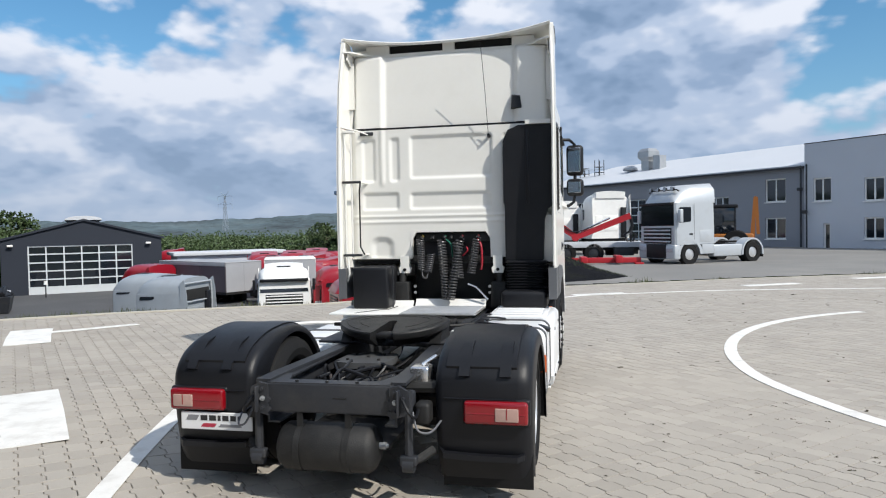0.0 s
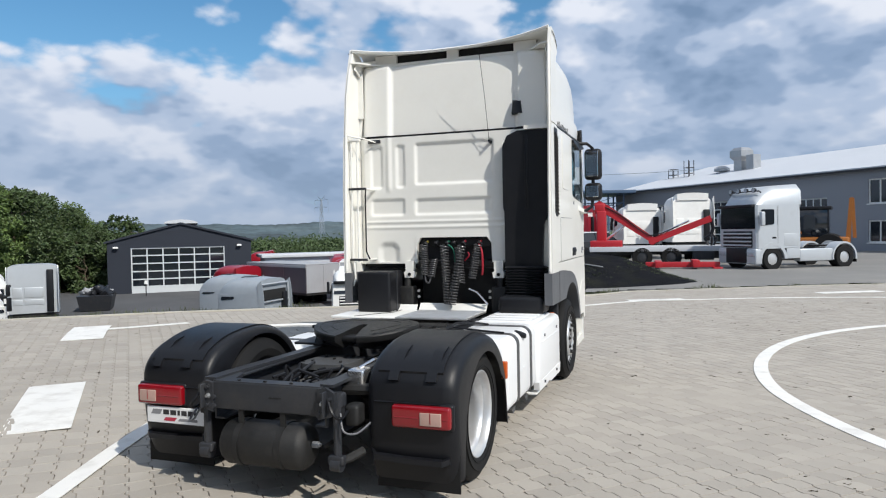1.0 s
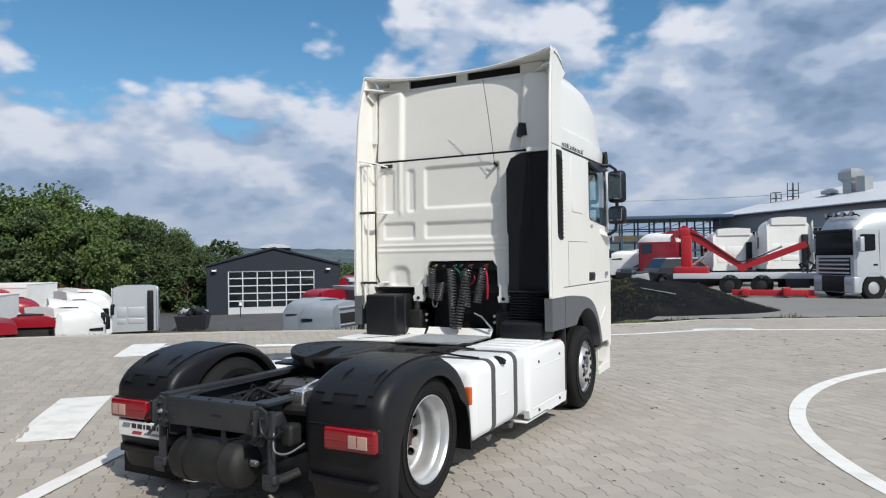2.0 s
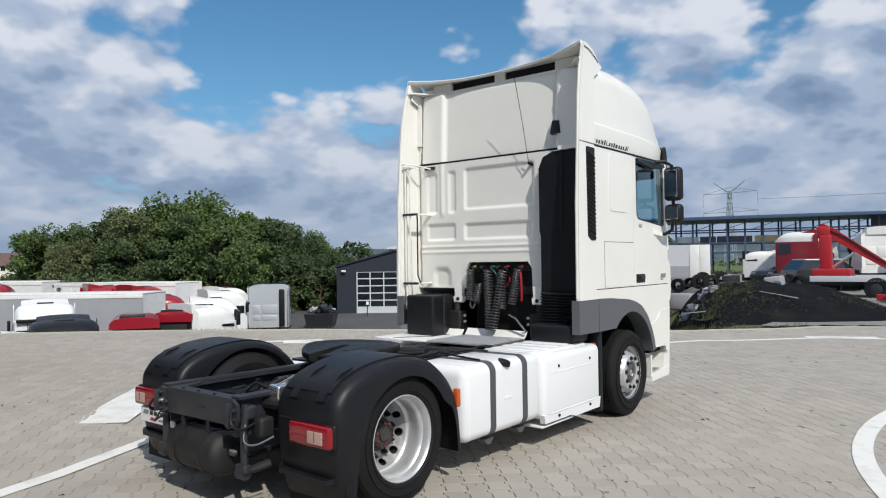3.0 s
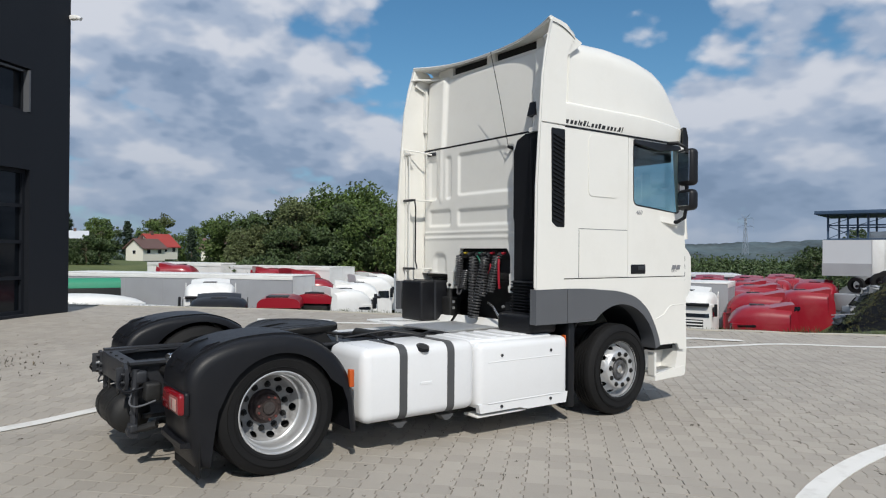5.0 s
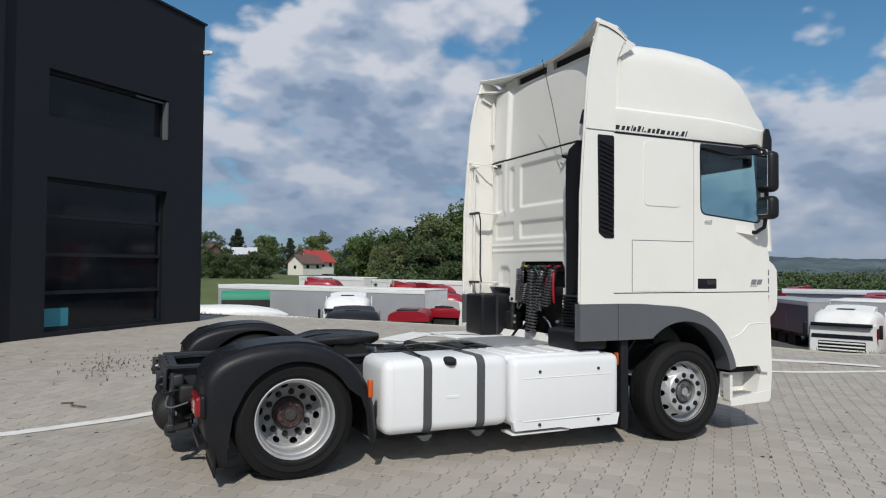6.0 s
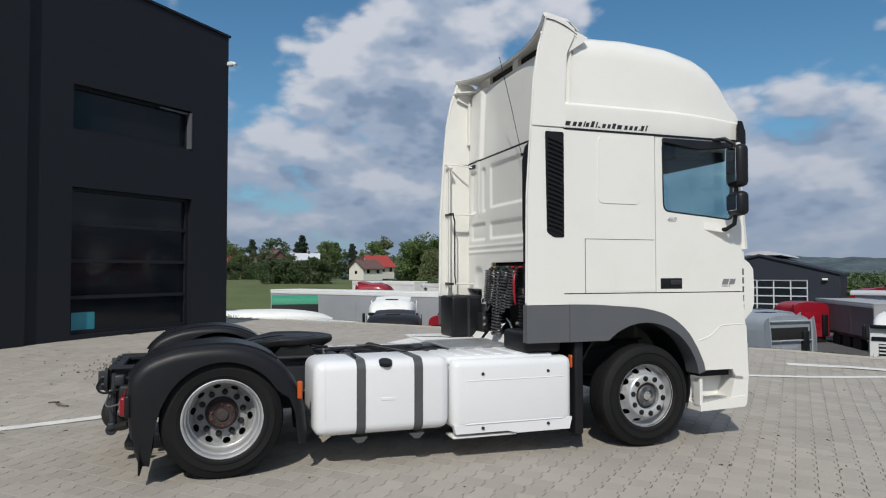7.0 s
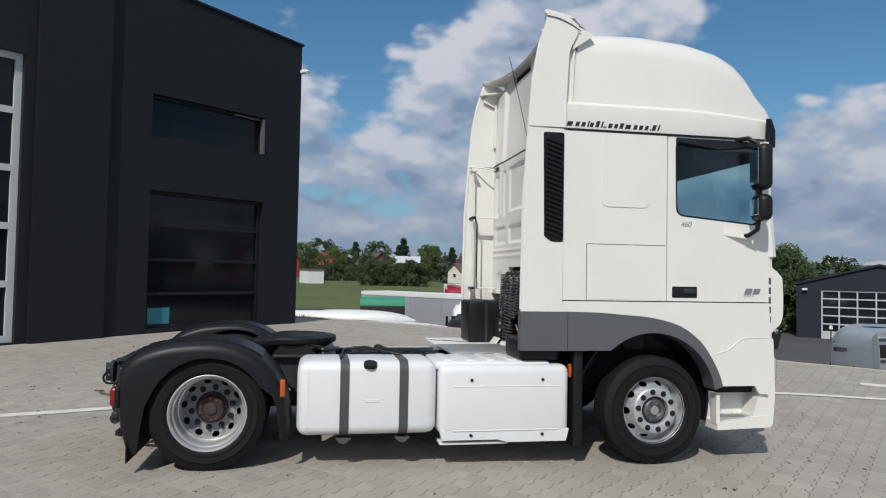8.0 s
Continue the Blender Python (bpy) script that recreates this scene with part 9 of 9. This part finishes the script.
# crumbs, moss and weeds caught in the joints
verts, faces = [], []
rj = random.Random(17)
for k in range(1700):
    x, y = rj.uniform(-10, 9), rj.uniform(-3, 14)
    if edge_d(x, y) > -0.2 or (abs(x) < 1.2 and -0.8 < y < 5.1):
        continue
    if noise.noise((x * 0.45, y * 0.45, 2.0)) < 0.02 and rj.random() < 0.75:
        continue
    z = pave_z(x, y)
    s = rj.uniform(0.005, 0.016) * (1.7 if rj.random() < 0.06 else 1)
    a = radians(-46) + rj.uniform(-0.5, 0.5)
    for q in range(3):
        n0 = len(verts)
        ox, oy = rj.gauss(0, s), rj.gauss(0, s)
        dx, dy = math.cos(a + rj.uniform(-0.6, 0.6)) * s, math.sin(a + rj.uniform(-0.6, 0.6)) * s
        verts += [(x + ox - dx, y + oy - dy, z + 0.001), (x + ox + dx, y + oy + dy, z + 0.001), (x + ox + dx * 0.4 - dy * 0.5, y + oy + dy * 0.4 + dx * 0.5, z + s * 0.5), (x + ox - dx * 0.5 + dy * 0.4, y + oy - dy * 0.5 - dx * 0.4, z + s * 0.35)]
        faces += [(n0, n0 + 1, n0 + 2), (n0, n0 + 2, n0 + 3), (n0, n0 + 1, n0 + 3)]
for k in range(120):
    x, y = rj.gauss(-4.7, 0.7), rj.gauss(-1.4, 0.35)
    if edge_d(x, y) > -0.2 or x > -1.5:
        continue
    z = pave_z(x, y)
    for q in range(5):
        n0 = len(verts)
        a, h = rj.uniform(0, 6.28), rj.uniform(0.012, 0.05) * (1.6 if k % 9 == 0 else 0.8)
        c, v = math.cos(a), math.sin(a)
        verts += [(x - 0.006 * v, y + 0.006 * c, z), (x + 0.006 * v, y - 0.006 * c, z), (x + 0.7 * h * c, y + 0.7 * h * v, z + h)]
        faces.append((n0, n0 + 1, n0 + 2))
tw = thing("twig", "dry curled brown twig lying on the pavers", "twig", (-2.2, -1.72, pave_z(-2.2, -1.72) + 0.012), 40)
part("stem", tube(B(), catmull([(-0.2, 0.0, 0.0), (-0.08, 0.05, 0.01), (0.0, -0.03, 0.02), (0.08, -0.05, 0.01), (0.2, 0.0, 0.0)], 5), 0.009, 6), BARK, tw)
cr_ = new("joint_weeds", mesh_from("joint_weeds", verts, faces, mat("dry_weeds", (0.075, 0.06, 0.035), 0.9, var=0.4)))
tagged(cr_, "dry crumbs and weeds caught in the paving joints", "weeds", kind="stuff")
# grass fringe behind the kerb
verts, faces = [], []
for (ax, ay), (bx, by) in zip(EDGE[1:-1], EDGE[2:-1]):
    l = math.hypot(bx - ax, by - ay)
    nx, ny = -(by - ay) / l, (bx - ax) / l
    for k in range(int(l * 110)):
        t = rj.random()
        o = 0.08 + abs(rj.gauss(0, 0.16))
        x, y = ax + (bx - ax) * t + nx * o, ay + (by - ay) * t + ny * o
        tall = 0.4 + 1.3 * max(0, noise.noise((x * 0.8, y * 0.8, 7)))
        h = rj.uniform(0.06, 0.21) * tall
        a = rj.uniform(0, 6.28)
        w = 0.012
        z = pave_z(x, y) - 0.06 - 0.15 * o
        n0 = len(verts)
        c, s = math.cos(a), math.sin(a)
        verts += [(x - w * s, y + w * c, z), (x + w * s, y - w * c, z), (x + 0.5 * h * c, y + 0.5 * h * s, z + h + 0.05)]
        faces.append((n0, n0 + 1, n0 + 2))
gf_ = new("grass_fringe", mesh_from("grass_fringe", verts, faces, mat("kerb_grass", (0.07, 0.085, 0.03), 0.8, var=0.4, island=0.8)))
tagged(gf_, "rough grass and weeds growing behind the kerb", "grass", kind="stuff")
